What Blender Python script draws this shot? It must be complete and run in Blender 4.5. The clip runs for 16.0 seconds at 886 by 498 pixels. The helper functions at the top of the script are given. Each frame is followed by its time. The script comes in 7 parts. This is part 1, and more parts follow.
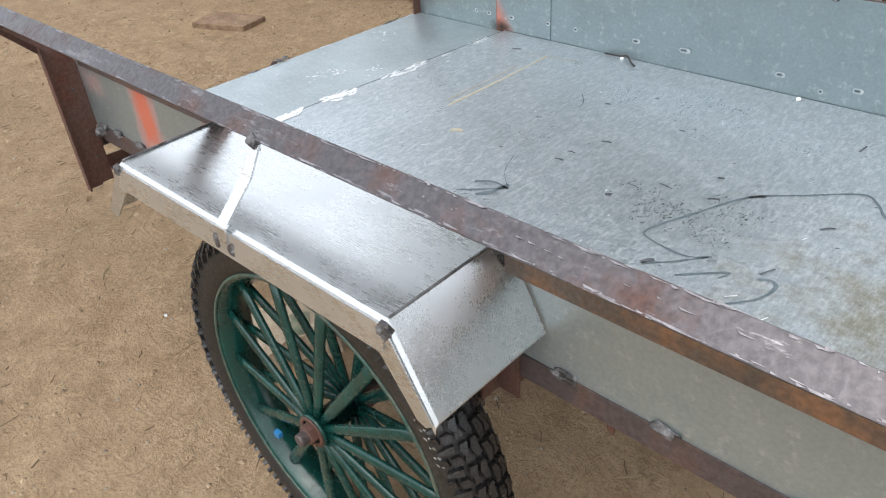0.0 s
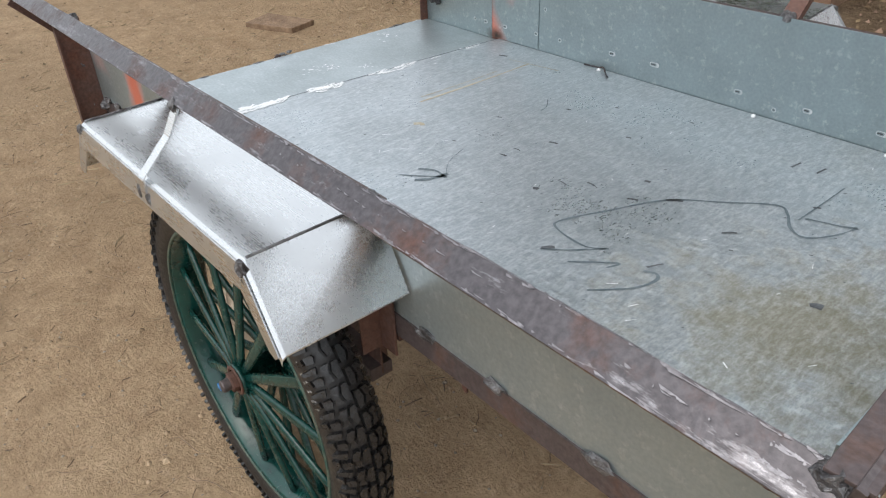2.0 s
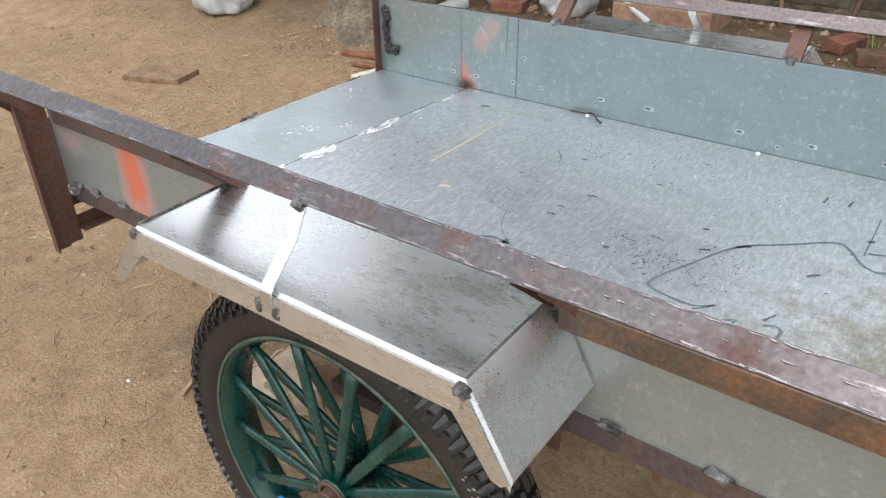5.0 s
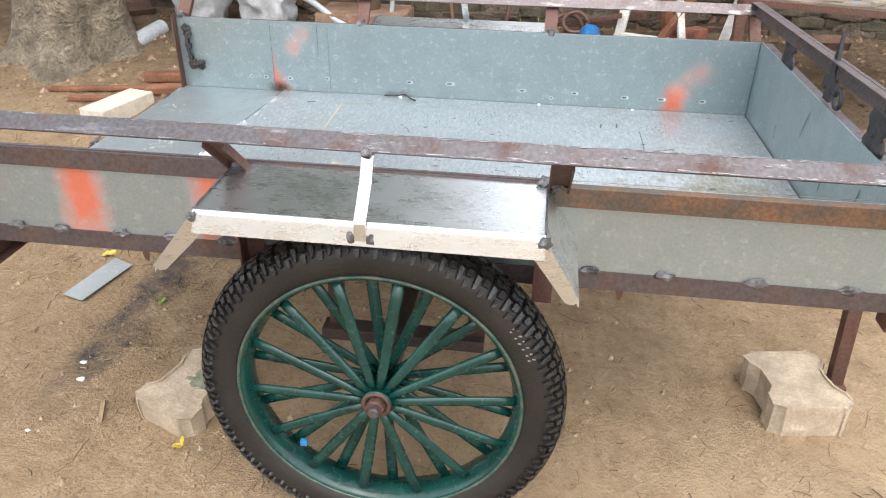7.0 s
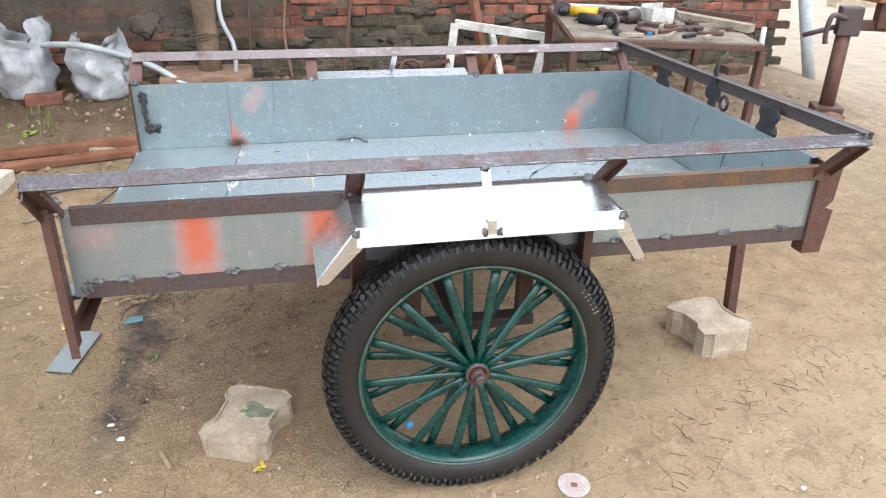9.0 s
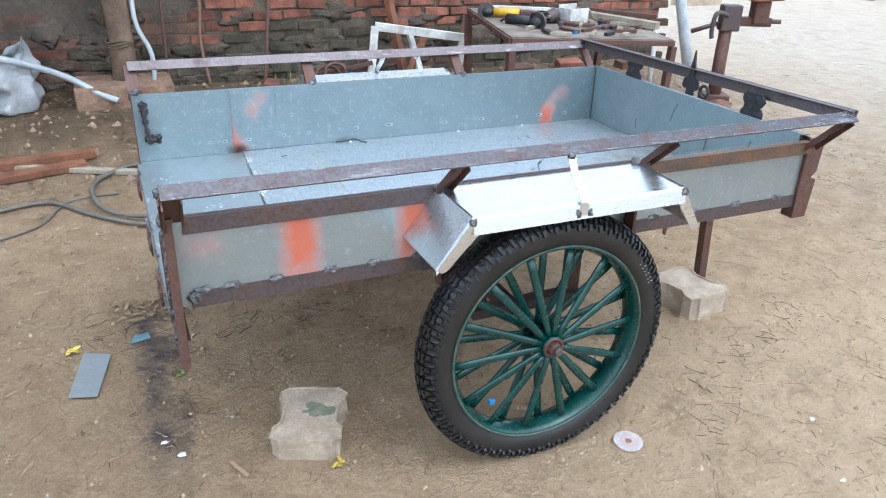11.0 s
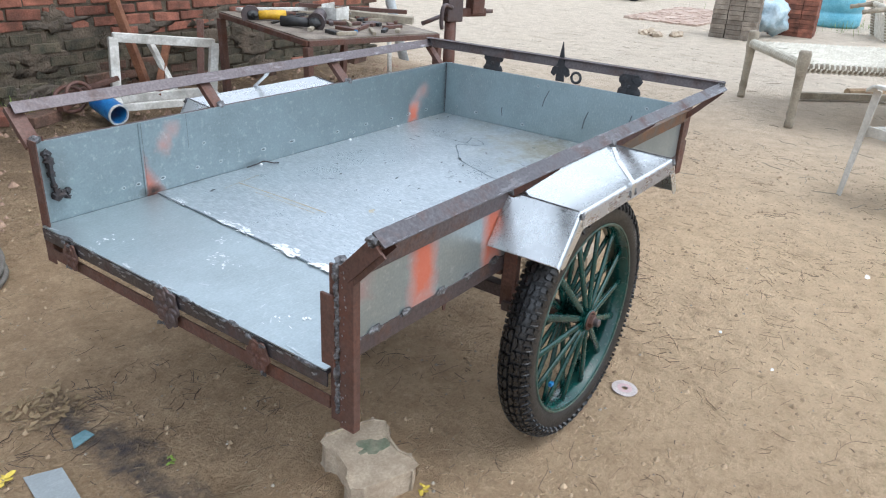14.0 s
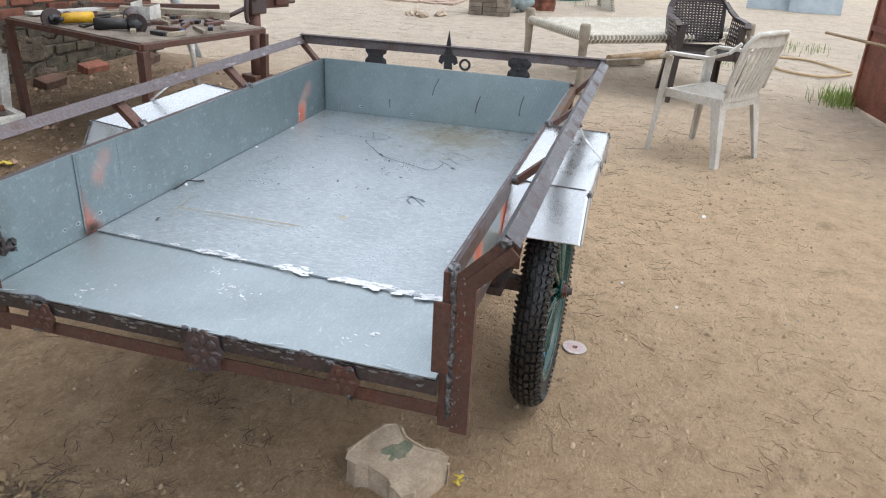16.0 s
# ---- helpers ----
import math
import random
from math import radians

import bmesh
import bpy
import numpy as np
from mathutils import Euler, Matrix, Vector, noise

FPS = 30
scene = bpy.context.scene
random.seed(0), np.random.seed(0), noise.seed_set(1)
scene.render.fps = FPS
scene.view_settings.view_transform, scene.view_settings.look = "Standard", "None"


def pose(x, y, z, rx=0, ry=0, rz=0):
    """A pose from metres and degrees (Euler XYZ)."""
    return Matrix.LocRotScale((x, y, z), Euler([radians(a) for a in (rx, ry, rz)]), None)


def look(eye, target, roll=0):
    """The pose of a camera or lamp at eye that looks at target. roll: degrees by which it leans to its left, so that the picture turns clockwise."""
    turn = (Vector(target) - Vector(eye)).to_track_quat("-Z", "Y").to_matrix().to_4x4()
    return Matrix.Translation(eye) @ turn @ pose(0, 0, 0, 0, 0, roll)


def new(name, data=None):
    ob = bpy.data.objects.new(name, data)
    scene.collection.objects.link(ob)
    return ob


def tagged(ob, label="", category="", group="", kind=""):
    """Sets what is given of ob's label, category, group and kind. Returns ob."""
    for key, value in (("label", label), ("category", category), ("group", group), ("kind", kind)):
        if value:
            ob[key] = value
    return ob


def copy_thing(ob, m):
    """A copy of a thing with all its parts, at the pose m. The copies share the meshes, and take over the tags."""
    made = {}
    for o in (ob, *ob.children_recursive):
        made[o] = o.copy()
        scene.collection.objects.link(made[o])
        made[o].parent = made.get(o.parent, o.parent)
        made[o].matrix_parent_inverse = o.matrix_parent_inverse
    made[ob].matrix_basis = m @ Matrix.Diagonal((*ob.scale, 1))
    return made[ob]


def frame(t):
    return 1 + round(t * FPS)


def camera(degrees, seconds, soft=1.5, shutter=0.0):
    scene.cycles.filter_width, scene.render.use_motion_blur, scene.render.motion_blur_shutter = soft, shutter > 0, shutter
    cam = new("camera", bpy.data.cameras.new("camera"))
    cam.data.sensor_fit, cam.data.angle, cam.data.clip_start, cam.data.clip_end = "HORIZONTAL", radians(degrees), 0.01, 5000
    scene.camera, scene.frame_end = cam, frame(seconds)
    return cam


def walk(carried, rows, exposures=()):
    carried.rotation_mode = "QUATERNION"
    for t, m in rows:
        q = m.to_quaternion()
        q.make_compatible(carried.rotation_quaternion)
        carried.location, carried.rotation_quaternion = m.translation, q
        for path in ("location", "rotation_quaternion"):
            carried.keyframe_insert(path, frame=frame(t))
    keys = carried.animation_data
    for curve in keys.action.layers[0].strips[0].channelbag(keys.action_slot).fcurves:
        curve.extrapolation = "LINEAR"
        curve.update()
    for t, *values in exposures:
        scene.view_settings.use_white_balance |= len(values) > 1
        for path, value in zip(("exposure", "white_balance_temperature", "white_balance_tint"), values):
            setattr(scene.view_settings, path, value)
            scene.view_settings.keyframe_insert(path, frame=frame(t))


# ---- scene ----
cam = camera(61.8, 16.0, 1.15)
PATH = [
    (0, (0.843, -0.636, 1.415), (-0.325, 0.534, 0.288), -3.8),
    (0.5, (0.914, -0.684, 1.432), (-0.298, 0.475, 0.34), -3.5),
    (1, (0.992, -0.693, 1.42), (-0.245, 0.441, 0.332), -3.1),
    (1.5, (1.079, -0.597, 1.412), (-0.2, 0.492, 0.326), -2.6),
    (2, (1.131, -0.532, 1.403), (-0.174, 0.531, 0.321), -2.4),
    (2.5, (1.162, -0.502, 1.4), (-0.139, 0.57, 0.325), -2.4),
    (3, (1.14, -0.533, 1.407), (-0.173, 0.534, 0.34), -2.3),
    (3.5, (1.075, -0.594, 1.428), (-0.24, 0.49, 0.38), -1.8),
    (4, (0.99, -0.665, 1.438), (-0.294, 0.469, 0.406), -1.4),
    (6.5, (0.334, -1.126, 1.455), (-0.058, 0.558, 0.449), 0.6),
    (7, (0.296, -1.362, 1.478), (0.073, 0.368, 0.499), 0.9),
    (7.5, (0.147, -1.487, 1.512), (0.086, 0.291, 0.598), 0.8),
    (8, (-0.087, -1.594, 1.529), (0.011, 0.2, 0.651), 0.6),
    (10.5, (-0.9, -1.806, 1.549), (-0.206, -0.122, 0.724), 1.8),
    (11, (-1.068, -1.682, 1.549), (-0.306, -0.034, 0.708), 1.9),
    (11.5, (-1.207, -1.576, 1.557), (-0.287, -0.014, 0.714), 2.9),
    (12, (-1.433, -1.47, 1.563), (-0.358, -0.001, 0.734), 3.3),
    (12.5, (-1.585, -1.391, 1.567), (-0.425, 0.007, 0.73), 3.3),
    (13, (-1.644, -1.242, 1.535), (-0.398, 0.075, 0.69), 3.5),
    (13.5, (-1.735, -1.097, 1.538), (-0.355, 0.087, 0.705), 3.7),
    (14, (-1.963, -0.961, 1.545), (-0.474, 0.094, 0.727), 3.0),
    (14.5, (-2.096, -0.863, 1.546), (-0.546, 0.1, 0.727), 2.9),
    (15, (-2.125, -0.678, 1.522), (-0.522, 0.179, 0.688), 3.0),
    (15.5, (-2.155, -0.506, 1.538), (-0.466, 0.167, 0.705), 3.3),
    (16, (-2.291, -0.344, 1.557), (-0.533, 0.13, 0.73), 2.7),
]
EXPOSURES = [
    (0.0, 1.15, 6500, 9), (2.0, 0.88, 6600, 9), (4.0, 0.98, 6700, 10), (6.5, 1.60, 6650, 10), (8.0, 1.62, 6600, 10), (10.5, 1.46, 5500, 6),
    (12.5, 1.30, 5500, 6), (13.5, 1.17, 5750, 7), (14.5, 1.08, 6050, 8), (16.0, 0.88, 6300, 10),
]
walk(cam, [(t, look(eye, target, roll)) for t, eye, target, roll in PATH], EXPOSURES)

# ---- sky, sun, exposure ----
world = bpy.data.worlds.new("overcast_sky")
scene.world = world
world.use_nodes = True
wn, wl = world.node_tree.nodes, world.node_tree.links
sky = wn.new("ShaderNodeTexSky")
sky.sky_type = "NISHITA"
sky.sun_disc = False
sky.sun_elevation, sky.sun_rotation = radians(62), radians(163)
sky.air_density, sky.dust_density = 1.2, 4.0
pale = wn.new("ShaderNodeHueSaturation")
pale.inputs["Saturation"].default_value = 0.42
wl.new(sky.outputs[0], pale.inputs["Color"])
cloud = wn.new("ShaderNodeMix")
cloud.data_type = "RGBA"
cloud.inputs[0].default_value = 0.55
cloud.inputs[7].default_value = (5.6, 5.9, 6.3, 1)
wl.new(pale.outputs[0], cloud.inputs[6])
wl.new(cloud.outputs[2], wn["Background"].inputs[0])
wn["Background"].inputs[1].default_value = 0.15

sun_data = bpy.data.lights.new("sun", "SUN")
sun_data.energy, sun_data.angle, sun_data.color = 0.30, radians(60), (1.0, 0.96, 0.9)
sun = new("sun", sun_data)
sun.matrix_world = look((1.0, -3.2, 7.0), (0.0, 0.4, 0.0))


# ---- materials ----
def nodes_of(name):
    m = bpy.data.materials.new(name)
    m.use_nodes = True
    t = m.node_tree
    return m, t.nodes, t.links, t.nodes["Principled BSDF"]


def coords(n, l, space="Object", scale=(1, 1, 1)):
    tc, mp = n.new("ShaderNodeTexCoord"), n.new("ShaderNodeMapping")
    if space == "World":
        geo = n.new("ShaderNodeNewGeometry")
        l.new(geo.outputs["Position"], mp.inputs[0])
    else:
        l.new(tc.outputs[space], mp.inputs[0])
    mp.inputs["Scale"].default_value = scale
    return mp.outputs[0]


def grain(n, l, vec, scale, detail=5, rough=0.6, lo=0.35, hi=0.65):
    tex, ramp = n.new("ShaderNodeTexNoise"), n.new("ShaderNodeMapRange")
    tex.inputs["Scale"].default_value, tex.inputs["Detail"].default_value, tex.inputs["Roughness"].default_value = scale, detail, rough
    l.new(vec, tex.inputs["Vector"])
    ramp.inputs[1].default_value, ramp.inputs[2].default_value = lo, hi
    l.new(tex.outputs[0], ramp.inputs[0])
    return ramp.outputs[0]


def mix(n, l, fac, a, b):
    m = n.new("ShaderNodeMix")
    m.data_type = "RGBA"
    for v, s in ((fac, m.inputs[0]), (a, m.inputs[6]), (b, m.inputs[7])):
        if isinstance(v, (int, float)):
            s.default_value = v
        elif isinstance(v, tuple):
            s.default_value = (*v, 1)
        else:
            l.new(v, s)
    return m.outputs[2]


def maths(n, l, op, a, b=None, c=None):
    m = n.new("ShaderNodeMath")
    m.operation = op
    for v, s in zip((a, b, c), m.inputs):
        if v is None:
            continue
        if isinstance(v, (int, float)):
            s.default_value = v
        else:
            l.new(v, s)
    return m.outputs[0]


def span(n, l, v, a, b, lo=0.0, hi=1.0):
    m = n.new("ShaderNodeMapRange")
    m.inputs[1].default_value, m.inputs[2].default_value, m.inputs[3].default_value, m.inputs[4].default_value = a, b, lo, hi
    l.new(v, m.inputs[0])
    return m.outputs[0]


def bump(n, l, bsdf, height, strength=0.3, dist=0.01):
    b = n.new("ShaderNodeBump")
    b.inputs["Strength"].default_value, b.inputs["Distance"].default_value = strength, dist
    l.new(height, b.inputs["Height"])
    l.new(b.outputs[0], bsdf.inputs["Normal"])


def plain(name, dark, light, scale=8.0, rough=0.7, metal=0.0, relief=0.3, dist=0.004, fine=90.0, random_tint=0.0, space="World"):
    """Two-scale mottled surface."""
    m, n, l, p = nodes_of(name)
    v = coords(n, l, space)
    big, small = grain(n, l, v, scale), grain(n, l, v, fine, 3)
    c = mix(n, l, big, dark, light)
    c = mix(n, l, maths(n, l, "MULTIPLY", small, 0.35), c, tuple(x * 0.55 for x in dark))
    if random_tint:
        info = n.new("ShaderNodeObjectInfo")
        hsv = n.new("ShaderNodeHueSaturation")
        l.new(span(n, l, info.outputs["Random"], 0, 1, 1 - random_tint, 1 + random_tint), hsv.inputs["Value"])
        l.new(c, hsv.inputs["Color"])
        c = hsv.outputs[0]
    l.new(c, p.inputs["Base Color"])
    l.new(span(n, l, small, 0, 1, rough - 0.08, min(1, rough + 0.08)), p.inputs["Roughness"])
    p.inputs["Metallic"].default_value = metal
    bump(n, l, p, maths(n, l, "ADD", big, maths(n, l, "MULTIPLY", small, 0.5)), relief, dist)
    return m


ORANGE, PINK, SOOT, FLAME = (0.50, 0.095, 0.032), (0.50, 0.20, 0.15), (0.03, 0.025, 0.02), (0.50, 0.11, 0.05)


SPILL = (0.80, 0.44, 0.32)  # middle and reach of the olive stain on the floor


def galvanised(name, base=(0.60, 0.65, 0.67), rough=0.36, stain=0.0, flecks=0.22, metal=0.9, marks=()):
    """Zinc-coated sheet: cloudy spangle, scuffs, and (marks) sprayed primer at (x, z, half width, half height, strength)."""
    m, n, l, p = nodes_of(name)
    v = coords(n, l, "World")
    cloud, spangle = grain(n, l, v, 5.0, 6, 0.65), grain(n, l, v, 140.0, 2, 0.5)
    scuff = grain(n, l, coords(n, l, "World", (14, 60, 14)), 3.0, 6, 0.7, 0.55, 0.75)
    c = mix(n, l, cloud, tuple(x * 0.84 for x in base), base)
    c = mix(n, l, maths(n, l, "MULTIPLY", spangle, flecks), c, tuple(x * 0.62 for x in base))
    c = mix(n, l, maths(n, l, "MULTIPLY", scuff, 0.35), c, (0.82, 0.84, 0.84))
    r = maths(n, l, "ADD", span(n, l, cloud, 0, 1, rough + 0.1, rough - 0.06), span(n, l, spangle, 0, 1, -0.04, 0.06))
    mt = metal
    if stain:
        grime = grain(n, l, v, 3.6, 8, 0.75, 0.46, 0.64)
        sep = n.new("ShaderNodeSeparateXYZ")
        l.new(v, sep.inputs[0])
        near = span(n, l, sep.outputs[0], 0.35, 0.95)
        f = maths(n, l, "MULTIPLY", maths(n, l, "MULTIPLY", grime, near), stain)
        px, py = maths(n, l, "SUBTRACT", sep.outputs[0], SPILL[0]), maths(n, l, "SUBTRACT", sep.outputs[1], SPILL[1])
        reach = maths(n, l, "SQRT", maths(n, l, "ADD", maths(n, l, "MULTIPLY", px, px), maths(n, l, "MULTIPLY", py, py)))
        ragged = maths(n, l, "ADD", reach, span(n, l, grain(n, l, v, 11.0, 6, 0.7), 0, 1, -0.16, 0.16))
        f = maths(n, l, "MAXIMUM", f, maths(n, l, "MULTIPLY", span(n, l, ragged, SPILL[2], 0.0), 0.8))
        c = mix(n, l, f, c, (0.145, 0.135, 0.09))
        oxide = grain(n, l, coords(n, l, "World", (120, 62, 62)), 2.2, 6, 0.8, 0.44, 0.60)
        streak = grain(n, l, coords(n, l, "World", (52, 15, 20)), 2.2, 9, 0.8, 0.47, 0.62)
        c = mix(n, l, maths(n, l, "MULTIPLY", oxide, 0.26), c, (0.66, 0.69, 0.70))
        c = mix(n, l, maths(n, l, "MULTIPLY", streak, 0.42), c, (0.74, 0.77, 0.78))
        dull = grain(n, l, coords(n, l, "World", (30, 9, 9)), 4.0, 8, 0.75, 0.52, 0.66)
        c = mix(n, l, maths(n, l, "MULTIPLY", dull, 0.25), c, (0.27, 0.30, 0.32))
        c = mix(n, l, maths(n, l, "MULTIPLY", f, 0.75), c, (0.145, 0.135, 0.09))
        r = maths(n, l, "ADD", r, span(n, l, oxide, 0, 1, -0.05, 0.10))
        mt = span(n, l, oxide, 0, 1, metal, metal - 0.22)
        mt = maths(n, l, "SUBTRACT", mt, maths(n, l, "MULTIPLY", f, 0.65))
        speck = grain(n, l, v, 46.0, 4, 0.6, 0.66, 0.74)
        c = mix(n, l, maths(n, l, "MULTIPLY", speck, 0.08), c, (0.16, 0.17, 0.17))
        r = maths(n, l, "ADD", r, maths(n, l, "MULTIPLY", f, 0.35))
    for x0, z0, wx, wz, strength, colour in marks:
        sep = n.new("ShaderNodeSeparateXYZ")
        l.new(v, sep.inputs[0])
        wob = span(n, l, grain(n, l, v, 22.0, 3), 0, 1, -0.16, 0.16)
        ax = maths(n, l, "DIVIDE", maths(n, l, "SUBTRACT", sep.outputs[0], x0), wx)
        az = maths(n, l, "DIVIDE", maths(n, l, "SUBTRACT", sep.outputs[2], z0), wz)
        dx, dz = maths(n, l, "ABSOLUTE", ax), maths(n, l, "ABSOLUTE", az)
        if colour in (PINK, SOOT):
            d = maths(n, l, "ADD", maths(n, l, "SQRT", maths(n, l, "ADD", maths(n, l, "MULTIPLY", dx, dx), maths(n, l, "MULTIPLY", dz, dz))), maths(n, l, "MULTIPLY", wob, 2.0))
            f = maths(n, l, "MULTIPLY", span(n, l, d, 1.5, 0.1), strength)
        elif colour == FLAME:
            d = maths(n, l, "MAXIMUM", maths(n, l, "MULTIPLY", ax, -12.0), maths(n, l, "ADD", ax, maths(n, l, "MULTIPLY", az, 0.8)))
            f = maths(n, l, "MULTIPLY", span(n, l, maths(n, l, "ADD", d, wob), 1.15, 0.25), strength)
        else:
            d = maths(n, l, "ADD", maths(n, l, "MAXIMUM", dx, dz), wob)
            f = maths(n, l, "MULTIPLY", span(n, l, d, 1.35, 0.35), strength)
        c = mix(n, l, f, c, colour)
        r = maths(n, l, "ADD", r, maths(n, l, "MULTIPLY", f, 0.3))
        mt = maths(n, l, "SUBTRACT", mt, maths(n, l, "MULTIPLY", f, 0.85))
    l.new(c, p.inputs["Base Color"])
    l.new(r, p.inputs["Roughness"])
    if isinstance(mt, (int, float)):
        p.inputs["Metallic"].default_value = mt
    else:
        l.new(mt, p.inputs["Metallic"])
    wave = grain(n, l, v, 2.3, 2, 0.4, 0.2, 0.8)
    bump(n, l, p, maths(n, l, "ADD", wave, maths(n, l, "MULTIPLY", spangle, 0.02)), 0.35, 0.006)
    return m


def brushed(name, dark=(0.48, 0.495, 0.505), light=(0.74, 0.75, 0.76), rough=0.29):
    """Bright rolled sheet with long rolling streaks, smears and finger marks."""
    m, n, l, p = nodes_of(name)
    v = coords(n, l, "World")
    streak = grain(n, l, coords(n, l, "World", (2.2, 34, 34)), 3.0, 6, 0.7, 0.3, 0.7)
    smear, fine = grain(n, l, coords(n, l, "World", (5, 9, 9)), 1.6, 7, 0.7, 0.38, 0.66), grain(n, l, coords(n, l, "World", (12, 160, 160)), 3.0, 3)
    c = mix(n, l, streak, dark, light)
    c = mix(n, l, maths(n, l, "MULTIPLY", smear, 0.09), c, tuple(x * 0.66 for x in dark))
    wipe = grain(n, l, coords(n, l, "World", (9, 30, 30)), 2.4, 6, 0.75, 0.62, 0.7)
    c = mix(n, l, maths(n, l, "MULTIPLY", wipe, 0.12), c, (0.86, 0.87, 0.88))
    l.new(c, p.inputs["Base Color"])
    l.new(maths(n, l, "ADD", span(n, l, smear, 0, 1, rough - 0.04, rough + 0.05), span(n, l, fine, 0, 1, -0.03, 0.03)), p.inputs["Roughness"])
    p.inputs["Metallic"].default_value = 0.95
    bump(n, l, p, maths(n, l, "ADD", grain(n, l, v, 3.5, 3, 0.5, 0.2, 0.8), maths(n, l, "MULTIPLY", fine, 0.002)), 0.2, 0.006)
    return m


def rusty(name, steel=(0.13, 0.105, 0.11), rust=(0.20, 0.075, 0.03), amount=0.5, rough=0.5, bright=0.0, worn=None, shine=0.55):
    """Mill-scale steel with patches of rust and ground-bright scratches."""
    m, n, l, p = nodes_of(name)
    v = coords(n, l, "World")
    patch, fine = grain(n, l, v, 9.0, 7, 0.7, 0.62 - 0.3 * amount, 0.86 - 0.3 * amount), grain(n, l, v, 120.0, 4)
    c = mix(n, l, fine, steel, tuple(x * 1.5 for x in steel))
    c = mix(n, l, patch, c, mix(n, l, fine, tuple(x * 0.6 for x in rust), rust))
    mt = span(n, l, patch, 0, 1, shine, 0.05)
    r = span(n, l, patch, 0, 1, rough, 0.85)
    if bright:
        ground_off = grain(n, l, coords(n, l, "World", (5, 22, 22)), 2.0, 9, 0.72, 0.64 - 0.2 * bright, 0.74 - 0.2 * bright)
        if worn:
            sep = n.new("ShaderNodeSeparateXYZ")
            l.new(v, sep.inputs[0])
            ground_off = maths(n, l, "MULTIPLY", ground_off, span(n, l, sep.outputs[0], worn[0], worn[1], 0.2, 1.0))
        c = mix(n, l, maths(n, l, "MULTIPLY", ground_off, 0.7), c, (0.44, 0.43, 0.45))
        r = maths(n, l, "SUBTRACT", r, maths(n, l, "MULTIPLY", ground_off, 0.12))
        mt = maths(n, l, "ADD", mt, maths(n, l, "MULTIPLY", ground_off, 0.3))
    l.new(c, p.inputs["Base Color"])
    l.new(r, p.inputs["Roughness"])
    l.new(mt, p.inputs["Metallic"])
    bump(n, l, p, maths(n, l, "ADD", patch, fine), 0.16, 0.0012)
    return m


ZINC_FLOOR = galvanised("galvanised_floor", base=(0.392, 0.438, 0.472), rough=0.37, stain=0.4, metal=0.85)
ZINC_TAIL = galvanised("galvanised_tail", base=(0.43, 0.485, 0.505), rough=0.40, metal=0.82)
ZINC_OUT = galvanised("galvanised_outer_side", base=(0.37, 0.425, 0.435), rough=0.38, metal=0.72,
                      marks=((-0.684, 0.775, 0.05, 0.13, 0.88, ORANGE), (-0.378, 0.775, 0.046, 0.13, 0.88, ORANGE), (-0.92, 0.80, 0.05, 0.03, 0.3, ORANGE)))
ZINC_IN = galvanised("galvanised_inner_side", base=(0.305, 0.372, 0.39), rough=0.42, metal=0.8,
                     marks=((-0.582, 0.812, 0.026, 0.032, 0.55, PINK), (-0.548, 0.858, 0.030, 0.028, 0.42, PINK), (-0.655, 0.675, 0.055, 0.085, 0.75, FLAME), (-0.638, 0.662, 0.034, 0.020, 1.0, SOOT), (-0.965, 0.79, 0.05, 0.09, 0.35, SOOT),
                            (0.755, 0.690, 0.036, 0.045, 0.9, ORANGE), (0.775, 0.735, 0.034, 0.040, 0.7, PINK), (0.825, 0.785, 0.038, 0.035, 0.5, PINK)))
ZINC_FRONT = galvanised("galvanised_front_wall", base=(0.37, 0.45, 0.47), rough=0.42, metal=0.8)
ZINC_BRIGHT = brushed("bright_mudguard_sheet", (0.655, 0.67, 0.68), (0.70, 0.715, 0.725), 0.29)
STEEL = rusty("dark_angle_steel", steel=(0.085, 0.068, 0.068), rust=(0.14, 0.06, 0.03), amount=0.4)
STEEL_BRIGHT = rusty("scuffed_angle_steel", steel=(0.082, 0.076, 0.081), rust=(0.115, 0.046, 0.03), amount=0.40, bright=0.36, rough=0.36, worn=(-0.9, 0.7), shine=0.8)
STEEL_GROUND = rusty("ground_angle_steel", steel=(0.10, 0.085, 0.088), rust=(0.11, 0.06, 0.045), amount=0.3, bright=0.42, rough=0.40, worn=(-0.6, 0.9), shine=0.62)
STEEL_FRONT = rusty("dull_flat_steel", steel=(0.095, 0.080, 0.080), rust=(0.12, 0.06, 0.04), amount=0.35, rough=0.42, shine=0.7)
RUST = rusty("orange_rusted_steel", steel=(0.085, 0.068, 0.055), rust=(0.27, 0.12, 0.048), amount=0.6)
RUST_DARK = rusty("brown_steel", steel=(0.10, 0.06, 0.05), rust=(0.13, 0.05, 0.03), amount=0.7)
WELD = plain("weld_metal", (0.055, 0.05, 0.05), (0.27, 0.27, 0.28), 60, 0.45, 0.7, 0.6, 0.003, 300)
MARK_WHITE = plain("white_scrape", (0.76, 0.78, 0.79), (0.90, 0.91, 0.92), 40, 0.4, 0.35, 0.2, 0.001, 300)
MARK_PALE = plain("burred_zinc", (0.50, 0.54, 0.56), (0.66, 0.69, 0.71), 60, 0.5, 0.3, 0.2, 0.001, 300)
SCUFF = plain("ground_steel", (0.17, 0.16, 0.17), (0.34, 0.33, 0.35), 40, 0.42, 0.6, 0.2, 0.001, 300)
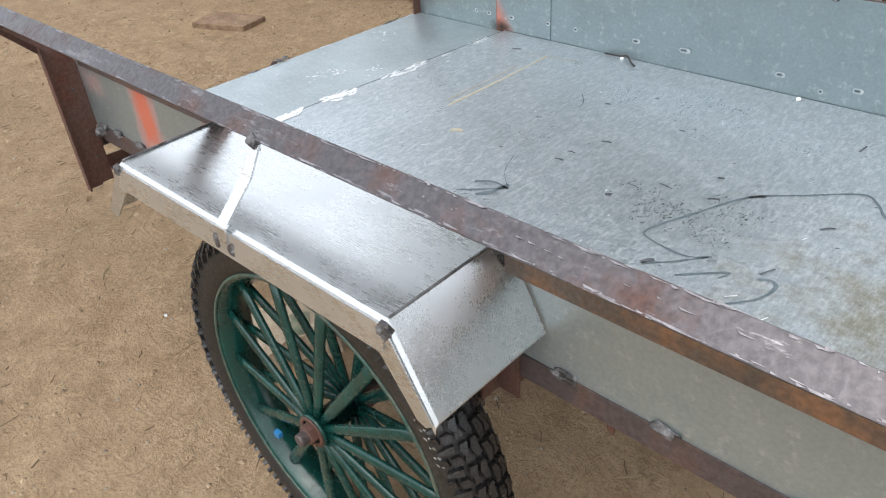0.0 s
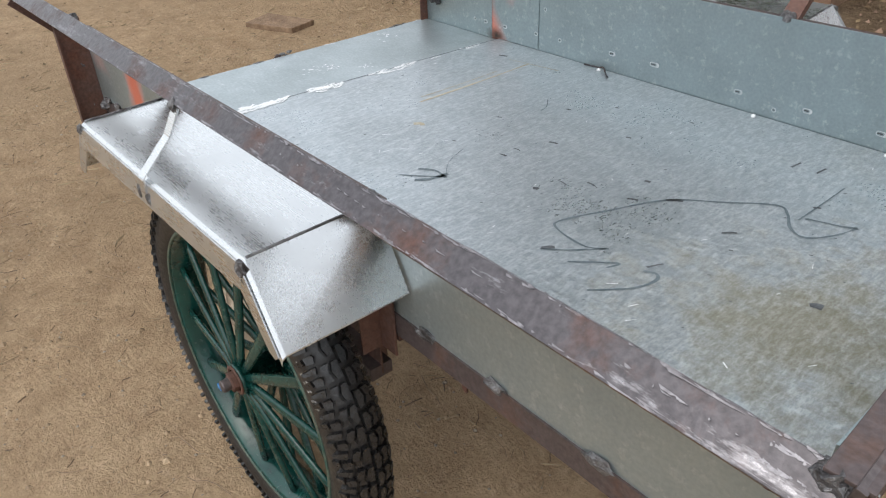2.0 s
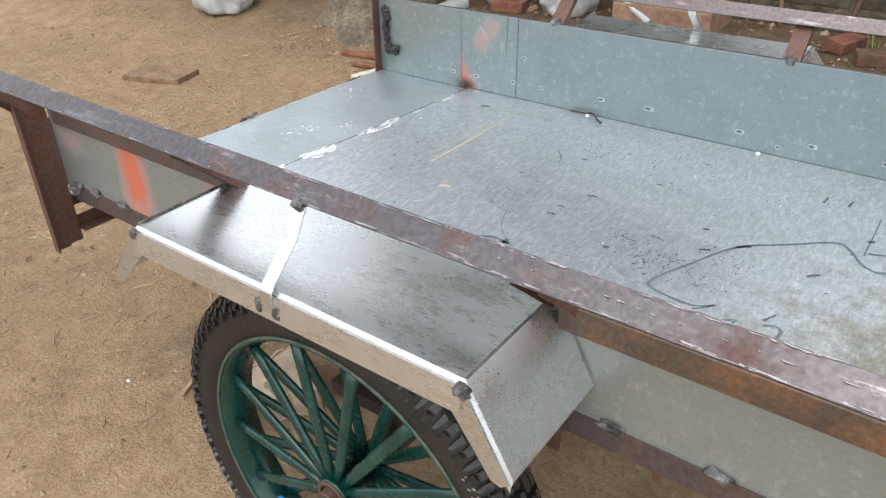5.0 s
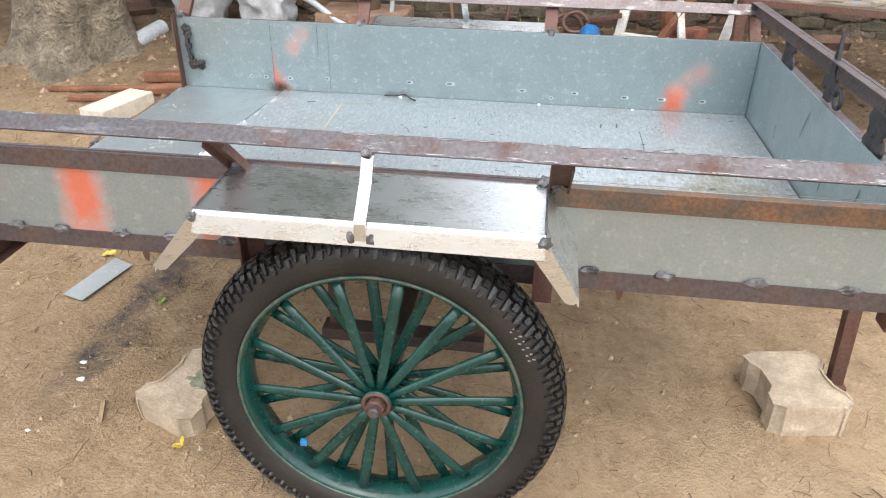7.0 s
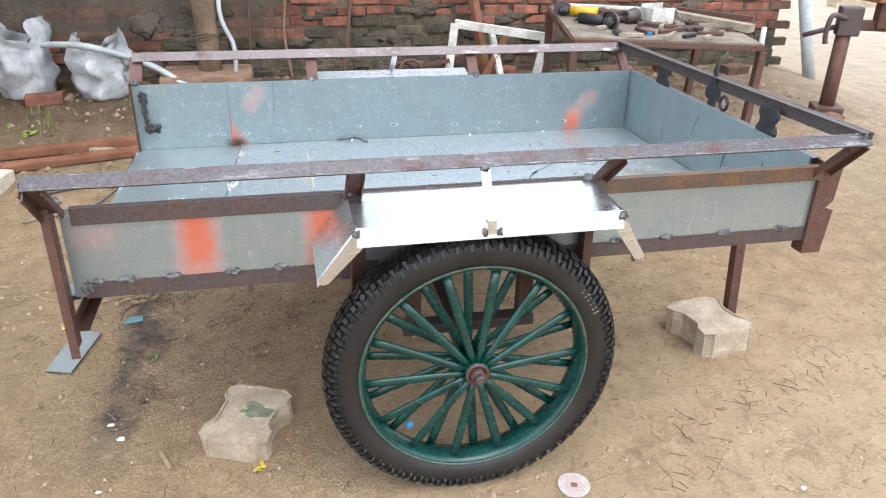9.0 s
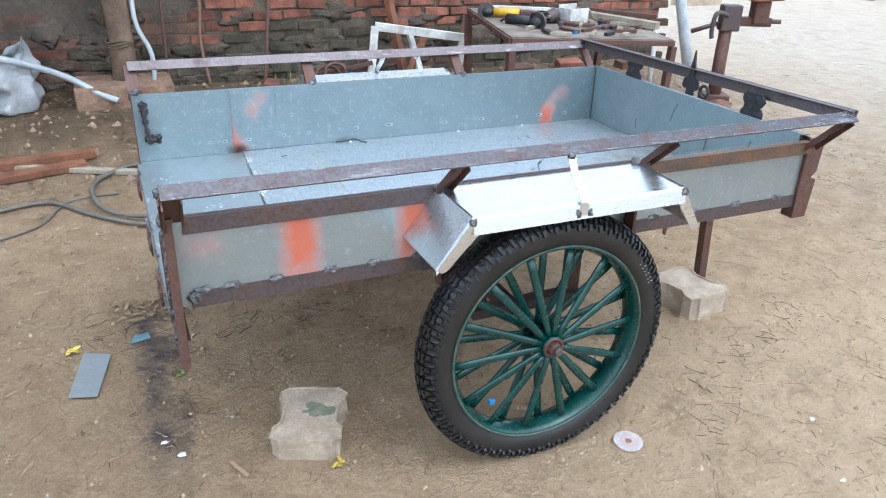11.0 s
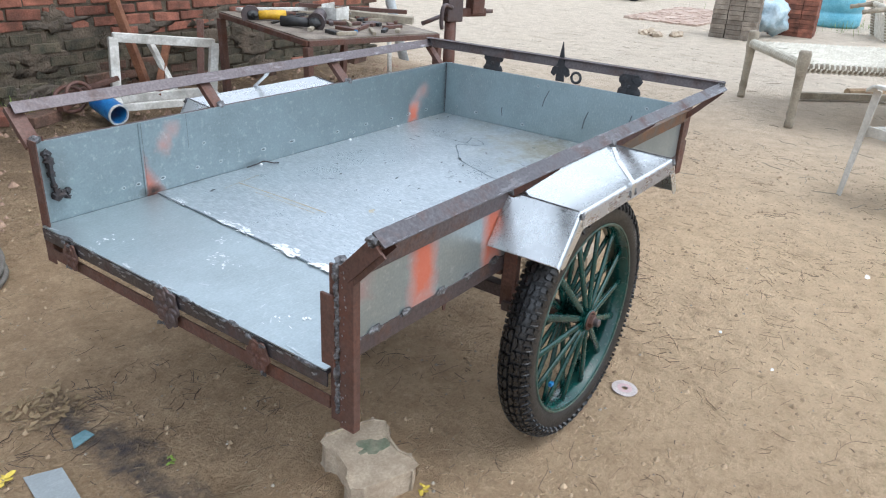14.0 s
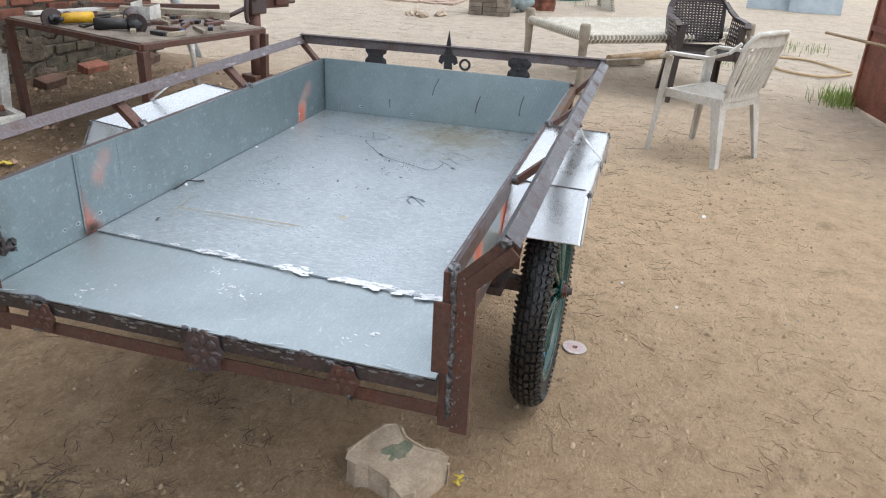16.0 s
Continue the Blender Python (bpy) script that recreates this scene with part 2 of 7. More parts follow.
MARK_BLACK = plain("black_marker", (0.05, 0.055, 0.06), (0.12, 0.13, 0.14), 30, 0.6, 0.1, 0.1, 0.001, 300)
MARK_GREY = plain("smeared_marker", (0.11, 0.145, 0.165), (0.20, 0.24, 0.26), 30, 0.5, 0.5, 0.1, 0.001, 300)
MARK_TAN = plain("tan_tape_residue", (0.42, 0.36, 0.25), (0.5, 0.47, 0.38), 40, 0.6, 0.3, 0.1, 0.001, 300)
RUBBER = plain("tyre_rubber", (0.010, 0.0096, 0.0094), (0.024, 0.0215, 0.020), 7, 0.5, 0, 0.2, 0.002, 150)
TREAD = plain("tyre_tread", (0.010, 0.010, 0.011), (0.024, 0.023, 0.023), 9, 0.30, 0, 0.3, 0.002, 150)
DUST_RUBBER = plain("chalked_rubber", (0.2, 0.19, 0.18), (0.4, 0.39, 0.37), 60, 0.8)
GREEN = plain("green_enamel", (0.003, 0.032, 0.028), (0.008, 0.060, 0.050), 10, 0.22, 0, 0.25, 0.002, 60)
GREEN_CHIP = plain("chipped_rim_edge", (0.02, 0.08, 0.065), (0.12, 0.13, 0.10), 45, 0.4, 0.1, 0.3, 0.002, 160)
NUT_RUST = rusty("rusted_axle_steel", steel=(0.085, 0.07, 0.07), rust=(0.30, 0.115, 0.03), amount=0.5)
CONCRETE = plain("grey_concrete", (0.35, 0.275, 0.20), (0.56, 0.46, 0.345), 11, 0.9, 0, 0.4, 0.004, 120)
MOSS = plain("dried_green_paint", (0.14, 0.175, 0.115), (0.27, 0.26, 0.19), 30, 0.9)
BRICK = plain("red_brick", (0.13, 0.055, 0.036), (0.33, 0.125, 0.08), 9, 0.92, 0, 0.7, 0.006, 120, 0.4)
BRICK_DARK = plain("sooty_brick", (0.07, 0.046, 0.033), (0.19, 0.10, 0.068), 8, 0.95, 0, 0.7, 0.008, 90, 0.3)
BRICK_MOSS = plain("mossy_brick", (0.045, 0.042, 0.028), (0.125, 0.10, 0.065), 10, 0.95, 0, 0.8, 0.008, 90, 0.3)
MORTAR = plain("mud_mortar", (0.06, 0.05, 0.036), (0.15, 0.115, 0.08), 6, 0.97, 0, 0.8, 0.01, 60)
MUD = plain("mossy_mud", (0.065, 0.052, 0.036), (0.15, 0.112, 0.08), 9, 0.97, 0, 0.9, 0.012, 70)
PLASTER = plain("mud_plaster", (0.075, 0.06, 0.046), (0.145, 0.115, 0.088), 4, 0.95, 0, 0.7, 0.012, 40)
BARK = plain("bark", (0.13, 0.105, 0.075), (0.30, 0.25, 0.18), 9, 0.95, 0, 1.0, 0.03, 45)
LEAF = plain("leaves", (0.03, 0.06, 0.015), (0.09, 0.13, 0.04), 3, 0.6, 0, 0.1, 0.002, 60)
LEAF_DRY = plain("dry_litter", (0.11, 0.07, 0.035), (0.30, 0.215, 0.12), 5, 0.9, 0, 0.1, 0.002, 30)
GRASS = plain("grass_blades", (0.12, 0.20, 0.03), (0.30, 0.40, 0.10), 3, 0.7, 0, 0.1, 0.002, 30)
STRAW = plain("straw_bits", (0.20, 0.14, 0.08), (0.46, 0.36, 0.22), 5, 0.9, 0, 0.1, 0.001, 40)
TWIG = plain("twigs", (0.07, 0.045, 0.03), (0.17, 0.12, 0.08), 5, 0.9, 0, 0.1, 0.001, 40)
PEBBLE = plain("pebbles", (0.22, 0.17, 0.12), (0.50, 0.44, 0.36), 5, 0.9, 0, 0.3, 0.002, 60)
WOOD = plain("raw_wood", (0.25, 0.16, 0.09), (0.44, 0.32, 0.19), 6, 0.8, 0, 0.4, 0.003, 70)
WOOD_RED = plain("red_brown_wood", (0.13, 0.05, 0.025), (0.28, 0.12, 0.06), 6, 0.8, 0, 0.4, 0.003, 70)
WOOD_GREY = plain("weathered_wood", (0.22, 0.18, 0.13), (0.40, 0.35, 0.27), 6, 0.85, 0, 0.5, 0.004, 70)
PLASTIC_WHITE = plain("dusty_white_plastic", (0.50, 0.47, 0.41), (0.68, 0.66, 0.61), 5, 0.45, 0, 0.1, 0.002, 60)
PLASTIC_BROWN = plain("brown_plastic", (0.035, 0.022, 0.020), (0.07, 0.05, 0.045), 5, 0.42, 0, 0.1, 0.002, 60)
SACK = plain("white_woven_sack", (0.38, 0.39, 0.40), (0.64, 0.65, 0.67), 9, 0.55, 0, 0.7, 0.012, 120)
WHITE_PAINT = plain("old_white_paint", (0.42, 0.40, 0.36), (0.74, 0.73, 0.69), 10, 0.6, 0, 0.3, 0.002, 60)
YELLOW = plain("yellow_casing", (0.45, 0.24, 0.01), (0.70, 0.42, 0.02), 10, 0.45, 0, 0.1, 0.002, 60)
BLACK = plain("black_plastic", (0.012, 0.012, 0.013), (0.03, 0.03, 0.03), 10, 0.5, 0, 0.1, 0.002, 60)
BLUE = plain("blue_plastic", (0.01, 0.09, 0.28), (0.03, 0.22, 0.50), 10, 0.4, 0, 0.1, 0.002, 60)
SKYBLUE = plain("pale_blue_tarp", (0.10, 0.36, 0.48), (0.22, 0.52, 0.62), 4, 0.5, 0, 0.5, 0.01, 40)
PIPE_GREY = plain("grey_pvc", (0.33, 0.36, 0.38), (0.52, 0.55, 0.56), 6, 0.5, 0, 0.2, 0.002, 60)
ROPE = plain("plastic_rope", (0.50, 0.46, 0.38), (0.72, 0.69, 0.60), 14, 0.75, 0, 0.5, 0.003, 120)
GATE_RED = plain("red_oxide_sheet", (0.13, 0.035, 0.018), (0.24, 0.07, 0.035), 5, 0.6, 0.1, 0.3, 0.003, 50)
HOSE = plain("dusty_cable", (0.10, 0.09, 0.075), (0.18, 0.16, 0.135), 8, 0.7)
DISC = plain("cutting_disc", (0.40, 0.35, 0.33), (0.56, 0.50, 0.48), 60, 0.8, 0, 0.3, 0.001, 200)
DISC_HUB = plain("disc_label", (0.46, 0.30, 0.30), (0.56, 0.42, 0.42), 90, 0.7)
RUBBLE = plain("broken_rubble", (0.16, 0.10, 0.07), (0.36, 0.24, 0.17), 7, 0.95, 0, 0.6, 0.005, 60, 0.3)


def soil():
    m, n, l, p = nodes_of("trodden_soil")
    v = coords(n, l, "World")
    sep = n.new("ShaderNodeSeparateXYZ")
    l.new(v, sep.inputs[0])
    big, mid, fine = grain(n, l, v, 0.7, 6, 0.6, 0.3, 0.7), grain(n, l, v, 6.5, 10, 0.74, 0.28, 0.68), grain(n, l, v, 75.0, 5, 0.75, 0.3, 0.72)
    c = mix(n, l, mid, (0.31, 0.195, 0.106), (0.73, 0.53, 0.335))
    c = mix(n, l, maths(n, l, "MULTIPLY", big, 0.62), c, mix(n, l, fine, (0.36, 0.24, 0.138), (0.60, 0.44, 0.28)))
    c = mix(n, l, maths(n, l, "MULTIPLY", maths(n, l, "SUBTRACT", 1.0, fine), 0.42), c, (0.20, 0.125, 0.07))
    # paler on the near side and below the cart, its shade offset in the colour; darker behind the tail and towards the
    # wall
    paled = maths(n, l, "MULTIPLY", maths(n, l, "MULTIPLY", span(n, l, sep.outputs[1], 1.1, 0.0), span(n, l, sep.outputs[0], -1.3, 0.9)), span(n, l, mid, 0, 1, 0.35, 0.75))
    c = mix(n, l, paled, c, (0.77, 0.575, 0.375))
    darkened = maths(n, l, "MAXIMUM", span(n, l, sep.outputs[0], -0.9, -1.7), span(n, l, sep.outputs[1], 1.4, 2.4))
    c = mix(n, l, maths(n, l, "MULTIPLY", maths(n, l, "MULTIPLY", darkened, span(n, l, sep.outputs[0], 2.6, 1.2)), span(n, l, big, 0, 1, 0.10, 0.28)), c, (0.19, 0.135, 0.08))
    crumb = grain(n, l, v, 27.0, 6, 0.8, 0.53, 0.63)
    c = mix(n, l, maths(n, l, "MULTIPLY", crumb, 0.38), c, (0.21, 0.142, 0.085))
    dry = grain(n, l, coords(n, l, "World", (1.0, 1.35, 1)), 17.0, 7, 0.8, 0.56, 0.68)
    c = mix(n, l, maths(n, l, "MULTIPLY", dry, 0.42), c, (0.78, 0.60, 0.41))
    blot = grain(n, l, v, 2.6, 8, 0.8, 0.56, 0.68)
    c = mix(n, l, maths(n, l, "MULTIPLY", blot, 0.5), c, (0.22, 0.145, 0.085))
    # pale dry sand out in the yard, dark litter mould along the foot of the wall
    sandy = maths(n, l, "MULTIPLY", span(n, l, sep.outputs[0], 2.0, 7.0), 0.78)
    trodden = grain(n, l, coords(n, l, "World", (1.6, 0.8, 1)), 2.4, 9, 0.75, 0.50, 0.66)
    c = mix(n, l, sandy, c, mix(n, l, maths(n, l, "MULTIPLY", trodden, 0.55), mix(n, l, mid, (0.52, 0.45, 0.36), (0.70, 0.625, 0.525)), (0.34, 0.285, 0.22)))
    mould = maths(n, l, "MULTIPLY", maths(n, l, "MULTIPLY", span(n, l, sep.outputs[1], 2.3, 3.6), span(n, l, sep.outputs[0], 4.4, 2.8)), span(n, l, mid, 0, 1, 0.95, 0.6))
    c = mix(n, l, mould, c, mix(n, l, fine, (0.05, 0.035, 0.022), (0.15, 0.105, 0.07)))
    # streak of spilt dark oil behind the tail
    wob = span(n, l, mid, 0, 1, -0.09, 0.09)
    along = span(n, l, sep.outputs[1], 1.5, 0.2)
    dx = maths(n, l, "ABSOLUTE", maths(n, l, "ADD", maths(n, l, "ADD", sep.outputs[0], 1.045), wob))
    inside = maths(n, l, "MULTIPLY", span(n, l, sep.outputs[1], 1.35, 1.15), span(n, l, sep.outputs[1], 0.05, 0.4))
    oil = maths(n, l, "MULTIPLY", maths(n, l, "MULTIPLY", span(n, l, dx, 0.10, 0.03), inside), maths(n, l, "MULTIPLY", span(n, l, grain(n, l, v, 9.0, 3), 0, 1, 0.35, 1.0), 0.95))
    c = mix(n, l, oil, c, (0.055, 0.056, 0.066))
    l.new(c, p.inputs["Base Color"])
    p.inputs["Roughness"].default_value = 0.95
    p.inputs["Specular IOR Level"].default_value = 0.2
    bump(n, l, p, maths(n, l, "ADD", mid, maths(n, l, "MULTIPLY", fine, 0.6)), 0.9, 0.026)
    return m


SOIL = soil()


# ---- mesh builders ----
def thing(name, at=(0, 0, 0), turn=0.0, label="", category="", group="", kind=""):
    ob = new(name)
    ob.empty_display_size = 0.05
    ob.matrix_world = pose(*at, 0, 0, turn)
    return tagged(ob, label, category, group, kind)


def finish(name, bm, material, smooth=False):
    bmesh.ops.recalc_face_normals(bm, faces=bm.faces)
    me = bpy.data.meshes.new(name)
    bm.to_mesh(me)
    bm.free()
    me.materials.append(material)
    if smooth:
        for f in me.polygons:
            f.use_smooth = True
    return me


def part(name, bm, material, parent=None, label="", smooth=False):
    ob = new(name, finish(name, bm, material, smooth))
    if parent is not None:
        ob.parent = parent
    return tagged(ob, label)


def solo(name, bm, material, label, category, group="", kind="", smooth=False):
    ob = new(name, finish(name, bm, material, smooth))
    return tagged(ob, label, category, group, kind)


def box(bm, lo, hi, m=None, bevel=0.0):
    c = [(a + b) / 2 for a, b in zip(lo, hi)]
    s = [max(abs(b - a), 1e-4) for a, b in zip(lo, hi)]
    mat = Matrix.Translation(c) @ Matrix.Diagonal((*s, 1))
    got = bmesh.ops.create_cube(bm, size=1.0, matrix=(m @ mat if m is not None else mat))
    if bevel:
        vs = set(got["verts"])
        es = [e for e in bm.edges if e.verts[0] in vs and e.verts[1] in vs]
        bmesh.ops.bevel(bm, geom=es, offset=bevel, segments=2, affect="EDGES", profile=0.6)
    return bm


def beam(bm, a, b, w, h, up=(0, 0, 1), bevel=0.0):
    """Bar of section w x h from a to b."""
    a, b = Vector(a), Vector(b)
    d = (b - a).normalized()
    u = Vector(up)
    s = d.cross(u)
    if s.length < 1e-4:
        s = d.cross(Vector((1, 0, 0)))
    s.normalize()
    u = s.cross(d)
    m = Matrix((d, s, u)).transposed().to_4x4()
    m.translation = (a + b) / 2
    return box(bm, (-(b - a).length / 2, -w / 2, -h / 2), ((b - a).length / 2, w / 2, h / 2), m, bevel)


def prism(bm, outline, a, u, v, along):
    """Polygon in the plane u, v at a, swept by the vector along."""
    a, u, v, along = Vector(a), Vector(u), Vector(v), Vector(along)
    lo = [bm.verts.new(a + u * x + v * y) for x, y in outline]
    hi = [bm.verts.new(w.co + along) for w in lo]
    bm.faces.new(lo)
    bm.faces.new(list(reversed(hi)))
    for i in range(len(lo)):
        j = (i + 1) % len(lo)
        bm.faces.new((lo[i], lo[j], hi[j], hi[i]))
    return bm


def angle_iron(bm, a, b, u, v, leg=0.04, t=0.004):
    """L section from a to b with its heel on the line and legs along u and v."""
    out = ((0, 0), (leg, 0), (leg, t), (t, t), (t, leg), (0, leg))
    return prism(bm, out, a, Vector(u).normalized(), Vector(v).normalized(), Vector(b) - Vector(a))


def lathe(bm, profile, n=48, m=None, closed=False):
    """Turn (radius, height) pairs round z."""
    m = m if m is not None else Matrix()
    rings = []
    for r, z in profile:
        if r < 1e-5:
            rings.append([bm.verts.new(m @ Vector((0, 0, z)))] * n)
        else:
            rings.append([bm.verts.new(m @ Vector((r * math.cos(2 * math.pi * i / n), r * math.sin(2 * math.pi * i / n), z))) for i in range(n)])
    pairs = list(zip(rings, rings[1:])) + ([(rings[-1], rings[0])] if closed else [])
    for p, q in pairs:
        for i in range(n):
            j = (i + 1) % n
            vs = []
            for w in (p[i], p[j], q[j], q[i]):
                if w not in vs:
                    vs.append(w)
            if len(vs) > 2:
                bm.faces.new(vs)
    return bm


def pipe(bm, points, r, n=8, r2=None, caps=True):
    """Round tube through points, tapering to r2."""
    pts = [Vector(p) for p in points]
    rings, side = [], None
    for i, p in enumerate(pts):
        d = (pts[min(i + 1, len(pts) - 1)] - pts[max(i - 1, 0)]).normalized()
        if side is None:
            side = d.cross(Vector((0, 0, 1)))
            if side.length < 1e-3:
                side = d.cross(Vector((1, 0, 0)))
        side = (side - d * side.dot(d)).normalized()
        up = d.cross(side)
        k = r if r2 is None else r + (r2 - r) * i / max(1, len(pts) - 1)
        rings.append([bm.verts.new(p + (side * math.cos(2 * math.pi * j / n) + up * math.sin(2 * math.pi * j / n)) * k) for j in range(n)])
    for p, q in zip(rings, rings[1:]):
        for j in range(n):
            bm.faces.new((p[j], p[(j + 1) % n], q[(j + 1) % n], q[j]))
    if caps:
        bm.faces.new(rings[0])
        bm.faces.new(list(reversed(rings[-1])))
    return bm


def hose(bm, points, r, steps=8, n=8):
    """Tube along a smooth curve through points."""
    P = [Vector(p) for p in points]
    out = []
    for i in range(len(P) - 1):
        a, b, c, d = P[max(i - 1, 0)], P[i], P[i + 1], P[min(i + 2, len(P) - 1)]
        for k in range(steps):
            s = k / steps
            out.append(0.5 * (2 * b + (c - a) * s + (2 * a - 5 * b + 4 * c - d) * s * s + (3 * b - a - 3 * c + d) * s ** 3))
    out.append(P[-1])
    return pipe(bm, out, r, n)


def lump(bm, centre, size, seed=0, rough=0.25, sub=2, m=None):
    """Uneven stone."""
    mat = Matrix.Translation(centre) @ (m if m is not None else Matrix()) @ Matrix.Diagonal((*size, 1))
    got = bmesh.ops.create_icosphere(bm, subdivisions=sub, radius=1.0)
    for w in got["verts"]:
        k = 1 + rough * noise.noise(w.co * 1.7 + Vector((seed * 3.7, seed, 0))) * 1.6
        w.co = mat @ (w.co * k)
    return bm


B = bmesh.new


# ---- ground: one sheet to the horizon, rising to a bank of litter at the wall ----
def ramp01(v, a, b):
    s = min(1.0, max(0.0, (v - a) / (b - a)))
    return s * s * (3 - 2 * s)


def ground_height(x, y):
    bank = 0.27 * ramp01(y, 1.9, 4.2) * (1 - ramp01(x, 3.4, 5.2))
    calm = 1 - ramp01(math.hypot(x, y), 14, 30)
    wav = 0.012 * noise.noise(Vector((x * 0.9, y * 0.9, 3))) + 0.007 * noise.noise(Vector((x * 3.1, y * 3.1, 9))) + 0.0035 * noise.noise(Vector((x * 11, y * 11, 1)))
    dip = math.exp(-(((x + 0.92) / 0.055) ** 2 + ((y - 0.53) / 0.045) ** 2))
    return bank + wav * calm - 0.055 * dip


def build_ground():
    def axis(lo, hi, step):
        inner = list(np.arange(lo, hi + 1e-6, step))
        grow, s, left, right = 1.28, step, [], []
        a, b = lo, hi
        while b < 900:
            s *= grow
            a, b = a - s, b + s
            left.append(a)
            right.append(b)
        return list(reversed(left)) + inner + right
    xs, ys = axis(-3.4, 4.2, 0.035), axis(-1.6, 4.4, 0.035)
    verts = [(x, y, ground_height(x, y)) for x in xs for y in ys]
    k = len(ys)
    faces = [(i * k + j, (i + 1) * k + j, (i + 1) * k + j + 1, i * k + j + 1) for i in range(len(xs) - 1) for j in range(k - 1)]
    me = bpy.data.meshes.new("ground")
    me.from_pydata(verts, [], faces)
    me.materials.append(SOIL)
    for f in me.polygons:
        f.use_smooth = True
    return tagged(new("ground", me), "trodden sandy brown soil yard with straw and twigs", "ground", kind="structure")


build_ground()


# ---- the cart ----
UP = (0, 0, 1)
LEN0, LEN1, WIDE, BED = -1.0, 1.0, 1.178, 0.655
cart = thing("cart", (0, 0, 0), 0, "unfinished two-wheeled farm cart of galvanised sheet and rusty angle steel", "cart")


def sheet(name, lo, hi, material, label, parent=cart):
    return part(name, box(B(), lo, hi, None, 0.0008), material, parent, label)


def seam_x(y):
    """Where the rear edge of the main floor sheet lies; it slants across the bed."""
    return -0.690 + 0.066 * y / WIDE


floor_main = part("floor_sheet", prism(B(), ((seam_x(0.004), 0.004), (LEN1 - 0.004, 0.004), (LEN1 - 0.004, WIDE - 0.003), (seam_x(WIDE), WIDE - 0.003)), (0, 0, BED - 0.004), (1, 0, 0), (0, 1, 0), (0, 0, 0.004)), ZINC_FLOOR, cart, "scuffed galvanised floor sheet with marker scribbles")
floor_tail = sheet("tail_sheet", (LEN0 - 0.012, 0.004, BED - 0.009), (-0.61, WIDE - 0.003, BED - 0.0045), ZINC_TAIL, "cleaner galvanised tail sheet")
side_near = sheet("side_panel", (-0.985, 0.0, 0.645), (1.045, 0.003, 0.878), ZINC_OUT, "galvanised side sheet with orange primer patches")
side_far = sheet("side_panel", (-1.0, WIDE, 0.645), (1.0, WIDE + 0.003, 0.90), ZINC_IN, "galvanised side sheet with orange primer and punched holes")
front_wall = sheet("front_panel", (LEN1, 0.004, 0.645), (LEN1 + 0.003, WIDE, 0.903), ZINC_FRONT, "streaked galvanised front sheet")
part("sheet_lap", box(B(), (-0.665, WIDE - 0.0025, 0.657), (-0.45, WIDE - 0.0005, 0.899)), ZINC_IN, side_far)

# lower and upper angle irons of both sides
part("bottom_rail", angle_iron(B(), (-0.96, -0.0035, 0.641), (1.04, -0.0035, 0.641), (0, 0, 1), (0, 1, 0), 0.043), STEEL, cart, "dark angle iron with weld blobs")
part("bottom_rail", angle_iron(B(), (-0.96, WIDE + 0.0065, 0.641), (1.0, WIDE + 0.0065, 0.641), (0, 0, 1), (0, -1, 0), 0.043), STEEL, cart)
part("top_rail", box(box(B(), (-0.96, -0.0055, 0.836), (0.34, -0.0005, 0.880), None, 0.001), (-0.96, -0.0005, 0.8785), (0.34, 0.010, 0.8815)), STEEL, cart, "dark angle iron")
part("top_rail", box(box(B(), (0.345, -0.026, 0.838), (1.033, -0.0215, 0.8795), None, 0.001), (0.345, -0.0215, 0.8750), (1.033, -0.0008, 0.8785)), RUST, cart, "orange rusted angle iron")
part("top_rail", angle_iron(B(), (-0.97, WIDE + 0.0035, 0.895), (1.0, WIDE + 0.0035, 0.895), (0, 0, -1), (0, 1, 0), 0.03, 0.003), STEEL, cart)
part("top_rail", angle_iron(B(), (LEN1 + 0.0035, 0.0, 0.898), (LEN1 + 0.0035, WIDE, 0.898), (0, 0, -1), (1, 0, 0), 0.03, 0.003), STEEL_BRIGHT, cart)
part("bottom_rail", angle_iron(B(), (LEN1 + 0.0075, 0.0, 0.641), (LEN1 + 0.0075, WIDE, 0.641), (0, 0, 1), (-1, 0, 0), 0.04), STEEL, cart)

# raised guard rails that lean outwards
NEAR_Y, FAR_Y, RAIL_Z = -0.121, 1.287, 1.006
rail_near = beam(B(), (-1.005, -0.134, 0.990), (1.055, -0.134, 0.989), 0.005, 0.039, (0, 0.788, 0.616), 0.001)
beam(rail_near, (-1.003, -0.1115, 0.9865), (1.053, -0.1115, 0.9855), 0.032, 0.0045, (0, 0.788, 0.616))
part("guard_rail", rail_near, STEEL_BRIGHT, cart, "scuffed steel angle guard rail")
part("guard_rail", angle_iron(B(), (-0.995, FAR_Y - 0.012, 1.001), (0.99, FAR_Y - 0.012, 1.001), (0, 0.78, -0.62), (0, -0.62, -0.78), 0.037), STEEL_GROUND, cart, "scuffed steel angle guard rail")
part("guard_rail", beam(B(), (1.052, NEAR_Y - 0.016, 0.987), (0.99, FAR_Y, 0.987), 0.008, 0.044, (0.25, 0, 0.97), 0.001), STEEL_FRONT, cart, "dark flat steel guard rail")
part("rail_flange", beam(B(), (1.048, NEAR_Y - 0.012, 1.006), (0.986, FAR_Y - 0.004, 1.006), 0.034, 0.004, UP, 0.001), STEEL, cart)


